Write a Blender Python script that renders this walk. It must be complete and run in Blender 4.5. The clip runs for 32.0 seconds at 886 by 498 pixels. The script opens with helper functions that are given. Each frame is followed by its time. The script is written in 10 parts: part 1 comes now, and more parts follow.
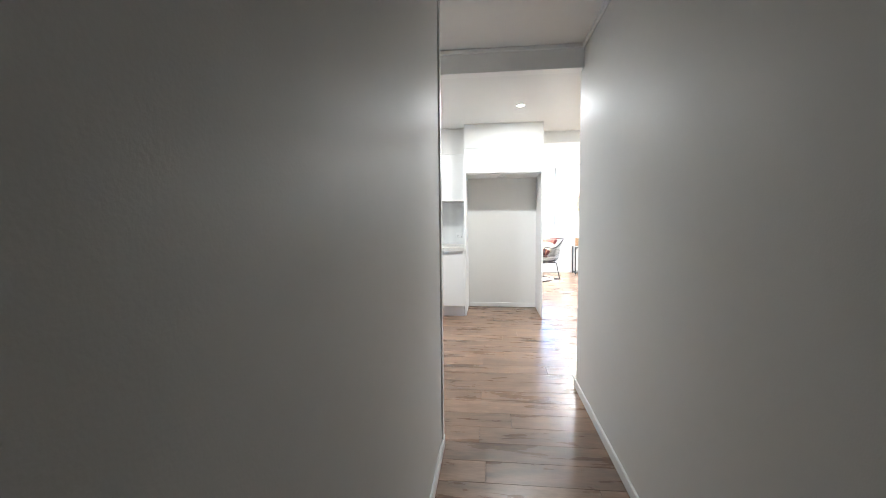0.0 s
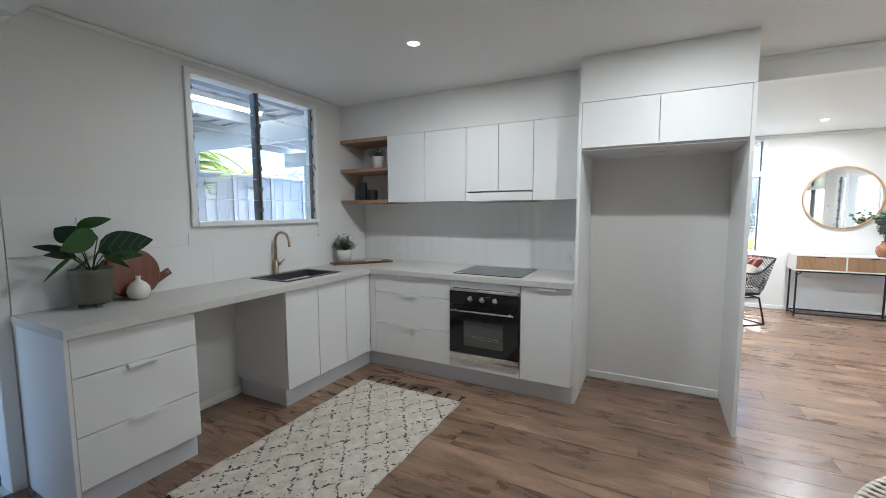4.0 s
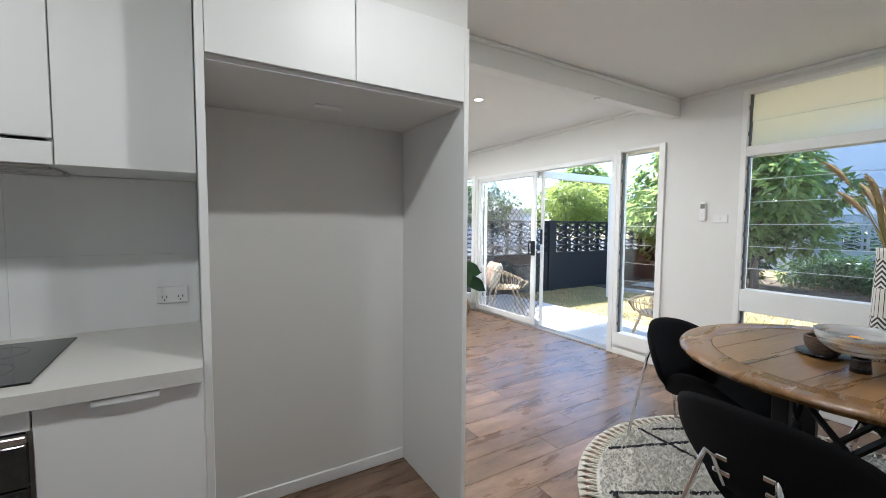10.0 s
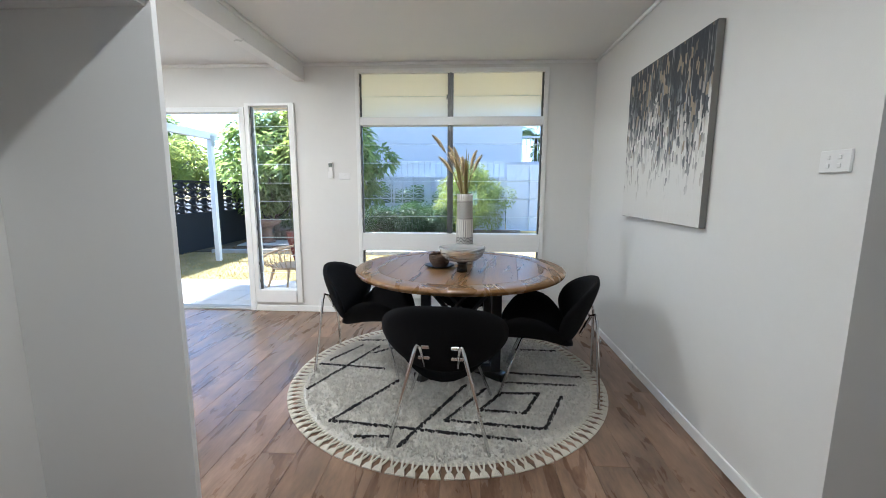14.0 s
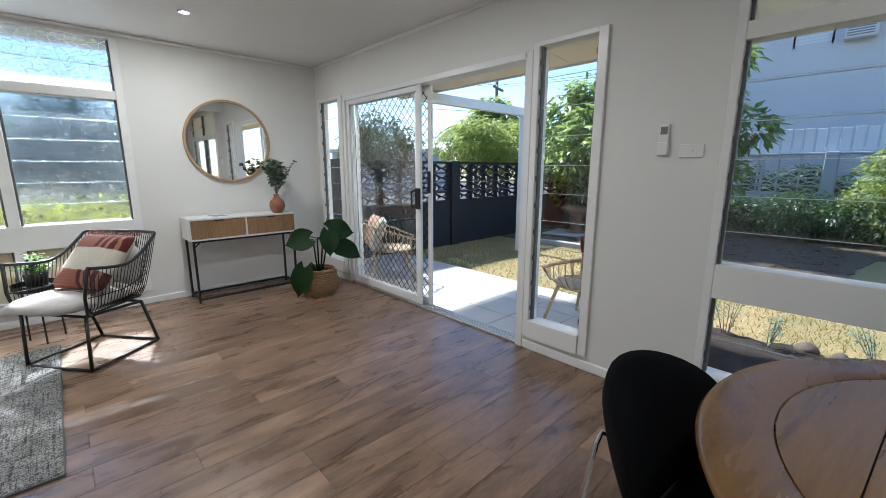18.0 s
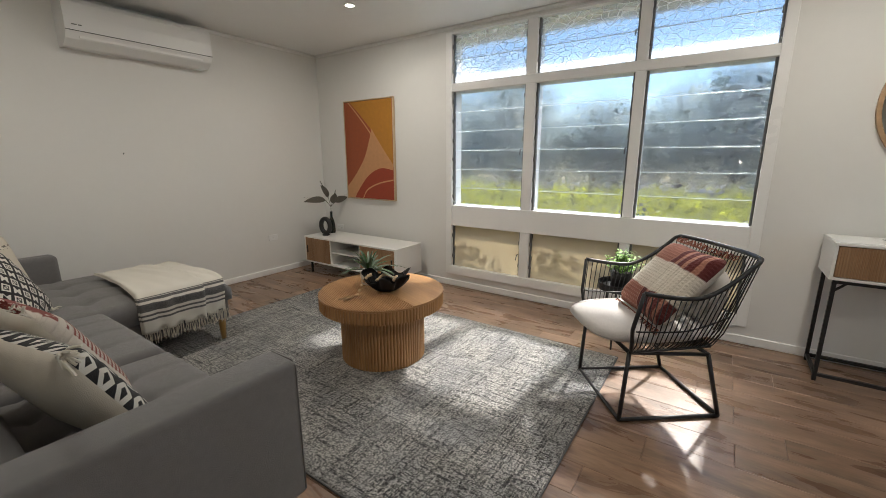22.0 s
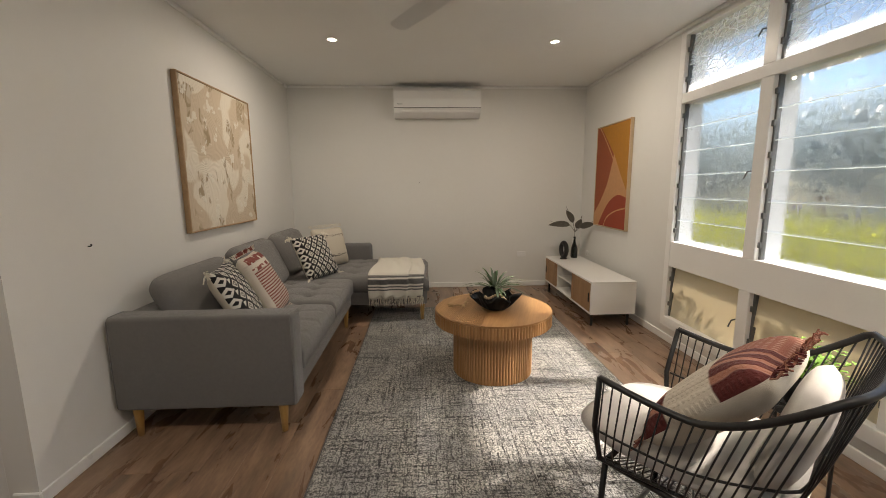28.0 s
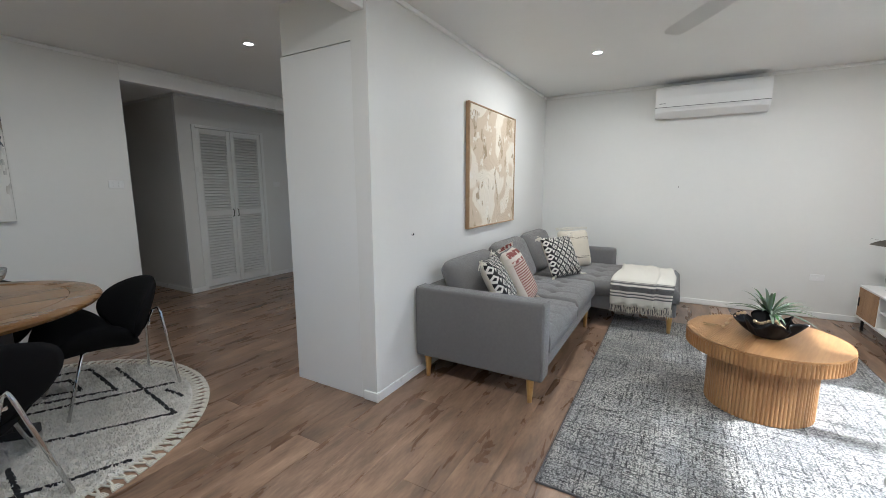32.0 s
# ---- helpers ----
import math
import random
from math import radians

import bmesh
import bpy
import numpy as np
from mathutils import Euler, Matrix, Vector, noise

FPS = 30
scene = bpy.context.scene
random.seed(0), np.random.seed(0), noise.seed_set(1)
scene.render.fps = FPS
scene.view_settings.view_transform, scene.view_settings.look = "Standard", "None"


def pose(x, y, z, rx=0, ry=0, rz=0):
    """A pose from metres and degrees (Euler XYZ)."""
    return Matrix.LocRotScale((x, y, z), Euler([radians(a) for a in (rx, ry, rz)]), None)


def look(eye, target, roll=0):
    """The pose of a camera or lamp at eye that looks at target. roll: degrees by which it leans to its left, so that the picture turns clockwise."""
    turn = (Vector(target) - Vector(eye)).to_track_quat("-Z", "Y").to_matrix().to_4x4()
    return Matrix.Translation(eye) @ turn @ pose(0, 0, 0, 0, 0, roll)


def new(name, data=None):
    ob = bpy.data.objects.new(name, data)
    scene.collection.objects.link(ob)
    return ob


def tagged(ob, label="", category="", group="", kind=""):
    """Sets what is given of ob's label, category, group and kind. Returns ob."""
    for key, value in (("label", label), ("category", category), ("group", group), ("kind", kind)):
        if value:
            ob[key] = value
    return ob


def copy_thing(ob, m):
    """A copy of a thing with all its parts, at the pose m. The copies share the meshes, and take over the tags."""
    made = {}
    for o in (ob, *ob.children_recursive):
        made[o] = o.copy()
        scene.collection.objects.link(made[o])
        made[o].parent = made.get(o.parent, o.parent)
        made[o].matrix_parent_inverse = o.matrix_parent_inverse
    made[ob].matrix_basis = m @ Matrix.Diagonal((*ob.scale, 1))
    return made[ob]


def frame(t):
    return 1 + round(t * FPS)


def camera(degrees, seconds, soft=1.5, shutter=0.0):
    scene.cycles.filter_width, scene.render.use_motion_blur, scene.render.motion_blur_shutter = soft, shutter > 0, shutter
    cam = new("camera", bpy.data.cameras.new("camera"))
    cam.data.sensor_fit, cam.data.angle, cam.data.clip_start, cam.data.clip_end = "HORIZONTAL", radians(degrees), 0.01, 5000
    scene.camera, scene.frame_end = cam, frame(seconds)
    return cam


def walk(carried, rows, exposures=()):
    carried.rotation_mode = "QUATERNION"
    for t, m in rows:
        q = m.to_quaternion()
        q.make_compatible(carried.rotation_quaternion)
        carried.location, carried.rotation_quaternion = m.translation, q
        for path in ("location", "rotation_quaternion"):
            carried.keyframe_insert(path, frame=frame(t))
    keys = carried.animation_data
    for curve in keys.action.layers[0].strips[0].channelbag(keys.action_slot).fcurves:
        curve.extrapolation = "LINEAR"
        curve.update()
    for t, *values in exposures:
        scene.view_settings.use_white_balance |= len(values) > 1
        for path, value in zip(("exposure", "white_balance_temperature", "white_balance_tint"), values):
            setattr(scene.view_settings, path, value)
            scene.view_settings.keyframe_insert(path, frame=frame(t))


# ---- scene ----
cam = camera(95.1, 32.0, 0.8)
PATH = [
    (0, (0.072, -0.521, 1.326), (-0.156, 1.46, 1.172), -0.6),
    (0.5, (0.101, -0.19, 1.32), (0.029, 1.803, 1.17), -0.9),
    (1, (0.161, 0.179, 1.331), (0.104, 2.173, 1.181), -0.5),
    (1.5, (0.102, 0.547, 1.333), (0.033, 2.541, 1.19), -0.8),
    (2, (0.22, 0.898, 1.343), (-0.013, 2.88, 1.209), -0.3),
    (2.5, (0.194, 1.217, 1.39), (-0.187, 3.175, 1.235), -0.1),
    (3, (0.162, 1.451, 1.462), (-0.38, 3.366, 1.269), -0.1),
    (3.5, (0.224, 1.662, 1.484), (-0.517, 3.509, 1.285), -0.1),
    (4, (0.244, 1.793, 1.46), (-0.675, 3.56, 1.276), -0.2),
    (4.5, (0.228, 1.846, 1.468), (-0.849, 3.52, 1.275), -0.3),
    (6.5, (0.114, 2.049, 1.442), (-1.155, 3.581, 1.244), -0.6),
    (7, (-0.011, 2.197, 1.448), (-1.157, 3.824, 1.251), -0.3),
    (7.5, (-0.071, 2.425, 1.448), (-1.034, 4.166, 1.246), -0.3),
    (8, (-0.154, 2.658, 1.47), (-0.83, 4.53, 1.273), -0.1),
    (8.5, (-0.251, 2.875, 1.44), (-0.556, 4.844, 1.262), 0.1),
    (9, (-0.347, 3.048, 1.435), (-0.189, 5.035, 1.27), 0.6),
    (9.5, (-0.326, 3.22, 1.369), (0.284, 5.121, 1.251), 0.4),
    (10, (-0.274, 3.379, 1.373), (0.767, 5.083, 1.253), 0.4),
    (10.5, (-0.255, 3.525, 1.379), (1.15, 4.942, 1.251), 0.5),
    (11, (-0.265, 3.656, 1.37), (1.41, 4.74, 1.238), 0.5),
    (11.5, (-0.319, 3.704, 1.361), (1.519, 4.478, 1.203), 0.4),
    (12, (-0.469, 3.728, 1.342), (1.456, 4.24, 1.158), 0.3),
    (12.5, (-0.574, 3.753, 1.342), (1.387, 4.071, 1.115), 0.3),
    (13, (-0.628, 3.824, 1.347), (1.346, 4.008, 1.086), 0.3),
    (13.5, (-0.661, 3.87, 1.337), (1.314, 3.974, 1.041), 0.2),
    (15.5, (0.058, 3.852, 1.288), (2.009, 4.155, 0.965), 0.4),
    (16, (0.259, 3.915, 1.308), (2.172, 4.386, 0.963), 0.4),
    (16.5, (0.51, 3.945, 1.314), (2.349, 4.651, 0.966), 0.5),
    (17, (0.678, 4.074, 1.331), (2.404, 5.012, 0.959), 0.4),
    (17.5, (0.91, 4.251, 1.35), (2.467, 5.448, 0.968), 0.3),
    (18, (1.111, 4.414, 1.347), (2.457, 5.841, 0.957), 0.1),
    (18.5, (1.266, 4.586, 1.372), (2.367, 6.209, 0.979), 0.1),
    (19, (1.321, 4.787, 1.346), (2.138, 6.571, 0.96), 0.0),
    (19.5, (1.357, 4.97, 1.336), (1.839, 6.873, 0.951), -0.1),
    (20, (1.385, 5.149, 1.31), (1.514, 7.108, 0.927), -0.2),
    (20.5, (1.414, 5.316, 1.302), (1.197, 7.267, 0.918), -0.1),
    (21, (1.388, 5.447, 1.295), (0.845, 7.329, 0.893), 0.1),
    (21.5, (1.372, 5.628, 1.313), (0.527, 7.391, 0.892), -0.0),
    (22, (1.421, 5.813, 1.322), (0.316, 7.422, 0.888), -0.1),
    (22.5, (1.472, 6.017, 1.339), (0.148, 7.449, 0.896), -0.4),
    (23, (1.47, 6.211, 1.36), (-0.03, 7.458, 0.919), -0.5),
    (23.5, (1.44, 6.425, 1.403), (-0.199, 7.489, 0.978), -0.5),
    (24, (1.41, 6.647, 1.387), (-0.339, 7.535, 0.992), -0.6),
    (24.5, (1.391, 6.834, 1.396), (-0.439, 7.555, 1.034), -0.6),
    (25, (1.459, 6.93, 1.392), (-0.428, 7.502, 1.06), -0.6),
    (25.5, (1.63, 6.981, 1.395), (-0.294, 7.433, 1.085), -0.5),
    (27.5, (2.295, 7.222, 1.342), (0.323, 7.369, 1.038), -0.4),
    (28, (2.381, 7.237, 1.33), (0.407, 7.333, 1.021), -0.4),
    (28.5, (2.417, 7.249, 1.32), (0.443, 7.296, 1.007), -0.4),
    (29, (2.418, 7.251, 1.328), (0.443, 7.245, 1.013), -0.3),
    (29.5, (2.415, 7.247, 1.338), (0.441, 7.162, 1.024), -0.3),
    (30, (2.403, 7.216, 1.34), (0.436, 7.02, 1.031), -0.3),
    (30.5, (2.404, 7.187, 1.335), (0.458, 6.839, 1.031), -0.2),
    (31, (2.465, 7.182, 1.349), (0.56, 6.652, 1.049), -0.3),
    (31.5, (2.575, 7.186, 1.365), (0.743, 6.44, 1.065), -0.2),
    (32, (2.68, 7.193, 1.381), (0.964, 6.21, 1.078), -0.2),
]
walk(cam, [(t, look(eye, target, roll)) for t, eye, target, roll in PATH],
     [(0, 4.0, 5550, 8), (1.5, 3.85, 5300, 8), (2.2, 3.6, 5250, 8), (3, 3.1, 5200, 8), (4.5, 2.75, 5500, 8), (8, 2.85, 5600, 8), (9, 2.7, 5600, 8), (11, 2.5, 5500, 8), (13, 2.65, 5500, 8), (16, 2.42, 5400, 8), (17.5, 1.8, 5500, 8), (19, 0.95, 5700, 8), (20, 0.85, 6000, 9),
      (21, 1.0, 6200, 10), (22, 1.05, 6300, 10), (23, 0.95, 7000, 13), (25.5, 0.92, 7000, 13), (28.5, 1.05, 7100, 13), (31, 1.4, 6700, 12), (31.4, 1.55, 5700, 9), (32, 1.85, 5500, 8)])

# ---- world, sun and exposure ----
SUN_EL, SUN_AZ = 45.0, 5.0      # degrees; azimuth from +y towards +x
world = bpy.data.worlds.new("sky")
scene.world = world
world.use_nodes = True
wn = world.node_tree.nodes
wl = world.node_tree.links
sky = wn.new("ShaderNodeTexSky")
sky.sky_type = "NISHITA"
sky.sun_disc = False
sky.sun_elevation = radians(SUN_EL)
sky.sun_rotation = radians(SUN_AZ)
sky.air_density = 1.0
sky.dust_density = 0.0
sky.ozone_density = 2.5
wn["Background"].inputs["Strength"].default_value = 0.105
wl.new(sky.outputs[0], wn["Background"].inputs["Color"])

sun_data = bpy.data.lights.new("sun", "SUN")
sun_data.energy = 3.8
sun_data.angle = radians(2.6)
sun_data.color = (1.0, 0.95, 0.87)
sun = new("sun", sun_data)
to_sun = Vector((math.sin(radians(SUN_AZ)) * math.cos(radians(SUN_EL)), math.cos(radians(SUN_AZ)) * math.cos(radians(SUN_EL)), math.sin(radians(SUN_EL))))
sun.matrix_world = look((0, 0, 30), Vector((0, 0, 30)) - to_sun)

LAMP_W = (2.3, 6.5)               # ceiling downlights: kitchen and dining, living

# ---- plan ----
CEIL = 2.54
XW_K, XW_L, XE = -2.68, -2.85, 3.565     # inner faces: kitchen west, living west, east
YN, YS_D, YS_K = 9.31, 2.63, 1.737      # living north, dining south, kitchen south
Y_KN, Y_LS = 5.48, 5.602                 # kitchen north face and living south face of the middle wall
X_END = 0.765                            # free end of the middle wall
HALL_W, HALL_E = -0.20, 0.74
HEAD = 2.375                              # underside of the two beams
BENCH = 0.935


# ---- mesh helpers ----
def box(bm, x0, x1, y0, y1, z0, z1, bevel=0.0, seg=1):
    vs = [bm.verts.new((x, y, z)) for x in (x0, x1) for y in (y0, y1) for z in (z0, z1)]
    fs = []
    for q in ((0, 1, 3, 2), (4, 6, 7, 5), (0, 4, 5, 1), (2, 3, 7, 6), (0, 2, 6, 4), (1, 5, 7, 3)):
        fs.append(bm.faces.new([vs[i] for i in q]))
    if bevel > 0:
        es = list({e for f in fs for e in f.edges})
        bmesh.ops.bevel(bm, geom=es, offset=bevel, segments=seg, profile=0.5, affect="EDGES")
    return vs


def boxm(x0, x1, y0, y1, z0, z1, bevel=0.0, seg=1):
    bm = bmesh.new()
    box(bm, x0, x1, y0, y1, z0, z1, bevel, seg)
    return bm


def lathe(bm, profile, n=24, at=(0, 0, 0), close=True):
    """Turns a profile of (radius, height) round the z axis."""
    rings = []
    for r, z in profile:
        if r < 1e-5:
            rings.append([bm.verts.new((at[0], at[1], at[2] + z))])
        else:
            rings.append([bm.verts.new((at[0] + r * math.cos(2 * math.pi * i / n), at[1] + r * math.sin(2 * math.pi * i / n), at[2] + z)) for i in range(n)])
    for a, b in zip(rings, rings[1:]):
        for i in range(n):
            j = (i + 1) % n
            if len(a) == 1 and len(b) == 1:
                continue
            if len(a) == 1:
                bm.faces.new((a[0], b[j], b[i]))
            elif len(b) == 1:
                bm.faces.new((a[i], a[j], b[0]))
            else:
                bm.faces.new((a[i], a[j], b[j], b[i]))
    return bm


def tube(bm, pts, r, n=8, caps=True, taper=None):
    """A round bar through the points; taper gives the radius at each point."""
    pts = [Vector(p) for p in pts]
    rings = []
    ref = None
    for i, p in enumerate(pts):
        if i == 0:
            d = pts[1] - p
        elif i == len(pts) - 1:
            d = p - pts[i - 1]
        else:
            d = (pts[i + 1] - p).normalized() + (p - pts[i - 1]).normalized()
        d = d.normalized()
        if ref is None:
            ref = Vector((0, 0, 1)) if abs(d.z) < 0.9 else Vector((1, 0, 0))
        u = d.cross(ref).normalized()
        v = u.cross(d).normalized()
        ref = v
        rr = taper[i] if taper else r
        rings.append([bm.verts.new(p + (u * math.cos(2 * math.pi * k / n) + v * math.sin(2 * math.pi * k / n)) * rr) for k in range(n)])
    for a, b in zip(rings, rings[1:]):
        for k in range(n):
            bm.faces.new((a[k], a[(k + 1) % n], b[(k + 1) % n], b[k]))
    if caps:
        bm.faces.new(list(reversed(rings[0])))
        bm.faces.new(rings[-1])
    return bm


def smooth(bm, on=True):
    for f in bm.faces:
        f.smooth = on
    return bm


def mesh_of(name, bm, material):
    bmesh.ops.recalc_face_normals(bm, faces=bm.faces[:])
    me = bpy.data.meshes.new(name)
    bm.to_mesh(me)
    bm.free()
    for m in (material if isinstance(material, (list, tuple)) else [material]):
        me.materials.append(m)
    return me


def part(name, bm, material, parent=None, label="", m=None):
    me = bm if isinstance(bm, bpy.types.Mesh) else mesh_of(name, bm, material)
    ob = new(name, me)
    if parent is not None:
        ob.parent = parent
    if m is not None:
        ob.matrix_basis = m
    if label:
        ob["label"] = label
    return ob


def thing(name, label, category, at=(0, 0, 0), turn=0.0, group="", kind=""):
    ob = new(name)
    ob.empty_display_size = 0.1
    ob.matrix_basis = pose(at[0], at[1], at[2], 0, 0, turn)
    return tagged(ob, label, category, group, kind)


def setting(name, bm, material, label, category):
    return tagged(part(name, bm, material), label, category, kind="structure")

# ---- materials ----
def mat(name, color, rough=0.5, metal=0.0, var=0.06, scale=6.0, bump=0.0, bump_scale=60.0, spec=0.5, coords="Object", rvar=0.08, sheen=0.0, stretch=(1, 1, 1)):
    """A surface with large, soft changes of tone, fine grain and fine relief."""
    m = bpy.data.materials.new(name)
    m.use_nodes = True
    nt = m.node_tree
    b = nt.nodes["Principled BSDF"]
    b.inputs["Metallic"].default_value = metal
    b.inputs["Specular IOR Level"].default_value = spec
    if sheen:
        b.inputs["Sheen Weight"].default_value = sheen
    tc = nt.nodes.new("ShaderNodeTexCoord")
    mp = nt.nodes.new("ShaderNodeMapping")
    mp.inputs["Scale"].default_value = stretch
    nt.links.new(tc.outputs[coords], mp.inputs[0])
    n1 = nt.nodes.new("ShaderNodeTexNoise")
    n1.inputs["Scale"].default_value = scale
    n1.inputs["Detail"].default_value = 6
    nt.links.new(mp.outputs[0], n1.inputs["Vector"])
    n2 = nt.nodes.new("ShaderNodeTexNoise")
    n2.inputs["Scale"].default_value = scale * 14
    n2.inputs["Detail"].default_value = 3
    nt.links.new(mp.outputs[0], n2.inputs["Vector"])
    add = nt.nodes.new("ShaderNodeMath")
    add.operation = "MULTIPLY_ADD"
    add.inputs[1].default_value = 0.4
    nt.links.new(n2.outputs[0], add.inputs[0])
    nt.links.new(n1.outputs[0], add.inputs[2])
    ramp = nt.nodes.new("ShaderNodeMapRange")
    ramp.inputs["From Min"].default_value = 0.35
    ramp.inputs["From Max"].default_value = 1.05
    ramp.inputs["To Min"].default_value = 1.0 - var
    ramp.inputs["To Max"].default_value = 1.0 + var
    nt.links.new(add.outputs[0], ramp.inputs[0])
    mul = nt.nodes.new("ShaderNodeVectorMath")
    mul.operation = "SCALE"
    mul.inputs[0].default_value = color[:3]
    nt.links.new(ramp.outputs[0], mul.inputs["Scale"])
    nt.links.new(mul.outputs[0], b.inputs["Base Color"])
    rr = nt.nodes.new("ShaderNodeMapRange")
    rr.inputs["To Min"].default_value = max(0.02, rough - rvar)
    rr.inputs["To Max"].default_value = min(1.0, rough + rvar)
    nt.links.new(n1.outputs[0], rr.inputs[0])
    nt.links.new(rr.outputs[0], b.inputs["Roughness"])
    if bump > 0:
        n3 = nt.nodes.new("ShaderNodeTexNoise")
        n3.inputs["Scale"].default_value = bump_scale
        n3.inputs["Detail"].default_value = 4
        nt.links.new(mp.outputs[0], n3.inputs["Vector"])
        bp = nt.nodes.new("ShaderNodeBump")
        bp.inputs["Strength"].default_value = bump
        bp.inputs["Distance"].default_value = 0.01
        nt.links.new(n3.outputs[0], bp.inputs["Height"])
        nt.links.new(bp.outputs[0], b.inputs["Normal"])
    return m


def wood(name, dark, light, rough=0.4, along="X", rings=3.0, fine=60.0, per_object=0.0, bump=0.08, knots=0.0, stretch=0.09):
    """Timber with streaked grain along one axis."""
    m = bpy.data.materials.new(name)
    m.use_nodes = True
    nt = m.node_tree
    b = nt.nodes["Principled BSDF"]
    tc = nt.nodes.new("ShaderNodeTexCoord")
    info = nt.nodes.new("ShaderNodeObjectInfo")
    off = nt.nodes.new("ShaderNodeVectorMath")
    off.operation = "MULTIPLY_ADD"
    comb = nt.nodes.new("ShaderNodeCombineXYZ")
    for i in range(3):
        nt.links.new(info.outputs["Random"], comb.inputs[i])
    nt.links.new(comb.outputs[0], off.inputs[0])
    off.inputs[1].default_value = (37.0, 53.0, 11.0)
    nt.links.new(tc.outputs["Object"], off.inputs[2])
    mp = nt.nodes.new("ShaderNodeMapping")
    s = {"X": (stretch, 1, 1), "Y": (1, stretch, 1), "Z": (1, 1, stretch)}[along]
    mp.inputs["Scale"].default_value = s
    nt.links.new(off.outputs[0], mp.inputs[0])
    n1 = nt.nodes.new("ShaderNodeTexNoise")
    n1.inputs["Scale"].default_value = rings * 4
    n1.inputs["Detail"].default_value = 8
    n1.inputs["Roughness"].default_value = 0.6
    n1.inputs["Distortion"].default_value = 0.6
    nt.links.new(mp.outputs[0], n1.inputs["Vector"])
    n2 = nt.nodes.new("ShaderNodeTexNoise")
    n2.inputs["Scale"].default_value = fine * 3
    n2.inputs["Detail"].default_value = 4
    nt.links.new(mp.outputs[0], n2.inputs["Vector"])
    mix = nt.nodes.new("ShaderNodeMath")
    mix.operation = "MULTIPLY_ADD"
    mix.inputs[1].default_value = 0.35
    nt.links.new(n2.outputs[0], mix.inputs[0])
    nt.links.new(n1.outputs[0], mix.inputs[2])
    cr = nt.nodes.new("ShaderNodeValToRGB")
    cr.color_ramp.elements[0].position = 0.42
    cr.color_ramp.elements[0].color = (*dark, 1)
    cr.color_ramp.elements[1].position = 0.92
    cr.color_ramp.elements[1].color = (*light, 1)
    nt.links.new(mix.outputs[0], cr.inputs[0])
    last = cr.outputs[0]
    if knots:
        n4 = nt.nodes.new("ShaderNodeTexNoise")
        n4.inputs["Scale"].default_value = 2.2
        n4.inputs["Detail"].default_value = 5
        mp4 = nt.nodes.new("ShaderNodeMapping")
        mp4.inputs["Scale"].default_value = {"X": (1.3, 5.0, 1), "Y": (5.0, 1.3, 1), "Z": (5.0, 1, 1.3)}[along]
        nt.links.new(off.outputs[0], mp4.inputs[0])
        nt.links.new(mp4.outputs[0], n4.inputs["Vector"])
        mr4 = nt.nodes.new("ShaderNodeMapRange")
        mr4.inputs["From Min"].default_value = 0.28
        mr4.inputs["From Max"].default_value = 0.62
        mr4.inputs["To Min"].default_value = 1.0 - knots
        mr4.inputs["To Max"].default_value = 1.0 + knots * 0.4
        nt.links.new(n4.outputs[0], mr4.inputs[0])
        s4 = nt.nodes.new("ShaderNodeVectorMath")
        s4.operation = "SCALE"
        nt.links.new(last, s4.inputs[0])
        nt.links.new(mr4.outputs[0], s4.inputs["Scale"])
        last = s4.outputs[0]
    if per_object:
        mr = nt.nodes.new("ShaderNodeMapRange")
        mr.inputs["To Min"].default_value = 1.0 - per_object
        mr.inputs["To Max"].default_value = 1.0 + per_object
        nt.links.new(info.outputs["Random"], mr.inputs[0])
        sc = nt.nodes.new("ShaderNodeVectorMath")
        sc.operation = "SCALE"
        nt.links.new(last, sc.inputs[0])
        nt.links.new(mr.outputs[0], sc.inputs["Scale"])
        last = sc.outputs[0]
    nt.links.new(last, b.inputs["Base Color"])
    rr = nt.nodes.new("ShaderNodeMapRange")
    rr.inputs["To Min"].default_value = rough - 0.1
    rr.inputs["To Max"].default_value = rough + 0.12
    nt.links.new(n1.outputs[0], rr.inputs[0])
    nt.links.new(rr.outputs[0], b.inputs["Roughness"])
    bp = nt.nodes.new("ShaderNodeBump")
    bp.inputs["Strength"].default_value = bump
    bp.inputs["Distance"].default_value = 0.004
    nt.links.new(mix.outputs[0], bp.inputs["Height"])
    nt.links.new(bp.outputs[0], b.inputs["Normal"])
    return m


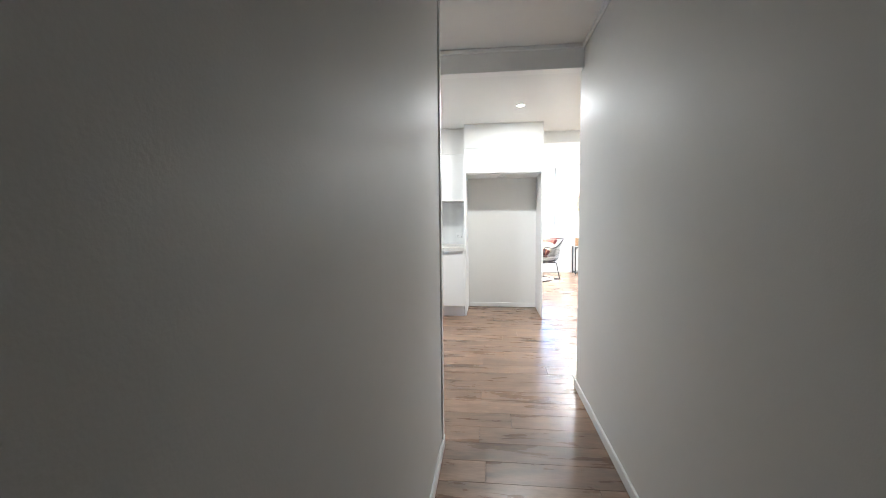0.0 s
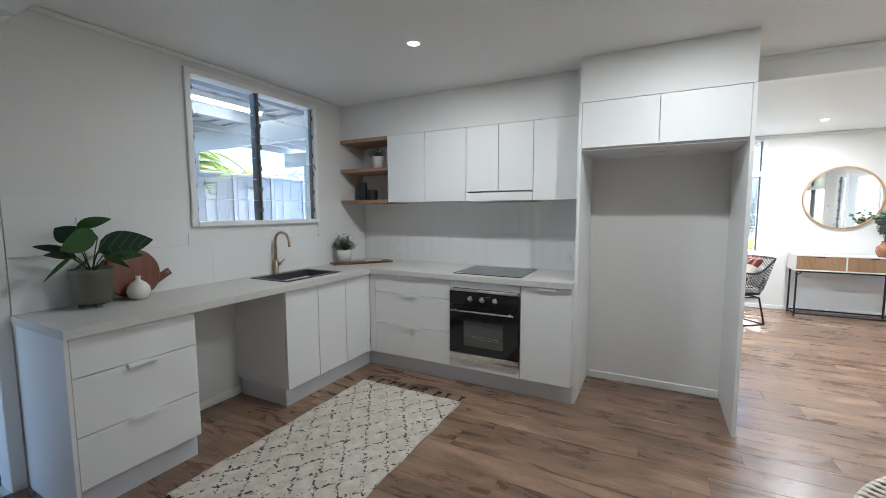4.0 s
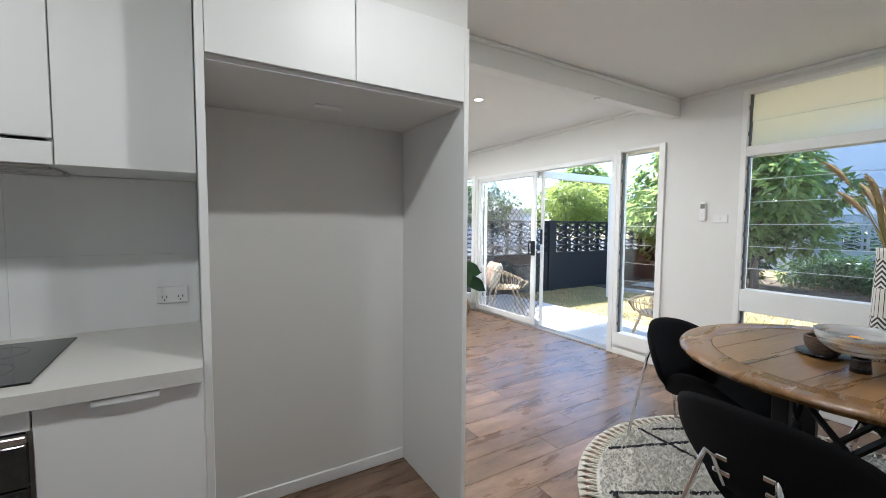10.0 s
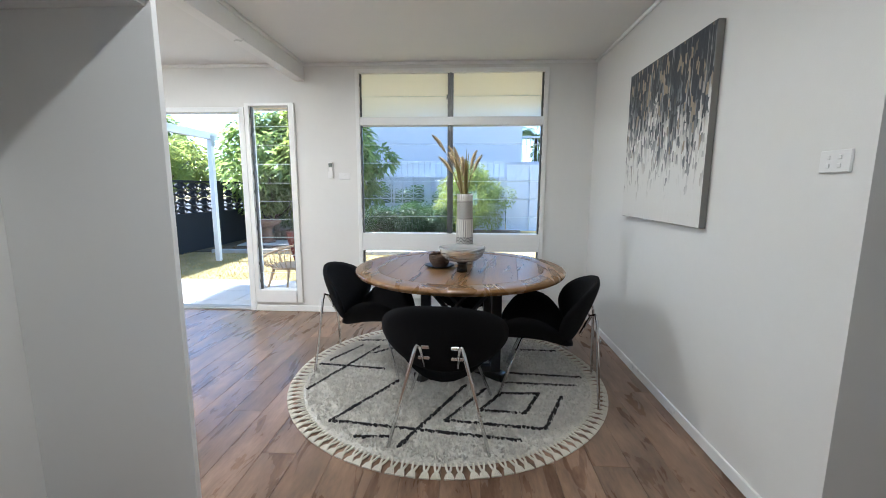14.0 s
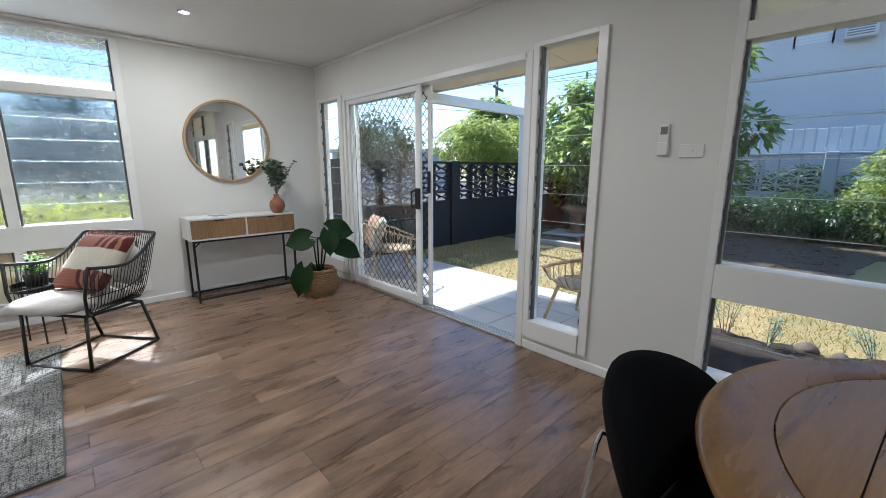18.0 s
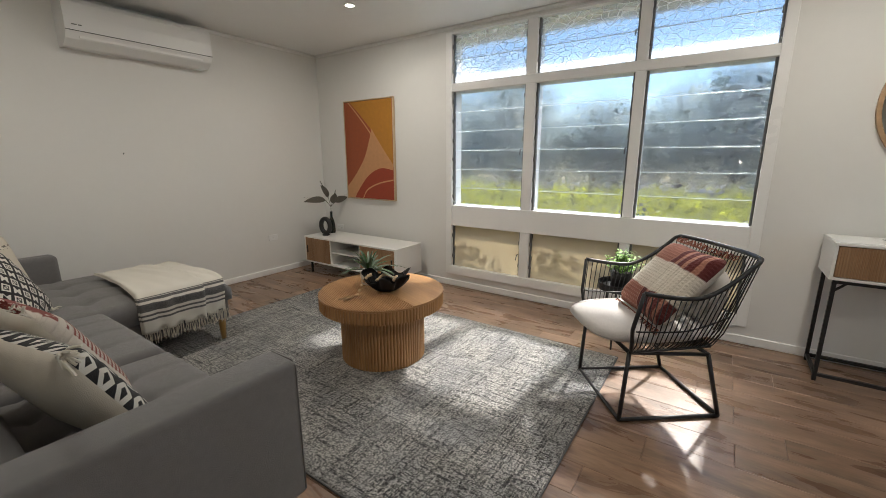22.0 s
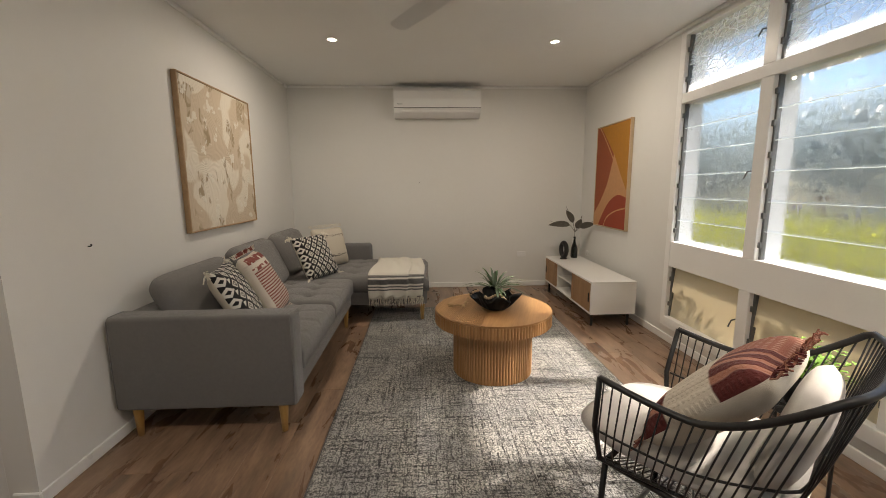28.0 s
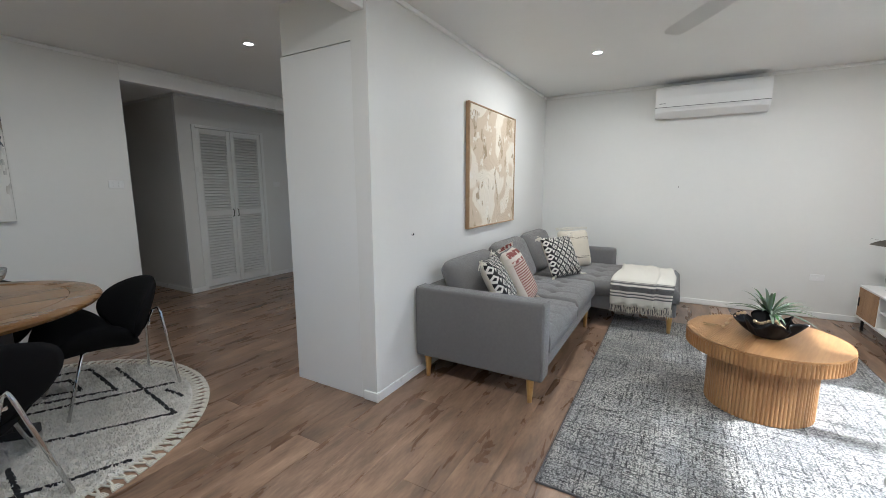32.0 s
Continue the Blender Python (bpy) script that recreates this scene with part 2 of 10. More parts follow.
def glass(name, rough=0.0, tint=(1, 1, 1), bump=0.0, bump_scale=30.0, cells=False):
    m = bpy.data.materials.new(name)
    m.use_nodes = True
    nt = m.node_tree
    b = nt.nodes["Principled BSDF"]
    b.inputs["Base Color"].default_value = (*tint, 1)
    b.inputs["Transmission Weight"].default_value = 1.0
    b.inputs["Roughness"].default_value = rough
    b.inputs["IOR"].default_value = 1.45
    if bump:
        tc = nt.nodes.new("ShaderNodeTexCoord")
        if cells:
            tx = nt.nodes.new("ShaderNodeTexVoronoi")
            tx.feature = "F1" if cells == "disc" else "DISTANCE_TO_EDGE"
        else:
            tx = nt.nodes.new("ShaderNodeTexNoise")
        tx.inputs["Scale"].default_value = bump_scale
        nt.links.new(tc.outputs["Object"], tx.inputs["Vector"])
        bp = nt.nodes.new("ShaderNodeBump")
        bp.inputs["Strength"].default_value = bump
        bp.inputs["Distance"].default_value = 0.01
        nt.links.new(tx.outputs[0], bp.inputs["Height"])
        nt.links.new(bp.outputs[0], b.inputs["Normal"])
    return m


def pressed_glass(name, kind):
    """Old pressed window glass: flat cells that each bend the view a little, with a faint dusty veil."""
    m = bpy.data.materials.new(name)
    m.use_nodes = True
    nt = m.node_tree
    b = nt.nodes["Principled BSDF"]
    b.inputs["Base Color"].default_value = (0.9, 0.95, 1, 1)
    b.inputs["Transmission Weight"].default_value = 1.0
    b.inputs["IOR"].default_value = 1.45
    tc = nt.nodes.new("ShaderNodeTexCoord")
    info = nt.nodes.new("ShaderNodeObjectInfo")
    add = nt.nodes.new("ShaderNodeVectorMath")
    add.operation = "MULTIPLY_ADD"
    add.inputs[1].default_value = (1.0, 0.0, 1.0)
    sh = nt.nodes.new("ShaderNodeMath")
    sh.operation = "MULTIPLY"
    sh.inputs[1].default_value = 40.0
    nt.links.new(info.outputs["Random"], sh.inputs[0])
    nt.links.new(tc.outputs["Object"], add.inputs[0])
    nt.links.new(sh.outputs[0], add.inputs[2])
    geo = nt.nodes.new("ShaderNodeNewGeometry")
    if kind == "disc":
        sx = nt.nodes.new("ShaderNodeSeparateXYZ")
        cx = nt.nodes.new("ShaderNodeCombineXYZ")
        nt.links.new(add.outputs[0], sx.inputs[0])
        nt.links.new(sx.outputs[0], cx.inputs[0])
        nt.links.new(sx.outputs[2], cx.inputs[1])
        layers = []
        for size, rnd in ((27.0, 0.75), (36.0, 0.9)):
            v2 = nt.nodes.new("ShaderNodeTexVoronoi")
            v2.voronoi_dimensions = "2D"
            v2.inputs["Scale"].default_value = size
            v2.inputs["Randomness"].default_value = rnd
            nt.links.new(cx.outputs[0], v2.inputs["Vector"])
            layers.append(v2)
        inside = nt.nodes.new("ShaderNodeMath")
        inside.operation = "LESS_THAN"
        inside.inputs[1].default_value = 0.43
        nt.links.new(layers[0].outputs["Distance"], inside.inputs[0])
        pick = nt.nodes.new("ShaderNodeMix")
        pick.data_type = "RGBA"
        nt.links.new(inside.outputs[0], pick.inputs["Factor"])
        nt.links.new(layers[1].outputs["Color"], pick.inputs[6])
        nt.links.new(layers[0].outputs["Color"], pick.inputs[7])
        off = nt.nodes.new("ShaderNodeVectorMath")
        off.operation = "MULTIPLY_ADD"
        off.inputs[1].default_value = (0.1, 0.0, 0.1)
        off.inputs[2].default_value = (-0.05, 0.0, -0.05)
        nt.links.new(pick.outputs[2], off.inputs[0])
        sm = nt.nodes.new("ShaderNodeVectorMath")
        sm.operation = "ADD"
        nt.links.new(geo.outputs["Normal"], sm.inputs[0])
        nt.links.new(off.outputs[0], sm.inputs[1])
        nm = nt.nodes.new("ShaderNodeVectorMath")
        nm.operation = "NORMALIZE"
        nt.links.new(sm.outputs[0], nm.inputs[0])
        nt.links.new(nm.outputs[0], b.inputs["Normal"])
        rg = nt.nodes.new("ShaderNodeMapRange")
        rg.inputs["To Min"].default_value = 0.07
        rg.inputs["To Max"].default_value = 0.24
        sep = nt.nodes.new("ShaderNodeSeparateColor")
        nt.links.new(pick.outputs[2], sep.inputs[0])
        ns = nt.nodes.new("ShaderNodeTexNoise")
        ns.inputs["Scale"].default_value = 4.0
        nt.links.new(add.outputs[0], ns.inputs["Vector"])
        ad = nt.nodes.new("ShaderNodeMath")
        ad.operation = "ADD"
        nt.links.new(sep.outputs[1], ad.inputs[0])
        nt.links.new(ns.outputs[0], ad.inputs[1])
        rg.inputs["From Min"].default_value = 0.55
        rg.inputs["From Max"].default_value = 1.35
        nt.links.new(ad.outputs[0], rg.inputs[0])
        nt.links.new(rg.outputs[0], b.inputs["Roughness"])
    else:
        mp = nt.nodes.new("ShaderNodeMapping")
        mp.inputs["Scale"].default_value = (0.7, 1.0, 1.25)
        nt.links.new(add.outputs[0], mp.inputs[0])
        vo = nt.nodes.new("ShaderNodeTexVoronoi")
        vo.feature = "DISTANCE_TO_EDGE"
        vo.inputs["Scale"].default_value = 19.0
        nt.links.new(mp.outputs[0], vo.inputs["Vector"])
        rg = nt.nodes.new("ShaderNodeMapRange")
        rg.inputs["From Max"].default_value = 0.05
        nt.links.new(vo.outputs[0], rg.inputs[0])
        bp = nt.nodes.new("ShaderNodeBump")
        bp.inputs["Strength"].default_value = 0.2
        bp.inputs["Distance"].default_value = 0.003
        nt.links.new(rg.outputs[0], bp.inputs["Height"])
        nt.links.new(bp.outputs[0], b.inputs["Normal"])
        rr = nt.nodes.new("ShaderNodeMapRange")
        rr.inputs["To Min"].default_value = 0.5
        rr.inputs["To Max"].default_value = 0.2
        nt.links.new(rg.outputs[0], rr.inputs[0])
        nt.links.new(rr.outputs[0], b.inputs["Roughness"])
    tr = nt.nodes.new("ShaderNodeBsdfTranslucent")
    tr.inputs["Color"].default_value = (0.9, 0.92, 0.95, 1)
    mx = nt.nodes.new("ShaderNodeMixShader")
    mx.inputs[0].default_value = 0.015 if kind == "disc" else 0.24
    nt.links.new(b.outputs[0], mx.inputs[1])
    nt.links.new(tr.outputs[0], mx.inputs[2])
    nt.links.new(mx.outputs[0], nt.nodes["Material Output"].inputs["Surface"])
    return m


def frosted_glass():
    """Smooth acid-etched glass that scatters the daylight behind it."""
    m = bpy.data.materials.new("frosted_glass")
    m.use_nodes = True
    nt = m.node_tree
    b = nt.nodes["Principled BSDF"]
    b.inputs["Base Color"].default_value = (0.95, 0.97, 0.97, 1)
    b.inputs["Transmission Weight"].default_value = 1.0
    b.inputs["Roughness"].default_value = 0.42
    b.inputs["IOR"].default_value = 1.3
    tr = nt.nodes.new("ShaderNodeBsdfTranslucent")
    tr.inputs["Color"].default_value = (0.93, 0.92, 0.87, 1)
    mx = nt.nodes.new("ShaderNodeMixShader")
    mx.inputs[0].default_value = 0.35
    nt.links.new(b.outputs[0], mx.inputs[1])
    nt.links.new(tr.outputs[0], mx.inputs[2])
    nt.links.new(mx.outputs[0], nt.nodes["Material Output"].inputs["Surface"])
    return m


def glow(name, color, strength):
    m = bpy.data.materials.new(name)
    m.use_nodes = True
    b = m.node_tree.nodes["Principled BSDF"]
    b.inputs["Base Color"].default_value = (0.9, 0.9, 0.88, 1)
    b.inputs["Emission Color"].default_value = (*color, 1)
    b.inputs["Emission Strength"].default_value = strength
    return m


M_WALL = mat("wall_paint", (0.74, 0.735, 0.71), 0.56, var=0.025, scale=1.3, bump=0.05, bump_scale=180)
M_CEIL = mat("ceiling_paint", (0.8, 0.8, 0.785), 0.6, var=0.02, scale=1.0, bump=0.04, bump_scale=150)
M_TRIM = mat("white_gloss_trim", (0.82, 0.82, 0.805), 0.3, var=0.03, scale=4)
M_CAB = mat("white_cabinet_laminate", (0.78, 0.78, 0.765), 0.45, var=0.012, scale=2)
M_CARCASS = mat("cabinet_board", (0.76, 0.76, 0.75), 0.4, var=0.02, scale=2)
M_KICK = mat("grey_white_kickboard", (0.66, 0.67, 0.7), 0.35, var=0.03, scale=3)
M_PLANK = wood("vinyl_plank", (0.118, 0.066, 0.042), (0.34, 0.222, 0.146), 0.28, "X", 2.2, 26, per_object=0.22, bump=0.06, knots=0.4, stretch=0.24)
M_SUBFLOOR = mat("dark_subfloor", (0.1, 0.065, 0.045), 0.8)
M_ALU = mat("brushed_aluminium", (0.62, 0.63, 0.63), 0.35, metal=0.9, var=0.05, scale=20)
M_ALU_DK = mat("weathered_louvre_metal", (0.16, 0.165, 0.165), 0.45, metal=0.5, var=0.2, scale=30)
M_ALU_W = mat("white_powder_coat", (0.8, 0.81, 0.81), 0.3, var=0.02)
M_BLACK = mat("black_metal", (0.012, 0.012, 0.013), 0.42, var=0.2, scale=20)
M_CLEAR = glass("clear_glass")
M_OBSC = pressed_glass("obscure_disc_glass", "disc")
M_CRACK = pressed_glass("crackle_glass", "crackle")
M_FROST = frosted_glass()
M_LAMP = glow("lamp_glass", (1.0, 0.92, 0.8), 12.0)


def make_glass_edge():
    m = bpy.data.materials.new("ground_glass_edge")
    m.use_nodes = True
    nt = m.node_tree
    b = nt.nodes["Principled BSDF"]
    b.inputs["Base Color"].default_value = (0.78, 0.84, 0.84, 1)
    b.inputs["Roughness"].default_value = 0.3
    tr = nt.nodes.new("ShaderNodeBsdfTranslucent")
    tr.inputs["Color"].default_value = (0.85, 0.92, 0.93, 1)
    mx = nt.nodes.new("ShaderNodeMixShader")
    mx.inputs[0].default_value = 0.35
    nt.links.new(b.outputs[0], mx.inputs[1])
    nt.links.new(tr.outputs[0], mx.inputs[2])
    nt.links.new(mx.outputs[0], nt.nodes["Material Output"].inputs["Surface"])
    return m


M_GLASS_EDGE = make_glass_edge()


def make_cream_pane():
    m = bpy.data.materials.new("cream_translucent_pane")
    m.use_nodes = True
    nt = m.node_tree
    b = nt.nodes["Principled BSDF"]
    b.inputs["Base Color"].default_value = (0.72, 0.66, 0.54, 1)
    b.inputs["Roughness"].default_value = 0.25
    tr = nt.nodes.new("ShaderNodeBsdfTranslucent")
    tr.inputs["Color"].default_value = (0.82, 0.75, 0.6, 1)
    mx = nt.nodes.new("ShaderNodeMixShader")
    mx.inputs[0].default_value = 0.45
    nt.links.new(b.outputs[0], mx.inputs[1])
    nt.links.new(tr.outputs[0], mx.inputs[2])
    nt.links.new(mx.outputs[0], nt.nodes["Material Output"].inputs["Surface"])
    return m


M_CREAMPANE = make_cream_pane()


def nodes_of(name):
    m = bpy.data.materials.new(name)
    m.use_nodes = True
    return m, m.node_tree, m.node_tree.nodes["Principled BSDF"]


def mth(nt, op, a, b=None):
    n = nt.nodes.new("ShaderNodeMath")
    n.operation = op
    for i, v in enumerate((a, b)):
        if v is None:
            continue
        if isinstance(v, (int, float)):
            n.inputs[i].default_value = v
        else:
            nt.links.new(v, n.inputs[i])
    return n.outputs[0]


def noise_of(nt, vec, scale, detail=4, dist=0.0):
    n = nt.nodes.new("ShaderNodeTexNoise")
    n.inputs["Scale"].default_value = scale
    n.inputs["Detail"].default_value = detail
    n.inputs["Distortion"].default_value = dist
    if vec is not None:
        nt.links.new(vec, n.inputs["Vector"])
    return n.outputs[0]


def step_of(nt, v, lo, hi):
    n = nt.nodes.new("ShaderNodeMapRange")
    n.interpolation_type = "SMOOTHSTEP"
    n.inputs["From Min"].default_value = lo
    n.inputs["From Max"].default_value = hi
    nt.links.new(v, n.inputs[0])
    return n.outputs[0]


def mix_col(nt, f, a, b):
    n = nt.nodes.new("ShaderNodeMix")
    n.data_type = "RGBA"
    if isinstance(f, float):
        n.inputs[0].default_value = f
    else:
        nt.links.new(f, n.inputs[0])
    for i, v in ((6, a), (7, b)):
        if isinstance(v, tuple):
            n.inputs[i].default_value = (*v, 1)
        else:
            nt.links.new(v, n.inputs[i])
    return n.outputs[2]


def bump_of(nt, b, h, strength, dist=0.01):
    n = nt.nodes.new("ShaderNodeBump")
    n.inputs["Strength"].default_value = strength
    n.inputs["Distance"].default_value = dist
    nt.links.new(h, n.inputs["Height"])
    nt.links.new(n.outputs[0], b.inputs["Normal"])


def xyz_of(nt, coords="Object", scale=(1, 1, 1), rot=(0, 0, 0)):
    tc = nt.nodes.new("ShaderNodeTexCoord")
    mp = nt.nodes.new("ShaderNodeMapping")
    mp.inputs["Scale"].default_value = scale
    mp.inputs["Rotation"].default_value = [radians(a) for a in rot]
    nt.links.new(tc.outputs[coords], mp.inputs[0])
    sp = nt.nodes.new("ShaderNodeSeparateXYZ")
    nt.links.new(mp.outputs[0], sp.inputs[0])
    return mp.outputs[0], sp.outputs[0], sp.outputs[1], sp.outputs[2]


def make_tile():
    m, nt, b = nodes_of("wavy_white_tile")
    vec, x, y, z = xyz_of(nt, "Object", (1, 1, 1))
    info = nt.nodes.new("ShaderNodeObjectInfo")
    b.inputs["Base Color"].default_value = (0.8, 0.8, 0.785, 1)
    b.inputs["Roughness"].default_value = 0.16
    mp = nt.nodes.new("ShaderNodeMapping")
    mp.inputs["Scale"].default_value = (5, 5, 1.1)
    mp.inputs["Rotation"].default_value = (0, radians(14), 0)
    nt.links.new(vec, mp.inputs[0])
    n = nt.nodes.new("ShaderNodeTexWave")
    n.inputs["Scale"].default_value = 0.5
    n.inputs["Distortion"].default_value = 5.0
    n.inputs["Detail"].default_value = 1.5
    nt.links.new(mp.outputs[0], n.inputs["Vector"])
    bump_of(nt, b, n.outputs[1], 0.16, 0.02)
    return m


def make_kitchen_rug():
    m, nt, b = nodes_of("cream_flatweave")
    vec, x, y, z = xyz_of(nt)
    wob = noise_of(nt, vec, 7.0, 3)
    big = noise_of(nt, vec, 60.0, 3)
    mask = None
    for s in (1, -1):
        u = mth(nt, "MULTIPLY", mth(nt, "ADD", x, mth(nt, "MULTIPLY", y, 0.72 * s)), 6.4)
        u = mth(nt, "ADD", u, mth(nt, "MULTIPLY", wob, 0.5))
        f = mth(nt, "ABSOLUTE", mth(nt, "SUBTRACT", mth(nt, "FRACT", u), 0.5))
        line = mth(nt, "SUBTRACT", 1.0, step_of(nt, f, 0.05, 0.11))
        mask = line if mask is None else mth(nt, "MAXIMUM", mask, line)
    cut = step_of(nt, big, 0.52, 0.57)
    dots = step_of(nt, noise_of(nt, vec, 34.0, 2), 0.66, 0.70)
    mask = mth(nt, "MAXIMUM", mth(nt, "MULTIPLY", mask, cut), mth(nt, "MULTIPLY", dots, 0.7))
    tone = mix_col(nt, step_of(nt, noise_of(nt, vec, 12, 5), 0.3, 0.75), (0.56, 0.51, 0.42), (0.72, 0.67, 0.57))
    nt.links.new(mix_col(nt, mask, tone, (0.03, 0.03, 0.032)), b.inputs["Base Color"])
    b.inputs["Roughness"].default_value = 0.95
    b.inputs["Sheen Weight"].default_value = 0.2
    bump_of(nt, b, noise_of(nt, vec, 160, 4), 0.9, 0.006)
    return m


def make_living_rug():
    """Ivory and grey wool crossed by broken dark threads, with a flecked ground."""
    m, nt, b = nodes_of("grey_distressed_weave")
    vec, x, y, z = xyz_of(nt)
    fleck = noise_of(nt, vec, 105.0, 3)
    gap = step_of(nt, noise_of(nt, vec, 60.0, 3), 0.4, 0.56)
    cloud = noise_of(nt, vec, 3.5, 5)
    lines = None
    for sc, lo in (((75, 3.2, 1), 0.565), ((3.2, 75, 1), 0.565), ((150, 12, 1), 0.585), ((12, 150, 1), 0.585)):
        v, _, _, _ = xyz_of(nt, "Object", sc)
        t = step_of(nt, noise_of(nt, v, 1.0, 2, 0.3), lo, lo + 0.05)
        lines = t if lines is None else mth(nt, "MAXIMUM", lines, t)
    lines = mth(nt, "MULTIPLY", lines, mth(nt, "ADD", 0.25, mth(nt, "MULTIPLY", gap, 0.75)))
    base = mix_col(nt, step_of(nt, cloud, 0.35, 0.65), (0.3, 0.297, 0.288), (0.42, 0.405, 0.37))
    base = mix_col(nt, mth(nt, "MULTIPLY", step_of(nt, fleck, 0.44, 0.58), 0.8), base, (0.085, 0.084, 0.083))
    col = mix_col(nt, mth(nt, "MULTIPLY", lines, 0.85), base, (0.016, 0.017, 0.02))
    nt.links.new(col, b.inputs["Base Color"])
    b.inputs["Roughness"].default_value = 0.95
    b.inputs["Sheen Weight"].default_value = 0.1
    bump_of(nt, b, mth(nt, "SUBTRACT", fleck, lines), 0.8, 0.006)
    return m


def leaf_mat(name, a, b2, rough=0.4, scale=8.0):
    m, nt, b = nodes_of(name)
    vec, x, y, z = xyz_of(nt)
    info = nt.nodes.new("ShaderNodeNewGeometry")
    f = mth(nt, "ADD", mth(nt, "MULTIPLY", noise_of(nt, vec, scale, 4), 0.6), mth(nt, "MULTIPLY", info.outputs["Random Per Island"], 0.5))
    nt.links.new(mix_col(nt, f, a, b2), b.inputs["Base Color"])
    b.inputs["Roughness"].default_value = rough
    b.inputs["Specular IOR Level"].default_value = 0.25 if rough > 0.55 else 0.45
    return m


M_TILE = make_tile()
M_BENCH = mat("pale_stone_benchtop", (0.6, 0.585, 0.545), 0.38, var=0.05, scale=40, bump=0.02)
M_STEEL = mat("stainless_steel", (0.55, 0.53, 0.5), 0.28, metal=1.0, var=0.05, scale=20, stretch=(0.05, 1, 1))
M_CHROME = mat("chrome", (0.75, 0.75, 0.75), 0.08, metal=1.0, var=0.02, rvar=0.03)
M_BRASS = mat("brushed_nickel_brass", (0.47, 0.36, 0.24), 0.3, metal=1.0, var=0.06, scale=30)
M_BLACKGLASS = mat("black_oven_glass", (0.008, 0.008, 0.009), 0.06, var=0.1, rvar=0.03)
# Grey raised to stand in for the lit oven interior behind the window.
M_OVENWIN = mat("lit_smoked_oven_window", (0.085, 0.084, 0.08), 0.16, var=0.1, rvar=0.03)
M_SINK = mat("black_granite_sink", (0.035, 0.037, 0.042), 0.4, var=0.2, scale=60)
M_OAKSHELF = wood("oak_laminate", (0.22, 0.12, 0.065), (0.46, 0.29, 0.18), 0.45, "X", 3, 50)
M_PLASTIC = mat("white_plastic", (0.8, 0.8, 0.79), 0.35, var=0.01)
M_CERAM = mat("white_glazed_ceramic", (0.74, 0.72, 0.67), 0.2, var=0.03, scale=10)
M_POTGREEN = mat("olive_green_pot", (0.105, 0.105, 0.07), 0.55, var=0.06, scale=10)
M_NAVY = mat("dark_navy_stoneware", (0.012, 0.016, 0.022), 0.45, var=0.15)
M_BOARD = wood("dark_red_timber_board", (0.07, 0.018, 0.008), (0.2, 0.06, 0.025), 0.35, "X", 3, 40)
M_PALEOAK_HOLE = mat("pale_cut_timber", (0.45, 0.36, 0.26), 0.7)
M_SOIL = mat("potting_soil", (0.03, 0.02, 0.014), 0.95, var=0.4, scale=60, bump=0.6, bump_scale=120)
M_KRUG = make_kitchen_rug()
M_LRUG = make_living_rug()
M_LEAF_DK = leaf_mat("dark_glossy_leaf", (0.006, 0.022, 0.012), (0.022, 0.06, 0.024), 0.35)
M_LEAF_MD = leaf_mat("mid_green_leaf", (0.015, 0.06, 0.012), (0.06, 0.15, 0.035), 0.4)
M_LEAF_GREY = leaf_mat("grey_green_leaf", (0.09, 0.135, 0.09), (0.22, 0.28, 0.19), 0.5)
M_LEAF_FIDDLE = leaf_mat("broad_green_leaf", (0.004, 0.018, 0.004), (0.011, 0.04, 0.008), 0.6)
M_LEAF_JADE = leaf_mat("small_dark_leaf", (0.015, 0.035, 0.018), (0.05, 0.09, 0.05), 0.45)
M_LEAF_LIME = leaf_mat("bright_green_leaf", (0.09, 0.2, 0.02), (0.2, 0.38, 0.05), 0.6)
M_STEM = mat("plant_stem", (0.1, 0.12, 0.04), 0.6, var=0.2)
M_BLACKFAB = mat("black_wool_upholstery", (0.006, 0.006, 0.007), 0.95, var=0.25, scale=40, bump=0.4, bump_scale=400, spec=0.15)
M_TABLE = wood("oiled_oak_table", (0.115, 0.06, 0.022), (0.3, 0.172, 0.07), 0.28, "X", 3.0, 34, per_object=0.07, bump=0.12)
M_TABLERIM = wood("oiled_oak_rim", (0.125, 0.06, 0.02), (0.27, 0.15, 0.058), 0.26, "X", 1.6, 40, bump=0.06, stretch=0.25)
M_SHAG = mat("ivory_shag_pile", (0.64, 0.61, 0.55), 0.95, var=0.24, scale=30, bump=1.0, bump_scale=130, sheen=0.2)
M_SHAGBLK = mat("black_shag_pile", (0.018, 0.018, 0.02), 0.95, var=0.3, scale=40, bump=1.0, bump_scale=130)
M_COTTON = mat("ivory_cotton_fringe", (0.7, 0.66, 0.57), 0.95, var=0.08, scale=60, bump=0.5, bump_scale=300)

# ---- walls, floor, ceiling ----
T = 0.12


def wall_cells(u0, u1, z0, z1, openings):
    us = sorted({u0, u1, *[o[0] for o in openings], *[o[1] for o in openings]})
    zs = sorted({z0, z1, *[o[2] for o in openings], *[o[3] for o in openings]})
    for a, b in zip(us, us[1:]):
        for c, d in zip(zs, zs[1:]):
            um, zm = (a + b) / 2, (c + d) / 2
            if not any(o[0] < um < o[1] and o[2] < zm < o[3] for o in openings):
                yield a, b, c, d


def wall_along_x(name, x0, x1, y0, y1, z1=CEIL, openings=(), label="off-white painted plasterboard wall", z0=0.0, material=None):
    bm = bmesh.new()
    for a, b, c, d in wall_cells(x0, x1, z0, z1, openings):
        box(bm, a, b, y0, y1, c, d)
    bmesh.ops.remove_doubles(bm, verts=bm.verts[:], dist=1e-5)
    return setting(name, bm, material or M_WALL, label, "wall")


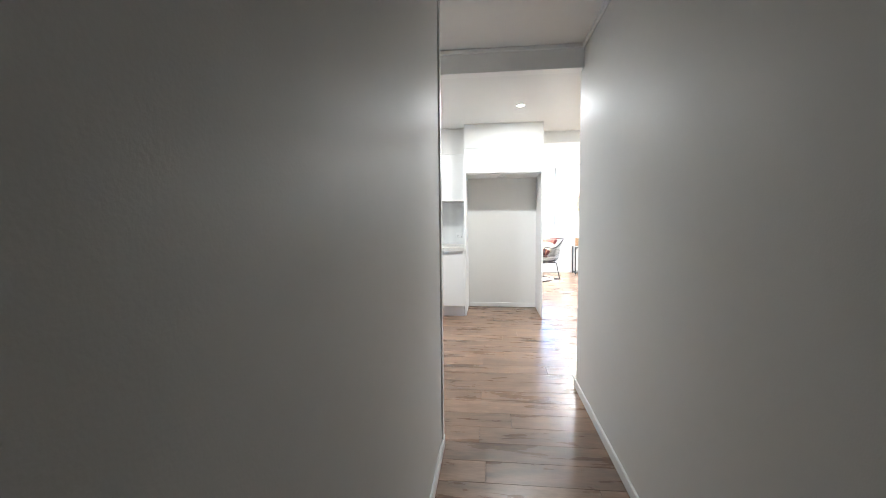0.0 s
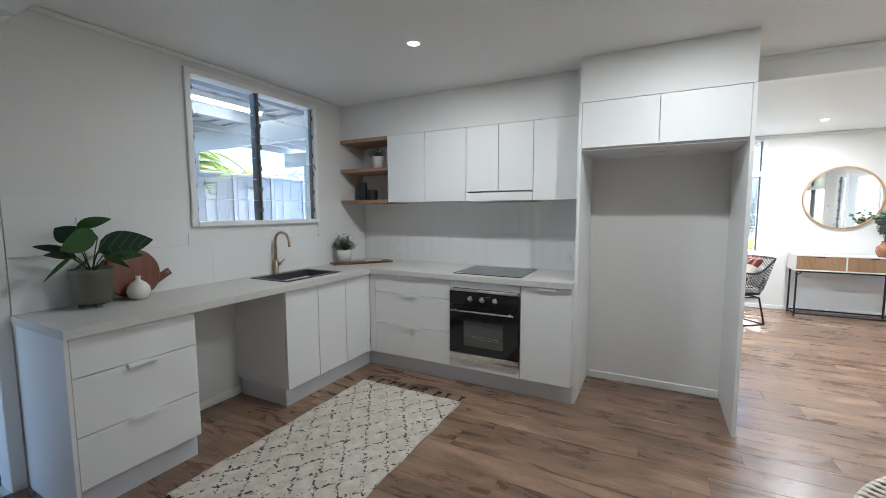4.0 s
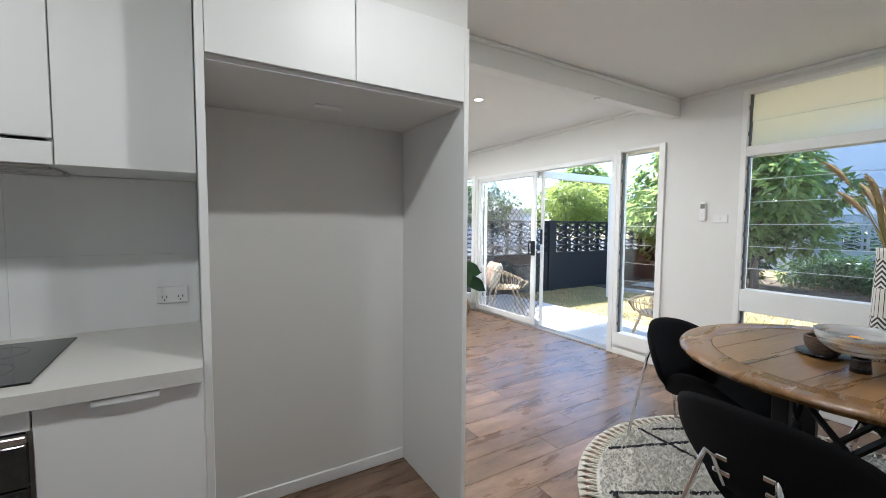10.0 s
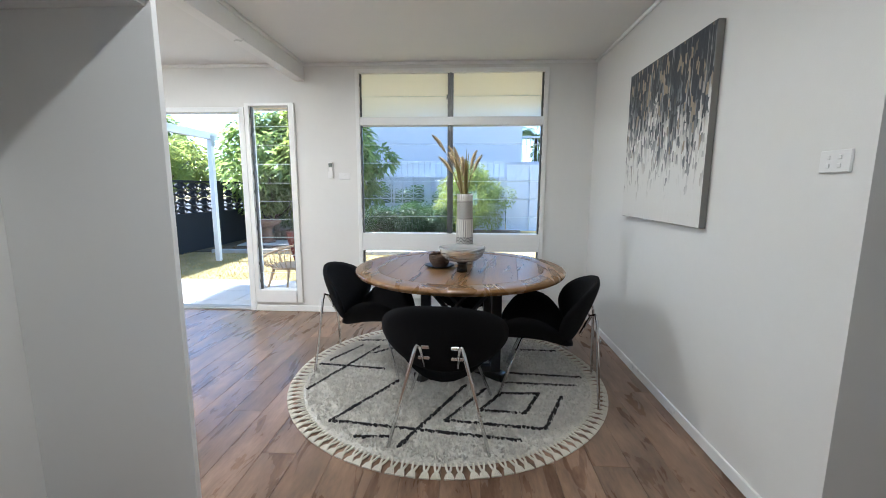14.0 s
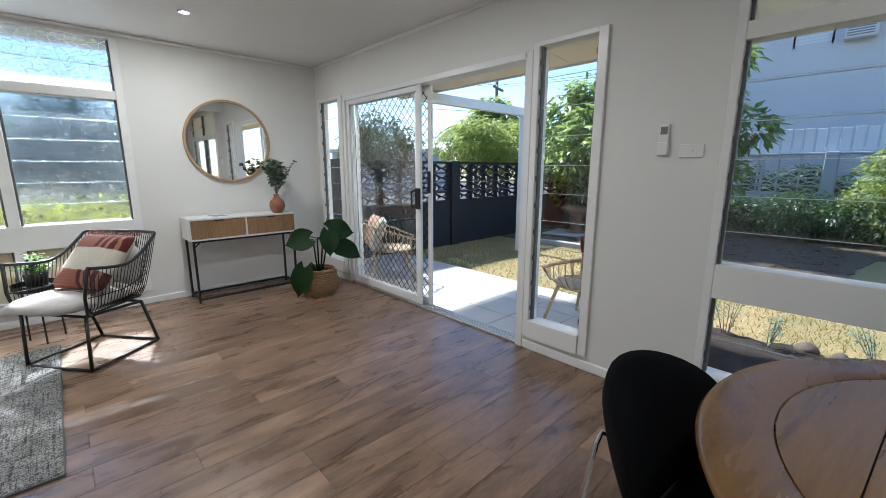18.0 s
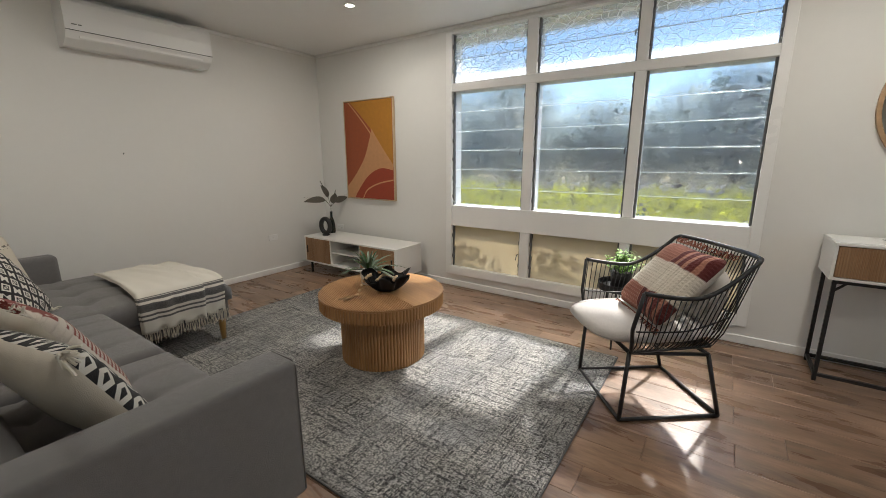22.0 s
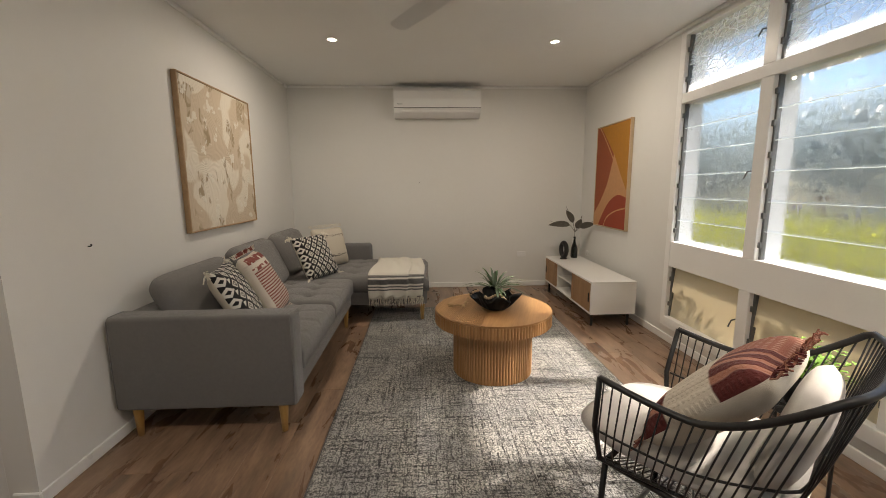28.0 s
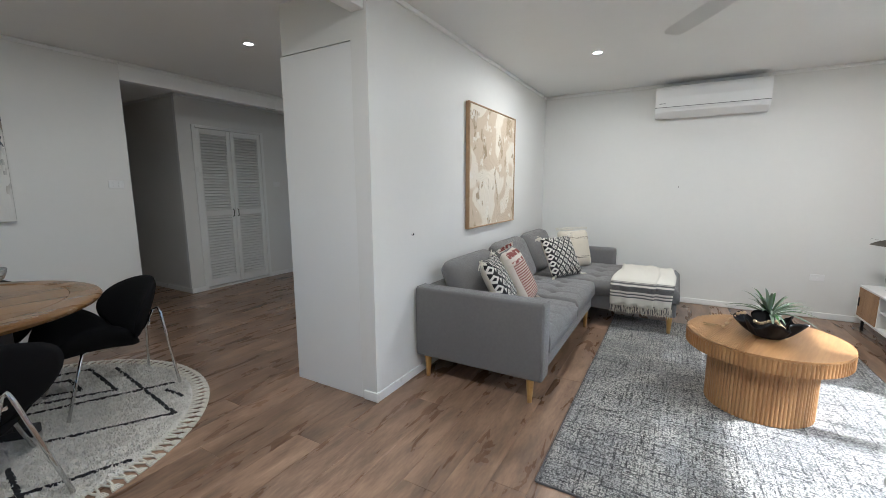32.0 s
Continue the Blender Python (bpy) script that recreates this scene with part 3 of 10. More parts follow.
def wall_along_y(name, x0, x1, y0, y1, z1=CEIL, openings=(), label="off-white painted plasterboard wall", z0=0.0, material=None):
    bm = bmesh.new()
    for a, b, c, d in wall_cells(y0, y1, z0, z1, openings):
        box(bm, x0, x1, a, b, c, d)
    bmesh.ops.remove_doubles(bm, verts=bm.verts[:], dist=1e-5)
    return setting(name, bm, material or M_WALL, label, "wall")


# openings, as (from, to, foot, head)
W_NORTH = (-0.925, 1.675, 0.135, 2.485)
W_DINE = (3.085, 4.975, 0.175, 2.475)
W_SIDE_A = (5.602, 6.115, 0.10, 2.165)
D_SLIDE = (6.125, 8.655, 0.0, 2.125)
W_SIDE_B = (8.665, 9.225, 0.10, 2.145)
W_KITCH = (3.532, 4.765, 1.357, 2.465)
D_LAUNDRY = (1.78, 2.535, 0.0, 2.075)
D_LINEN = (-1.36, -0.41, 0.03, 2.15)

wall_along_x("wall_north", XW_L - T, XE + T, YN, YN + T, openings=[W_NORTH])
wall_along_y("wall_east", XE, XE + T, YS_D - T, YN, openings=[W_DINE, W_SIDE_A, D_SLIDE, W_SIDE_B])
wall_along_y("wall_living_west", XW_L - T, XW_L, Y_KN, YN)
wall_along_x("wall_dining_south", HALL_E, XE, YS_D - T, YS_D)
wall_along_y("wall_hall_east", HALL_E, HALL_E + T, -2.4, YS_D - T)
wall_along_y("wall_hall_west", HALL_W - T, HALL_W, -2.4, YS_K)
wall_along_x("wall_kitchen_south", XW_K - T, HALL_W - T, YS_K - T, YS_K, openings=[D_LINEN])
wall_along_y("wall_kitchen_west", XW_K - T, XW_K, YS_K, Y_KN, openings=[W_KITCH, D_LAUNDRY])
wall_along_x("wall_middle", XW_L, X_END, Y_KN, Y_LS)
wall_along_x("wall_hall_south", HALL_W - T, HALL_E + T, -2.52, -2.4)
setting("beam_living", boxm(X_END, XE, 5.49, 5.585, HEAD, CEIL, 0.002), M_TRIM, "white painted ceiling beam between dining and living", "beam")
setting("beam_kitchen", boxm(XW_K, HALL_E, YS_D - 0.10, YS_D, HEAD, CEIL, 0.002), M_TRIM, "white painted ceiling beam across the hall mouth", "beam")
bm = bmesh.new()
box(bm, XW_L - T, XE + T, -2.52, YN + T, CEIL, CEIL + 0.1)
setting("ceiling", bm, M_CEIL, "flat white painted plasterboard ceiling", "ceiling")

# bulkheads over the wall cupboards and the fridge space
bm = bmesh.new()
box(bm, XW_K, -0.255, 5.125, Y_KN, 2.198, CEIL)
box(bm, -0.255, X_END - 0.002, 4.885, Y_KN, 2.228, CEIL)
setting("bulkhead", bm, M_WALL, "off-white plaster bulkhead over the kitchen cupboards", "bulkhead")


def run_trim(name, pts, h0, h1, depth, material, label, category):
    """A moulding along wall faces: pts are (x0, y0, x1, y1, nx, ny)."""
    bm = bmesh.new()
    for x0, y0, x1, y1, nx, ny in pts:
        xa, xb = sorted((x0, x1))
        ya, yb = sorted((y0, y1))
        if nx:
            xa, xb = sorted((x0, x0 + nx * depth))
        else:
            ya, yb = sorted((y0, y0 + ny * depth))
        box(bm, xa, xb, ya, yb, h0, h1, min(0.006, depth * 0.35))
    return setting(name, bm, material, label, category)


SKIRT = [
    (XW_L, YN, XE, YN, 0, -1), (XW_L, Y_LS, X_END, Y_LS, 0, 1), (XW_L, Y_LS + 0.014, XW_L, YN - 0.014, 1, 0),
    (XE, 8.66, XE, YN - 0.014, -1, 0), (XE, YS_D + 0.014, XE, 6.12, -1, 0), (HALL_E, YS_D, XE, YS_D, 0, 1),
    (X_END, Y_KN + 0.02, X_END, Y_LS + 0.014, 1, 0), (HALL_E, -2.386, HALL_E, YS_D + 0.014, -1, 0), (HALL_W, -2.386, HALL_W, YS_K + 0.014, 1, 0),
    (-0.364, YS_K, HALL_W, YS_K, 0, 1), (XW_K, YS_K, -1.406, YS_K, 0, 1), (-0.22, Y_KN, 0.74, Y_KN, 0, -1), (XW_K, 3.16, XW_K, 3.84, 1, 0), (HALL_W, -2.4, HALL_E, -2.4, 0, 1),
]
run_trim("baseboard", SKIRT, 0.0, 0.065, 0.013, M_TRIM, "low white painted skirting board", "skirting board")
CORNICE = [
    (XW_L, YN, XE, YN, 0, -1), (XW_L, Y_LS, X_END, Y_LS, 0, 1), (XW_L, Y_LS + 0.02, XW_L, YN - 0.02, 1, 0),
    (XE, 5.59, XE, YN - 0.02, -1, 0), (XE, YS_D + 0.02, XE, 5.485, -1, 0), (HALL_E, YS_D, XE, YS_D, 0, 1), (XW_K, YS_D, HALL_E, YS_D, 0, 1),
    (XW_K, YS_D + 0.02, XW_K, 5.12, 1, 0), (HALL_E, -2.38, HALL_E, YS_D - 0.11, -1, 0), (HALL_W, -2.38, HALL_W, YS_K + 0.02, 1, 0),
    (XW_K, YS_K, HALL_W, YS_K, 0, 1), (XW_K + 0.02, YS_D - 0.1, HALL_E, YS_D - 0.1, 0, -1), (X_END, 5.49, XE, 5.49, 0, -1), (X_END, 5.585, XE, 5.585, 0, 1),
]
run_trim("trim", CORNICE, CEIL - 0.032, CEIL, 0.018, M_TRIM, "small white painted ceiling moulding", "cornice")
setting("trim_hall", boxm(HALL_W, HALL_W + 0.009, 1.683, YS_K - 0.002, 0.066, CEIL - 0.034, 0.002), M_TRIM, "white cover strip on the hall wall end", "trim")


# ---- windows and doors ----
def louvre_window(name, at, turn, outer, cols, rows, label, sill=True, mull=M_TRIM, frame_mat=M_TRIM, proud=0.022, depth=0.10, dark=True):
    """Frame, transoms, mullions, side channels and single glass blades. Local x along the wall, y outwards."""
    w = thing(name, label, "window", at, turn, kind="structure")
    u0, u1, z0, z1 = outer
    c0, c1 = cols[0][0], cols[-1][1]
    zt = max(r[1] for r in rows)
    zb = min(r[0] for r in rows)
    part("jamb", boxm(u0, c0, -proud, depth, z0, z1, 0.003), frame_mat, w)
    part("jamb", boxm(c1, u1, -proud, depth, z0, z1, 0.003), frame_mat, w)
    part("head", boxm(c0, c1, -proud, depth, zt, z1, 0.003), frame_mat, w)
    part("sill", boxm(c0, c1, -proud - (0.012 if sill else 0), depth, z0, zb, 0.003), frame_mat, w)
    rs = sorted(rows)
    for a, b in zip(rs, rs[1:]):
        part("transom", boxm(c0, c1, -proud + 0.002, depth, a[1], b[0], 0.003), frame_mat, w)
    for a, b in zip(cols, cols[1:]):
        for r in rows:
            part("mullion", boxm(a[1], b[0], -proud + (0.002 if mull is M_TRIM else 0.012), depth - 0.01, r[0], r[1], 0.003), mull, w)
    for ca, cb in cols:
        for r in rows:
            za, zb2, blades, gm, tilt = r
            if dark:
                for s0, s1 in ((ca, ca + 0.016), (cb - 0.016, cb)):
                    bm = boxm(s0, s1, 0.008, 0.04, za, zb2, 0.002)
                    for k in range(blades):
                        zz = za + (k + 0.5) * (zb2 - za) / blades
                        box(bm, s0 - 0.001, s1 + 0.001, -0.006, 0.008, zz - 0.018, zz + 0.018, 0.002)
                    part("louvre_channel", bm, M_ALU_DK, w)
            h = (zb2 - za) / blades
            for k in range(blades):
                zc = za + (k + 0.5) * h
                g = part("pane", boxm(-(cb - ca) / 2 + 0.012, (cb - ca) / 2 - 0.012, -0.003, 0.003, -h * 0.53, h * 0.53, 0.0), gm, w)
                g.matrix_basis = pose((ca + cb) / 2, 0.028, zc, -tilt, 0, 0)
                g.visible_shadow = gm is M_CREAMPANE
                g.data.materials[0] = gm
                if gm is not M_CREAMPANE:
                    part("ground_edge", boxm(-(cb - ca) / 2 + 0.012, (cb - ca) / 2 - 0.012, -0.0032, 0.0032, -h * 0.53 - 0.0035, -h * 0.53 - 0.0003), M_GLASS_EDGE, g)
            if dark:
                hm = bmesh.new()
                tube(hm, [(cb - 0.02, -0.004, (za + zb2) / 2), (cb - 0.02, -0.03, (za + zb2) / 2 - 0.005), (cb - 0.02, -0.05, (za + zb2) / 2 - 0.05)], 0.005, 6)
                part("louvre_handle", hm, M_ALU_DK, w)
    return w


louvre_window("window_1", (0, YN, 0), 0, W_NORTH, [(-0.86, -0.098), (-0.005, 0.775), (0.85, 1.612)],
              [(2.03, 2.465, 2, M_CRACK, 7), (0.86, 1.955, 6, M_OBSC, 5), (0.22, 0.65, 2, M_CREAMPANE, 5)], "white-framed wall of obscure glass louvres in three bays", depth=0.165)
YD = 4.03
louvre_window("window_2", (XE, YD, 0), -90, (YD - W_DINE[1], YD - W_DINE[0], W_DINE[2], W_DINE[3]), [(YD - 4.935, -0.012), (0.012, YD - 3.125)],
              [(2.02, 2.435, 2, M_FROST, 4), (0.86, 1.94, 6, M_CLEAR, 4), (0.25, 0.68, 2, M_CLEAR, 4)], "white-framed dining room louvre window with frosted top panes", mull=M_ALU_DK)
YA = 5.845
louvre_window("window_3", (XE, YA, 0), -90, (YA - W_SIDE_A[1], YA - W_SIDE_A[0], W_SIDE_A[2], W_SIDE_A[3]), [(YA - 6.068, YA - 5.662)], [(0.235, 2.135, 10, M_CLEAR, 4)],
              "tall narrow clear louvre sidelight beside the sliding door")
YB = 8.945
louvre_window("window_4", (XE, YB, 0), -90, (YB - W_SIDE_B[1], YB - W_SIDE_B[0], W_SIDE_B[2], W_SIDE_B[3]), [(YB - 9.185, YB - 8.745)], [(0.235, 2.115, 10, M_CLEAR, 4)],
              "tall narrow clear louvre sidelight in the room corner")
YK = 4.1225
louvre_window("window_5", (XW_K, YK, 0), 90, (W_KITCH[0] - YK, W_KITCH[1] - YK, W_KITCH[2], W_KITCH[3]), [(3.572 - YK, -0.006), (0.006, 4.722 - YK)],
              [(1.393, 2.427, 6, M_CLEAR, 4)], "white-framed kitchen louvre window with dark metal channels", mull=M_ALU_DK)


def diamond_grille(bm, u0, u1, z0, z1, y, pitch_u, pitch_z, w=0.0048, d=0.006):
    """Crossing slanted flat bars, clipped to a rectangle."""
    slope = pitch_z / pitch_u
    n = int((u1 - u0) / pitch_u) + int((z1 - z0) / pitch_z) + 3
    for s in (1, -1):
        for k in range(-n, n):
            # line: z = z0 + s*slope*(u-u0) + k*pitch_z
            pts = []
            for u in (u0, u1):
                z = z0 + s * slope * (u - u0) + k * pitch_z
                if z0 <= z <= z1:
                    pts.append((u, z))
            for z in (z0, z1):
                u = u0 + (z - z0 - k * pitch_z) / (s * slope)
                if u0 < u < u1:
                    pts.append((u, z))
            if len(pts) < 2:
                continue
            (ua, za), (ub, zb) = pts[0], pts[1]
            dv = Vector((ub - ua, 0, zb - za))
            if dv.length < 0.03:
                continue
            nrm = Vector((-dv.z, 0, dv.x)).normalized() * (w / 2)
            yy = y + (0.001 if s > 0 else -0.001)
            a = [Vector((ua, yy - d / 2, za)), Vector((ub, yy - d / 2, zb))]
            v = []
            for p in a:
                for o in (nrm, -nrm):
                    for dy in (0, d):
                        v.append(bm.verts.new(p + o + Vector((0, dy, 0))))
            for q in ((0, 1, 3, 2), (4, 6, 7, 5), (0, 4, 5, 1), (2, 3, 7, 6), (0, 2, 6, 4), (1, 5, 7, 3)):
                bm.faces.new([v[i] for i in q])
    return bm


def rect_frame(u0, u1, z0, z1, y0, y1, side, top, bottom):
    bm = bmesh.new()
    box(bm, u0, u0 + side, y0, y1, z0, z1, 0.003)
    box(bm, u1 - side, u1, y0, y1, z0, z1, 0.003)
    box(bm, u0 + side, u1 - side, y0 + 0.001, y1 - 0.001, z1 - top, z1, 0.003)
    box(bm, u0 + side, u1 - side, y0 + 0.001, y1 - 0.001, z0, z0 + bottom, 0.003)
    return bm


M_GRILLE = mat("dull_grey_grille", (0.06, 0.063, 0.066), 0.5, metal=0.4, var=0.15, scale=30)


def sliding_door():
    y1 = D_SLIDE[1]
    d = thing("door_1", "white aluminium sliding door standing half open with a security screen", "sliding door", (XE, y1, 0), -90, kind="structure")
    L = D_SLIDE[1] - D_SLIDE[0]
    part("frame", boxm(0, 0.045, -0.012, 0.12, 0, D_SLIDE[3], 0.003), M_ALU_W, d)
    part("frame", boxm(L - 0.06, L, -0.012, 0.12, 0, D_SLIDE[3], 0.003), M_ALU_W, d)
    part("frame", boxm(0.045, L - 0.045, -0.012, 0.12, D_SLIDE[3] - 0.045, D_SLIDE[3], 0.003), M_ALU_W, d)
    bm = boxm(0.045, L - 0.045, 0.0, 0.12, 0.0, 0.018, 0.002)
    for yy in (0.018, 0.052, 0.09):
        box(bm, 0.045, L - 0.045, yy, yy + 0.006, 0.018, 0.03)
    part("track", bm, M_ALU, d)
    # glass leaf on the room side, the fixed leaf, and the screen outside them
    for y, a, b in ((0.02, 0.05, 1.325), (0.052, 0.05, 1.27)):
        lf = part("leaf", rect_frame(a, b, 0.032, 2.08, y - 0.013, y + 0.013, 0.055, 0.05, 0.075), M_ALU_W, d)
        g = part("pane", boxm(a + 0.055, b - 0.055, y - 0.003, y + 0.003, 0.107, 2.03), M_CLEAR, lf)
        g.visible_shadow = False
        if y < 0.03:
            hd = bmesh.new()
            box(hd, 1.262, 1.328, -0.012, 0.007, 0.97, 1.165, 0.005)
            tube(hd, [(1.277, -0.010, 0.985), (1.262, -0.05, 1.0), (1.262, -0.052, 1.135), (1.277, -0.010, 1.15)], 0.011, 8)
            part("door_handle", hd, M_BLACK, lf, "black handle and lock")
    sc = part("security_screen", rect_frame(0.12, 1.395, 0.03, 2.08, 0.08, 0.104, 0.05, 0.05, 0.06), M_ALU_W, d)
    part("grille", diamond_grille(bmesh.new(), 0.17, 1.345, 0.09, 2.03, 0.092, 0.092, 0.092), M_GRILLE, sc)
    hd = bmesh.new()
    box(hd, 1.352, 1.388, 0.066, 0.08, 1.12, 1.32, 0.004)
    part("door_handle", hd, M_BLACK, sc, "black handle of the screen")
    hd = bmesh.new()
    box(hd, L - 0.075, L - 0.045, 0.02, 0.05, 0.88, 1.10, 0.004)
    part("latch", hd, M_BLACK, d, "black strike plate")


sliding_door()


def linen_door():
    d = thing("door_2", "white double louvred linen cupboard door, closed", "louvre door", (D_LINEN[0], YS_K, 0), 0, kind="structure")
    W, z0, z1 = D_LINEN[1] - D_LINEN[0], 0.0, D_LINEN[3]
    part("architrave", boxm(-0.045, 0.0, -0.01, 0.012, 0.0, z1 + 0.035, 0.003), M_TRIM, d)
    part("architrave", boxm(W, W + 0.045, -0.01, 0.012, 0.0, z1 + 0.035, 0.003), M_TRIM, d)
    part("architrave", boxm(0, W, -0.01, 0.012, z1, z1 + 0.035, 0.003), M_TRIM, d)
    part("back_panel", boxm(0, W, -0.10, -0.08, 0.03, z1), M_CARCASS, d)
    for k in range(2):
        a, b = k * W / 2 + 0.003, (k + 1) * W / 2 - 0.003
        lf = part("leaf", rect_frame(a, b, 0.04, z1 - 0.004, -0.03, 0.002, 0.055, 0.07, 0.10), M_TRIM, d)
        part("rail", boxm(a + 0.055, b - 0.055, -0.028, 0.0, 1.0, 1.07, 0.002), M_TRIM, lf)
        for za, zb, n in ((0.14, 1.0, 22), (1.07, z1 - 0.075, 26)):
            st = (zb - za) / n
            me = None
            for i in range(n):
                if me is None:
                    me = mesh_of("slat", boxm(-(b - a) / 2 + 0.055, (b - a) / 2 - 0.055, -0.017, 0.017, -0.0035, 0.0035), M_TRIM)
                s = part("slat", me, M_TRIM, lf)
                s.matrix_basis = pose((a + b) / 2, -0.014, za + (i + 0.5) * st, -42, 0, 0)
        x = W / 2 + (0.035 if k else -0.035)
        hd = bmesh.new()
        tube(hd, [(x, 0.002, 0.98), (x, 0.026, 0.99), (x, 0.026, 1.07), (x, 0.002, 1.08)], 0.006, 8)
        part("handle", hd, M_BLACK, lf, "black bar handle")


linen_door()


def laundry_frame():
    d = thing("door_3", "white painted doorway to the laundry, no door leaf", "doorway", (XW_K, D_LAUNDRY[0], 0), 90, kind="structure")
    W, z1 = D_LAUNDRY[1] - D_LAUNDRY[0], D_LAUNDRY[3]
    for a, b in ((-0.045, 0.018), (W - 0.018, W + 0.045)):
        part("jamb", boxm(a, b, -0.014, T + 0.014, 0, z1 + 0.04, 0.004), M_TRIM, d)
    part("head", boxm(0.018, W - 0.018, -0.012, T + 0.012, z1 - 0.018, z1 + 0.04, 0.004), M_TRIM, d)
    part("threshold", boxm(0.0, W, 0.0, T, -0.01, 0.006, 0.002), M_ALU, d)


laundry_frame()

# ---- floor of planks ----
floor = setting("floor", boxm(XW_L - T, XE + T, -2.52, YN + T, -0.06, -0.006), M_SUBFLOOR, "brown timber-look vinyl plank floor", "floor")
PW, PL = 0.182, 1.22
rng = random.Random(7)
plank_cache = {}


def plank_mesh(length, width):
    key = (round(length, 3), round(width, 3))
    if key not in plank_cache:
        bm = bmesh.new()
        l, w, c = length / 2 - 0.0005, width / 2 - 0.0005, 0.0014
        lo = [bm.verts.new((sx * l, sy * w, -0.0055)) for sx, sy in ((-1, -1), (1, -1), (1, 1), (-1, 1))]
        mid = [bm.verts.new((sx * l, sy * w, -0.0012)) for sx, sy in ((-1, -1), (1, -1), (1, 1), (-1, 1))]
        up = [bm.verts.new((sx * (l - c), sy * (w - c), 0)) for sx, sy in ((-1, -1), (1, -1), (1, 1), (-1, 1))]
        for a, b in ((lo, mid), (mid, up)):
            for i in range(4):
                bm.faces.new((a[i], a[(i + 1) % 4], b[(i + 1) % 4], b[i]))
        bm.faces.new(up)
        plank_cache[key] = mesh_of("plank", bm, M_PLANK)
    return plank_cache[key]


y = -2.4
while y < YN - 0.001:
    ya, yb = y, min(y + PW, YN)
    xa, xb = (HALL_W, HALL_E) if yb <= YS_K + 0.01 else ((XW_K, XE) if yb < Y_LS else (XW_L, XE))
    x = xa
    first = True
    while x < xb - 0.001:
        ln = rng.choice((0.25, 0.45, 0.62, 0.8, 1.0)) if first else PL
        first = False
        x2 = min(x + ln, xb)
        if xb - x2 < 0.12:
            x2 = xb
        p = part("plank", plank_mesh(x2 - x, yb - ya), M_PLANK, floor)
        p.location = ((x + x2) / 2, (ya + yb) / 2, 0)
        x = x2
    y = yb

# ---- kitchen ----
FX, FY = -2.105, 4.81          # door faces of the west and the north run
GAP = 0.0022


def lip_handle(d, u, z, n=0.077):
    """A thin lip pull on the top edge of a front, in a cabinet's local frame (x along, y out of the room)."""
    bm = bmesh.new()
    box(bm, u - n, u + n, -0.016, 0.004, z - 0.001, z + 0.003, 0.001)
    box(bm, u - n, u + n, -0.018, -0.015, z - 0.014, z + 0.003, 0.001)
    part("handle", bm, M_ALU_W, d, "slim white lip handle")


def front(cab, name, u0, u1, z0, z1, handle=None):
    d = part(name, boxm(u0 + GAP, u1 - GAP, 0.0, 0.018, z0 + GAP, z1 - GAP, 0.0016), M_CAB, cab)
    if handle is not None:
        lip_handle(d, handle, z1 - GAP)
    return d


def cabinet(name, label, at, turn, w, depth, z0, z1):
    c = thing(name, label, "cabinet", at, turn, group="kitchen cabinets")
    t = 0.016
    part("side_panel", boxm(0, t, 0.02, depth, z0, z1), M_CARCASS, c)
    part("side_panel", boxm(w - t, w, 0.02, depth, z0, z1), M_CARCASS, c)
    part("bottom_panel", boxm(t, w - t, 0.02, depth, z0, z0 + t), M_CARCASS, c)
    part("top_panel", boxm(t, w - t, 0.02, depth, z1 - t, z1), M_CARCASS, c)
    part("back_panel", boxm(t, w - t, depth - 0.012, depth, z0 + t, z1 - t), M_CARCASS, c)
    return c


ZB, ZT = 0.142, 0.885
# west run; local x runs along +y, local y towards the wall
c = cabinet("base_cabinet", "white three-drawer base cabinet at the end of the bench", (FX, 2.60, 0), 90, 0.578, 0.575, ZB, ZT)
part("side_panel", boxm(-0.018, 0.0, -0.001, 0.575, 0.0, ZT, 0.001), M_CAB, c)
for a, b in ((ZB, 0.405), (0.405, 0.692), (0.692, ZT)):
    front(c, "drawer_front", 0, 0.578, a, b, 0.30)
part("kickboard", boxm(0.0, 0.578, 0.05, 0.066, 0, ZB, 0.001), M_KICK, c)
part("kickboard", boxm(0.56, 0.576, 0.066, 0.55, 0, ZB, 0.001), M_KICK, c)
c = cabinet("base_cabinet", "white two-door sink base cabinet", (FX, 3.83, 0), 90, 0.645, 0.575, ZB, ZT)
front(c, "cabinet_door", 0, 0.3225, ZB, ZT, 0.235)
front(c, "cabinet_door", 0.3225, 0.645, ZB, ZT, 0.41)
part("kickboard", boxm(0.018, 1.03, 0.05, 0.066, 0, ZB, 0.001), M_KICK, c)
part("kickboard", boxm(0.018, 0.034, 0.066, 0.56, 0, ZB, 0.001), M_KICK, c)
c = cabinet("base_cabinet", "white single-door corner base cabinet", (FX, 4.475, 0), 90, 0.29, 0.575, ZB, ZT)
front(c, "cabinet_door", 0, 0.29, ZB, ZT, 0.085)
part("filler", boxm(0.29, 0.335 - GAP, 0.0, 0.016, ZB, ZT, 0.001), M_CAB, c)
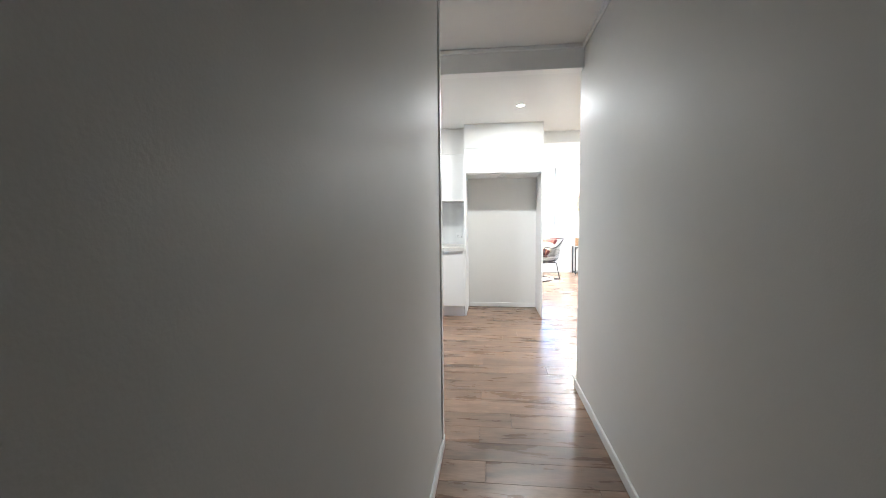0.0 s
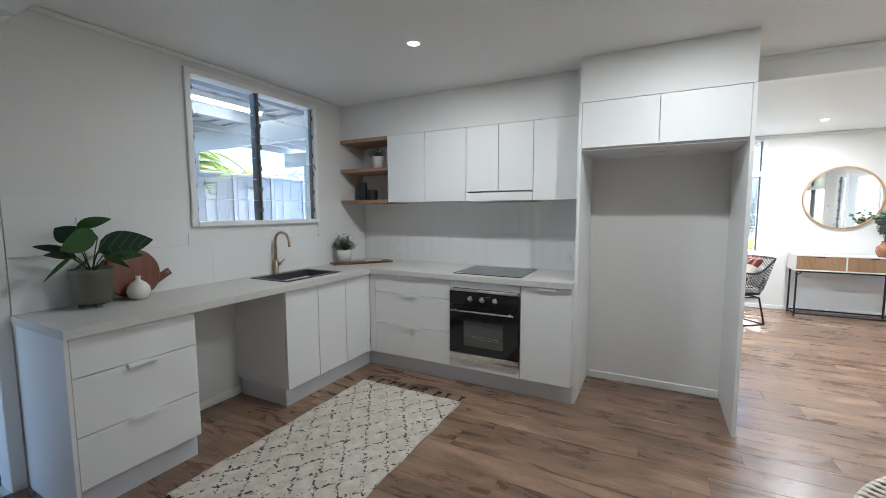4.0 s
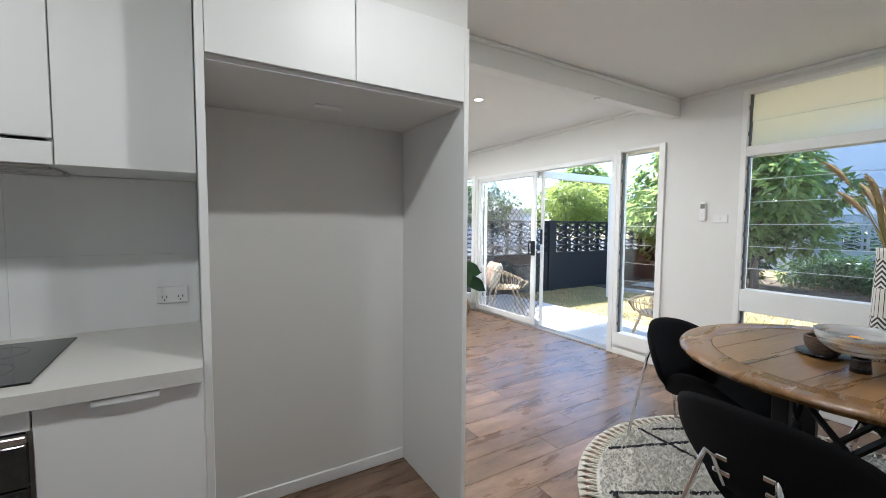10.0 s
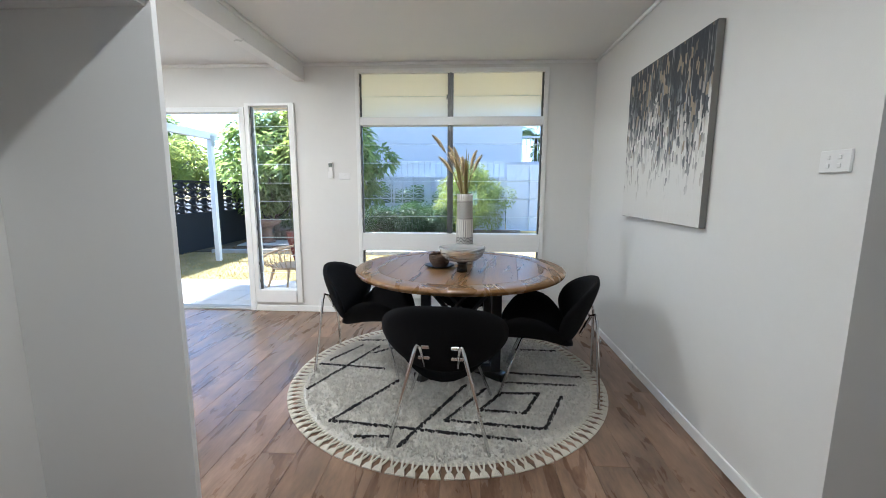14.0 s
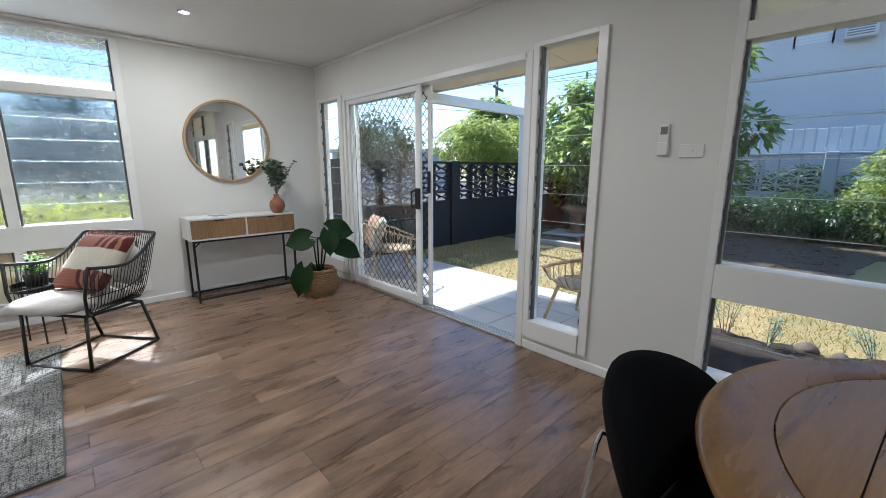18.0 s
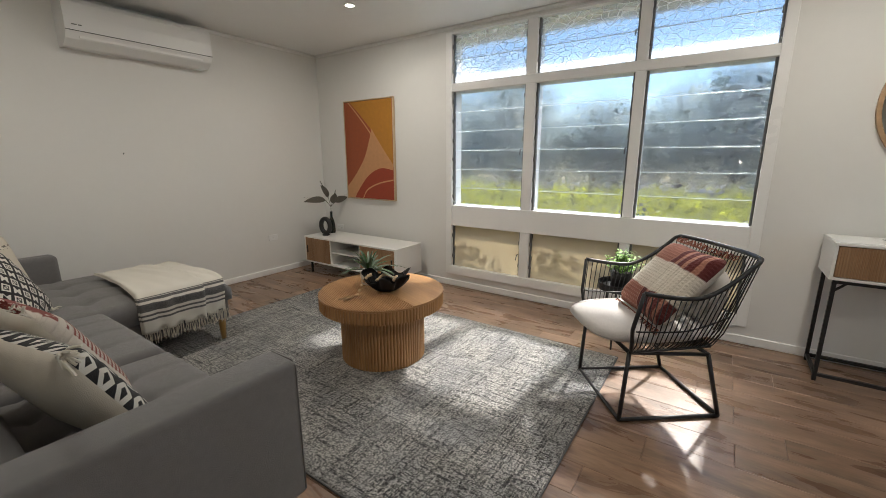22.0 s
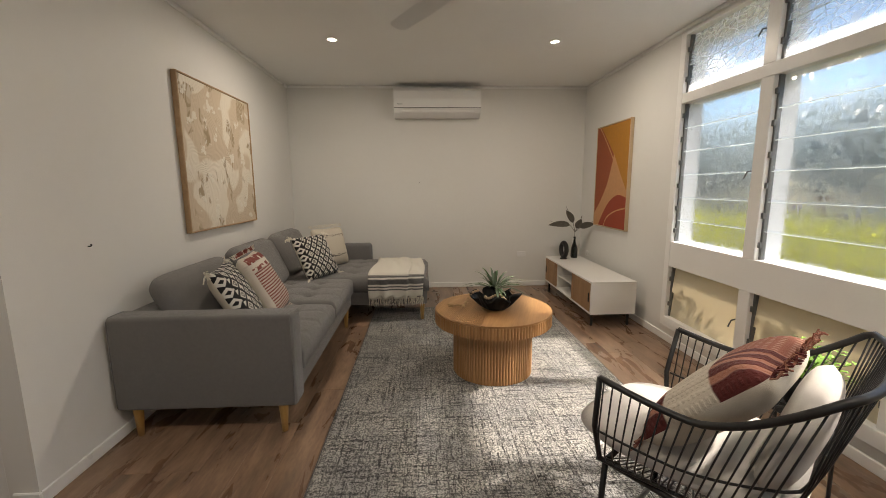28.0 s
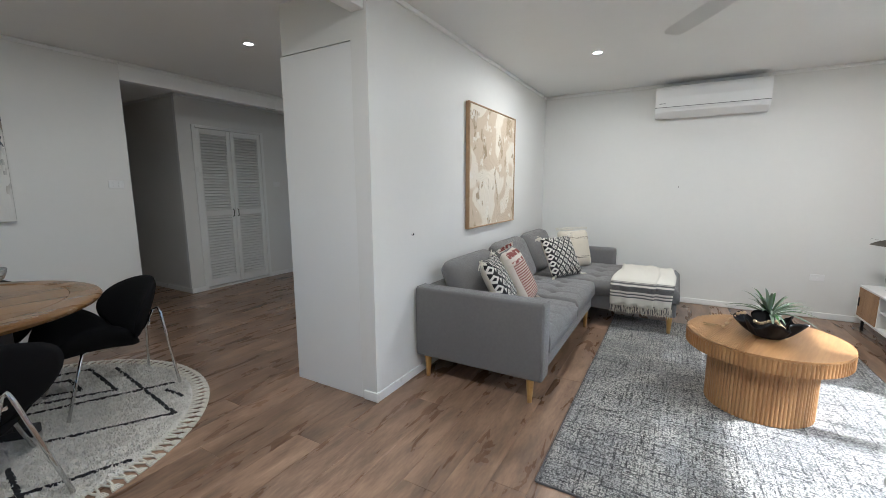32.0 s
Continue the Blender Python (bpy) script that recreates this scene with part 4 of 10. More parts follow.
# north run; local x along +x, local y towards the wall
c = cabinet("base_cabinet", "white three-drawer base cabinet beside the oven", (-2.04, FY, 0), 0, 0.778, 0.665, ZB, ZT)
for a, b in ((ZB, 0.43), (0.43, 0.72), (0.72, ZT)):
    front(c, "drawer_front", 0, 0.778, a, b, 0.385)
part("filler", boxm(-0.062, -GAP, 0.002, 0.018, ZB, ZT, 0.001), M_CAB, c)
part("kickboard", boxm(-0.115, 1.775, 0.05, 0.066, 0, ZB, 0.001), M_KICK, c)
c = cabinet("base_cabinet", "white cabinet housing the built-in oven", (-1.262, FY, 0), 0, 0.61, 0.665, ZB, ZT)
front(c, "top_strip", 0, 0.61, 0.828, ZT)
front(c, "bottom_strip", 0, 0.61, ZB, 0.224)
c = cabinet("base_cabinet", "white single-door base cabinet beside the fridge space", (-0.652, FY, 0), 0, 0.39, 0.665, ZB, ZT)
front(c, "cabinet_door", 0, 0.388, ZB, ZT, 0.20)


def oven():
    o = thing("oven", "black glass built-in electric oven with three steel knobs", "oven", (-1.255, FY - 0.018, 0.226), 0)
    W, H = 0.596, 0.598
    part("body", boxm(0.02, W - 0.02, 0.022, 0.55, 0.0, H, 0.003), M_BLACK, o)
    pnl = part("control_panel", boxm(0, W, 0.0, 0.022, H - 0.135, H - 0.022, 0.002), M_BLACKGLASS, o)
    part("top_strip", boxm(0, W, -0.001, 0.022, H - 0.02, H, 0.002), M_STEEL, o, "stainless steel strip")
    for x in (0.19, 0.295, 0.405):
        bm = bmesh.new()
        lathe(bm, [(0, 0.0), (0.022, 0.0), (0.021, 0.014), (0.017, 0.024), (0.0, 0.025)], 20)
        k = part("knob", smooth(bm), M_STEEL, pnl, "steel control knob")
        k.matrix_basis = pose(x, 0.0, H - 0.075, 90)
    bm = bmesh.new()
    for x in (0.33, 0.35):
        box(bm, x, x + 0.008, -0.0008, 0.0, H - 0.052, H - 0.048)
    part("marking", bm, M_PLASTIC, pnl, "small printed marks")
    dr = part("oven_door", boxm(0, W, 0.0, 0.022, 0.056, H - 0.139, 0.002), M_BLACKGLASS, o)
    part("oven_window", boxm(0.13, W - 0.125, -0.0015, 0.001, 0.125, 0.335, 0.001), M_OVENWIN, dr)
    bm = bmesh.new()
    for z in (0.205, 0.212):
        tube(bm, [(0.17, -0.002, z), (W - 0.16, -0.002, z)], 0.0016, 6)
    tube(bm, [(0.2, -0.002, 0.19), (W - 0.14, -0.002, 0.19)], 0.0012, 6)
    part("oven_rack", bm, M_STEEL, dr)
    bm = bmesh.new()
    tube(bm, [(0.02, -0.038, H - 0.175), (W - 0.03, -0.038, H - 0.175)], 0.008, 10)
    for x in (0.06, W - 0.07):
        tube(bm, [(x, 0.0, H - 0.175), (x, -0.038, H - 0.175)], 0.006, 8)
    part("handle", smooth(bm), M_STEEL, dr, "brushed steel bar handle")
    part("lower_trim", boxm(0, W, -0.001, 0.022, 0.0, 0.052, 0.002), M_STEEL, o, "brushed steel lower trim")


oven()

# fridge space
c = thing("fridge_surround", "white panelled fridge space with a two-door cupboard on top", "cabinet", (-0.262, 4.87, 0), 0, group="kitchen cabinets")
part("side_panel", boxm(0.0, 0.024, 0, 0.61, 0, 2.222, 0.0015), M_CAB, c)
part("side_panel", boxm(1.003, 1.027, 0, 0.61, 0, 2.222, 0.0015), M_CAB, c)
part("underside", boxm(0.024, 1.003, 0.018, 0.61, 1.888, 1.912, 0.001), M_CARCASS, c)
part("top_board", boxm(0.024, 1.003, 0.018, 0.61, 2.20, 2.222, 0.001), M_CARCASS, c)
for a, b in ((0.026, 0.512), (0.515, 1.001)):
    part("cabinet_door", boxm(a, b, -0.002, 0.016, 1.905, 2.22, 0.0016), M_CAB, c)
bm = bmesh.new()
box(bm, 0.44, 0.56, 0.3, 0.33, 1.872, 1.888, 0.003)
part("vent_strip", bm, M_PLASTIC, c)

# wall cupboards
UZ0, UZ1, UY = 1.553, 2.194, 5.107
xs = [-2.09, -1.668, -1.249, -0.647, -0.264]
for i, (a, b) in enumerate(zip(xs, xs[1:])):
    hood = i == 2
    c = cabinet("wall_cabinet", "white wall cupboard with a pull-out rangehood" if hood else "white single-door wall cupboard", (a, UY, 0), 0, b - a, Y_KN - UY - 0.004, UZ0, UZ1)
    if hood:
        front(c, "cabinet_door", 0, (b - a) / 2, 1.632, UZ1)
        front(c, "cabinet_door", (b - a) / 2, b - a, 1.632, UZ1)
        part("rangehood_front", boxm(GAP, b - a - GAP, -0.004, 0.016, UZ0 - 0.002, 1.622, 0.002), M_CAB, c)
        part("rangehood_tray", boxm(0.02, b - a - 0.02, 0.02, 0.30, UZ0 - 0.012, UZ0 - 0.002, 0.002), M_STEEL, c, "steel rangehood underside")
    else:
        front(c, "cabinet_door", 0, b - a, UZ0 - 0.003, UZ1)
c = thing("open_shelf", "open corner shelf unit with three oak boards", "shelf", (XW_K, 5.10, 0), 0)
w = -2.09 - XW_K
for z in (1.545, 1.862, 2.158):
    part("shelf_board", boxm(0.002, w, 0.0, Y_KN - 5.10 - 0.006, z, z + 0.034, 0.002), M_OAKSHELF, c, "oak board")
part("back_panel", boxm(0.002, w, Y_KN - 5.104, Y_KN - 5.10, 1.545, 2.19), M_CARCASS, c)

# benchtop with the sink hole
SX0, SX1, SY0, SY1 = -2.575, -2.19, 3.925, 4.49
bm = bmesh.new()
bx1 = FX + 0.03
for r in ((XW_K, bx1, 2.575, SY0), (XW_K, SX0, SY0, SY1), (SX1, bx1, SY0, SY1), (XW_K, bx1, SY1, Y_KN)):
    box(bm, r[0], r[1], r[2], r[3], 0.89, BENCH)
box(bm, bx1, -0.264, FY - 0.022, Y_KN, 0.89, BENCH)
bmesh.ops.remove_doubles(bm, verts=bm.verts[:], dist=1e-5)
tagged(part("benchtop", bm, M_BENCH), "pale stone-look L-shaped kitchen benchtop", "benchtop")


def sink():
    s = thing("sink", "black single-bowl drop-in kitchen sink", "sink", (SX0, SY0, BENCH), 0)
    W, L = SX1 - SX0, SY1 - SY0
    bm = bmesh.new()
    box(bm, -0.012, W + 0.012, -0.012, 0.03, 0, 0.006, 0.002)
    box(bm, -0.012, W + 0.012, L - 0.03, L + 0.012, 0, 0.006, 0.002)
    box(bm, -0.012, 0.05, 0.03, L - 0.03, 0, 0.006, 0.002)
    box(bm, W - 0.03, W + 0.012, 0.03, L - 0.03, 0, 0.006, 0.002)
    part("rim", bm, M_SINK, s)
    bm = bmesh.new()
    x0, x1, y0, y1 = 0.05, W - 0.03, 0.03, L - 0.03
    for r in ((x0 - 0.006, x0, y0, y1), (x1, x1 + 0.006, y0, y1), (x0, x1, y0 - 0.006, y0), (x0, x1, y1, y1 + 0.006)):
        box(bm, r[0], r[1], r[2], r[3], -0.2, 0.004)
    box(bm, x0, x1, y0, y1, -0.206, -0.2)
    part("bowl", bm, M_SINK, s)
    bm = bmesh.new()
    lathe(bm, [(0, 0.004), (0.03, 0.004), (0.045, 0.0), (0.045, -0.004), (0, -0.004)], 20, ((x0 + x1) / 2, (y0 + y1) / 2, -0.198))
    part("drain", bm, M_STEEL, s)


sink()


def tap():
    t = thing("tap", "brushed nickel gooseneck mixer tap behind the sink", "tap", (-2.628, 4.20, BENCH), 0)
    bm = bmesh.new()
    lathe(bm, [(0, 0), (0.026, 0), (0.026, 0.006), (0.021, 0.012), (0.021, 0.11), (0.013, 0.118), (0, 0.118)], 20)
    part("body", smooth(bm), M_BRASS, t)
    bm = bmesh.new()
    pts = [(0, 0, 0.11), (0, 0, 0.27)] + [(0.085 - 0.085 * math.cos(a), 0, 0.27 + 0.085 * math.sin(a)) for a in [math.pi * k / 10 for k in range(1, 11)]] + [(0.17, 0, 0.235)]
    tube(bm, pts, 0.0115, 12)
    part("spout", smooth(bm), M_BRASS, t)
    bm = bmesh.new()
    tube(bm, [(0.0, 0.02, 0.075), (0.0, 0.05, 0.08)], 0.014, 12)
    tube(bm, [(0.0, 0.048, 0.082), (0.01, 0.085, 0.115)], 0.005, 8)
    part("lever", smooth(bm), M_BRASS, t)


tap()
h = thing("cooktop", "black glass induction cooktop set in the bench", "cooktop", (-1.265, 4.872, BENCH), 0)
part("glass_plate", boxm(0, 0.60, 0, 0.51, 0.0, 0.006, 0.002), M_BLACKGLASS, h)
bm = bmesh.new()
for x, y, r in ((0.15, 0.14, 0.08), (0.43, 0.15, 0.095), (0.15, 0.37, 0.095), (0.43, 0.37, 0.075)):
    lathe(bm, [(r - 0.0012, 0.0062), (r, 0.0066), (r + 0.0012, 0.0062)], 36, (x, y, 0))
part("zone_ring", bm, M_ALU_DK, h)
part("maker_label", boxm(0.03, 0.085, 0.02, 0.034, 0.006, 0.0066), M_PLASTIC, h, "small white sticker")

# splashback tiles
tl = setting("splashback", boxm(-2.666, -0.264, Y_KN - 0.004, Y_KN - 0.001, BENCH, 1.552), M_PLASTIC, "grout bed of the tiled splashback", "splashback")


def tile(parent, u0, u1, z0, z1, side):
    g = 0.0003
    if side == "n":
        m = boxm(u0 + g, u1 - g, Y_KN - 0.012, Y_KN - 0.004, z0 + g, z1 - g, 0.0004)
    else:
        m = boxm(XW_K + 0.004, XW_K + 0.012, u0 + g, u1 - g, z0 + g, z1 - g, 0.0004)
    part("tile", m, M_TILE, parent)


for z0, z1 in ((BENCH, 1.242), (1.242, 1.551)):
    x = -2.666
    while x < -0.27:
        x2 = min(x + 0.6, -0.264)
        tile(tl, x, x2, z0, z1, "n")
        x = x2
tw = setting("splashback_west", boxm(XW_K + 0.001, XW_K + 0.004, 2.585, Y_KN - 0.014, BENCH, 1.23), M_PLASTIC, "grout bed of the tiled splashback under the window", "splashback")
y = Y_KN - 0.014
k = 0
while y > 2.6:
    y2 = max(y - 0.6, 2.585)
    tile(tw, y2, y, BENCH, 1.23, "w")
    y = y2
for a, b in ((2.585, 3.04), (3.04, 3.495)):
    part("tile", boxm(XW_K + 0.001, XW_K + 0.012, a + 0.0003, b - 0.0003, 1.2305, 1.545, 0.0004), M_TILE, tw)
part("tile", boxm(XW_K + 0.001, XW_K + 0.012, 4.75, 5.095, 1.2305, 1.543, 0.0004), M_TILE, tw)
part("tile", boxm(XW_K + 0.001, XW_K + 0.012, 3.50, 4.745, 1.2305, 1.318, 0.0004), M_TILE, tw)


def wall_plate(name, label, at, turn, w, h, kind, category):
    """A switch or socket plate; local y points into the wall."""
    o = thing(name, label, category, at, turn)
    part("plate", boxm(-w / 2, w / 2, -0.009, 0.0, -h / 2, h / 2, 0.003), M_PLASTIC, o)
    if kind == "socket":
        n = 2 if w > 0.1 else 1
        for k in range(n):
            u = (k - (n - 1) / 2) * w * 0.5
            part("rocker", boxm(u - 0.006, u + 0.006, -0.012, -0.009, 0.012, 0.028, 0.001), M_PLASTIC, o)
            bm = bmesh.new()
            for du, dz in ((-0.008, -0.008), (0.008, -0.008), (0, -0.022)):
                box(bm, u + du - 0.0015, u + du + 0.0015, -0.0096, -0.009, dz - 0.005, dz + 0.005)
            part("pin_slot", bm, M_BLACK, o)
    elif kind == "switch":
        n = 2 if w > 0.1 else 1
        for k in range(n):
            for dz in (-0.014, 0.014):
                u = (k - (n - 1) / 2) * w * 0.36
                part("rocker", boxm(u - 0.007, u + 0.007, -0.013, -0.009, dz - 0.008, dz + 0.008, 0.002), M_PLASTIC, o)
    else:
        bm = bmesh.new()
        lathe(bm, [(0, 0), (0.008, 0), (0.007, 0.006), (0, 0.006)], 12)
        p = part("stub", bm, M_PLASTIC, o)
        p.matrix_basis = pose(0, -0.009, 0, 90)
    return o


wall_plate("power_outlet", "white double power outlet on the splashback", (-0.365, Y_KN - 0.012, 1.065), 0, 0.115, 0.072, "socket", "power outlet")
wall_plate("power_outlet", "white single power outlet on the splashback", (-2.187, Y_KN - 0.012, 1.07), 0, 0.085, 0.07, "switch", "power outlet")
wall_plate("power_outlet", "white double power outlet above the pot plant", (XW_K + 0.012, 2.932, 1.40), 90, 0.115, 0.072, "socket", "power outlet")
wall_plate("light_switch", "white four-gang light switch on the dining wall", (0.868, YS_D, 1.415), 180, 0.12, 0.075, "switch", "light switch")
wall_plate("power_outlet", "white power outlet low on the dining wall", (XE, 2.92, 0.50), -90, 0.115, 0.07, "socket", "power outlet")
wall_plate("power_outlet", "white power outlet low on the living room wall", (XW_L, 8.525, 0.43), 90, 0.115, 0.07, "aerial", "power outlet")
wall_plate("power_outlet", "white power outlet behind the media unit", (-2.575, YN, 0.475), 0, 0.115, 0.07, "socket", "power outlet")
wall_plate("light_switch", "white light switch beside the linen cupboard", (-1.60, YS_K, 1.43), 180, 0.12, 0.072, "switch", "light switch")
wall_plate("switch_plate", "small white control plate on the dining wall", (XE, 5.11, 1.44), -90, 0.115, 0.07, "aerial", "wall plate")
for at, turn in (((0.341, Y_LS, 1.049), 180), ((XW_L, 7.201, 1.367), 90)):
    hk = thing("wall_hook", "tiny dark screw hook fixed in the plaster wall", "hook", at, turn, group="old picture hooks")
    bm = bmesh.new()
    tube(bm, [(0, 0.0, 0), (0, -0.012, 0), (0, -0.016, 0.004), (0, -0.016, 0.012)], 0.0035, 6)
    part("hook", smooth(bm), M_BLACK, hk)
r = thing("remote_control", "white air conditioner remote in a wall holder", "remote control", (XE, 5.25, 1.42), -90)
part("holder", boxm(-0.027, 0.027, -0.022, 0.0, 0.0, 0.07, 0.003), M_PLASTIC, r)
part("remote_body", boxm(-0.024, 0.024, -0.018, -0.004, 0.012, 0.165, 0.004), M_PLASTIC, r)
part("screen", boxm(-0.018, 0.018, -0.0195, -0.0175, 0.11, 0.15, 0.001), mat("grey_lcd", (0.2, 0.22, 0.2), 0.2), r, "small grey display")


# ---- leaves and pots ----
def leaf(bm, base, tip_dir, length, width, droop=0.3, fold=0.15, n=6, twist=0.0, notch=False):
    """One curved leaf blade, double faced by thickness of its own curve."""
    d = Vector(tip_dir).normalized()
    side = d.cross(Vector((0, 0, 1)))
    if side.length < 0.05:
        side = Vector((1, 0, 0))
    side = side.normalized()
    up = side.cross(d).normalized()
    side = (side * math.cos(twist) + up * math.sin(twist)).normalized()
    up = side.cross(d).normalized()
    base = Vector(base)
    rows = []
    for i in range(n + 1):
        t = i / n
        w = width * 0.5 * (math.sin(math.pi * min(1.0, t ** 0.75)) ** 0.8 if 0 < t < 1 else 0.02)
        c = base + d * (length * t) + Vector((0, 0, -droop * length * t * t))
        rows.append((bm.verts.new(c - side * w + up * fold * w), bm.verts.new(c), bm.verts.new(c + side * w + up * fold * w)))
    for a, b in zip(rows, rows[1:]):
        bm.faces.new((a[0], a[1], b[1], b[0]))
        bm.faces.new((a[1], a[2], b[2], b[1]))


def pot_profile(r0, r1, h, lip=0.006):
    return [(0, 0), (r0, 0), (r0 + (r1 - r0) * 0.5, h * 0.5), (r1, h), (r1 - lip, h), (r1 - lip - 0.004, h * 0.85), (0, h * 0.84)]


def make_vein_leaf():
    m, nt, b = nodes_of("striped_dark_leaf")
    vec, x, y, z = xyz_of(nt)
    band = mth(nt, "PINGPONG", mth(nt, "MULTIPLY", mth(nt, "ADD", y, mth(nt, "MULTIPLY", mth(nt, "ABSOLUTE", mth(nt, "SUBTRACT", z, 0.33)), -0.7)), 42.0), 1.0)
    f = mth(nt, "MULTIPLY", mth(nt, "SUBTRACT", 1.0, step_of(nt, band, 0.0, 0.35)), 0.75)
    nt.links.new(mix_col(nt, f, (0.008, 0.03, 0.018), (0.05, 0.11, 0.05)), b.inputs["Base Color"])
    b.inputs["Roughness"].default_value = 0.4
    return m


M_LEAF_VEIN = make_vein_leaf()


def house_plant():
    p = thing("pot_plant", "broad-leaved plant in an olive green pot on the bench", "pot plant", (-2.535, 2.878, BENCH), 0)
    bm = bmesh.new()
    lathe(bm, [(0, 0.02), (0.066, 0.02), (0.084, 0.03), (0.092, 0.055), (0.098, 0.19), (0.1, 0.212), (0.097, 0.216), (0.092, 0.2), (0, 0.19)], 36)
    part("pot", smooth(bm), M_POTGREEN, p)
    for k in range(3):
        a = k * 2.1
        part("foot", boxm(0.055 * math.cos(a) - 0.012, 0.055 * math.cos(a) + 0.012, 0.055 * math.sin(a) - 0.012, 0.055 * math.sin(a) + 0.012, 0, 0.022, 0.003), M_POTGREEN, p)
    bm = bmesh.new()
    lathe(bm, [(0, 0.2), (0.092, 0.197)], 20)
    part("soil", bm, M_SOIL, p)
    # foot of the blade, direction, length, width, twist and kind of every leaf
    specs = [((0.06, -0.075, 0.445), (0.05, 0.142, 0.07), 0.165, 0.075, 0.95, 1), ((0.04, -0.07, 0.375), (-0.02, -0.075, 0.085), 0.12, 0.125, 1.1, 0), ((0.10, 0.0, 0.395), (0.02, -0.16, -0.03), 0.175, 0.14, 1.25, 1),
             ((0.07, -0.13, 0.325), (0.03, -0.14, 0.06), 0.15, 0.05, 0.8, 0), ((0.08, -0.11, 0.29), (0.05, -0.14, -0.085), 0.17, 0.055, 0.9, 1), ((0.09, 0.0, 0.315), (0.04, 0.25, 0.085), 0.275, 0.165, 1.3, 2),
             ((0.07, 0.04, 0.27), (0.02, 0.19, 0.03), 0.19, 0.08, 0.9, 1), ((0.09, -0.05, 0.255), (0.06, -0.09, -0.01), 0.11, 0.06, 0.8, 0), ((0.09, 0.02, 0.29), (0.06, 0.12, -0.07), 0.13, 0.06, 0.7, 1),
             ((0.0, 0.03, 0.30), (-0.05, 0.1, 0.06), 0.14, 0.09, 0.9, 0), ((-0.02, -0.05, 0.28), (-0.04, -0.09, 0.03), 0.14, 0.1, 0.6, 0)]
    for base, d, L, w, tw, sort in specs:
        bm = bmesh.new()
        base = Vector(base)
        leaf(bm, base, d, L, w, 0.14, 0.12, 9, -tw if d[1] < 0 else tw)
        tube(bm, [(0, 0, 0.18), base * 0.5 + Vector((0, 0, 0.1)), base], 0.0032, 6)
        part("leaf", smooth(bm), (M_LEAF_DK, M_LEAF_MD, M_LEAF_VEIN)[sort], p)


house_plant()
c = thing("chopping_board", "round dark red timber chopping board leaning on the wall", "chopping board", (-2.62, 3.112, BENCH), 0)
bm = bmesh.new()
lathe(bm, [(0, -0.009), (0.148, -0.009), (0.153, -0.004), (0.153, 0.004), (0.148, 0.009), (0, 0.009)], 48)
ob = part("board", bm, M_BOARD, c)
ob.matrix_basis = pose(0.012, 0.0, 0.1525, 0, 80, 0)
bm = boxm(-0.024, 0.024, 0.0, 0.115, -0.0085, 0.0085, 0.006, 2)
ob = part("board_handle", bm, M_BOARD, c)
ob.matrix_basis = pose(0.02, 0.115, 0.088, 0, 80, 0) @ pose(0, 0, 0, 0, 0, 28)
bm = bmesh.new()
lathe(bm, [(0.003, 0), (0.007, 0), (0.007, 0.0008), (0.003, 0.0008)], 14, (0, 0.098, 0.0086))
part("hanging_hole", bm, M_PALEOAK_HOLE, ob, "pale hanging hole")
v = thing("bud_vase", "small round white ceramic bud vase on the bench", "vase", (-2.525, 3.099, BENCH), 0)
bm = bmesh.new()
lathe(bm, [(0, 0), (0.034, 0), (0.054, 0.018), (0.062, 0.048), (0.056, 0.078), (0.036, 0.103), (0.016, 0.116), (0.0125, 0.128), (0.0145, 0.142), (0.010, 0.142), (0.008, 0.128), (0, 0.12)], 32)
part("body", smooth(bm), M_CERAM, v)


def little_plant(name, label, at, pr, ph, spread, n, seed, lm, pm, leafw=0.018, fluted=False):
    p = thing(name, label, "pot plant", at, 0)
    bm = bmesh.new()
    lathe(bm, pot_profile(pr * 0.8, pr, ph, 0.005), 28)
    if fluted:
        for vtx in bm.verts:
            a = math.atan2(vtx.co.y, vtx.co.x)
            if vtx.co.xy.length > pr * 0.7:
                k = 1 + 0.025 * math.cos(14 * a)
                vtx.co.x *= k
                vtx.co.y *= k
    part("pot", smooth(bm), pm, p)
    bm = bmesh.new()
    lathe(bm, [(0, ph * 0.86), (pr * 0.9, ph * 0.85)], 14)
    part("soil", bm, M_SOIL, p)
    r = random.Random(seed)
    bm = bmesh.new()
    for k in range(n):
        a, e = r.uniform(0, 6.28), r.uniform(0.25, 1.45)
        l = r.uniform(0.4, 1.0) * spread
        tip = Vector((math.cos(a) * math.cos(e), math.sin(a) * math.cos(e), math.sin(e))) * l + Vector((0, 0, ph * 0.88))
        tube(bm, [(0, 0, ph * 0.85), tip * 0.55 + Vector((0, 0, ph * 0.5)), tip], 0.0014, 4, False)
        for q in range(5):
            a2 = r.uniform(0, 6.28)
            leaf(bm, tip * (0.75 + 0.06 * q) + Vector((0, 0, ph * 0.15)), (math.cos(a2), math.sin(a2), r.uniform(-0.2, 0.7)), leafw * r.uniform(1.4, 2.4), leafw * r.uniform(0.8, 1.2), 0.2, 0.2, 3)
    part("foliage", smooth(bm), lm, p)
    return p


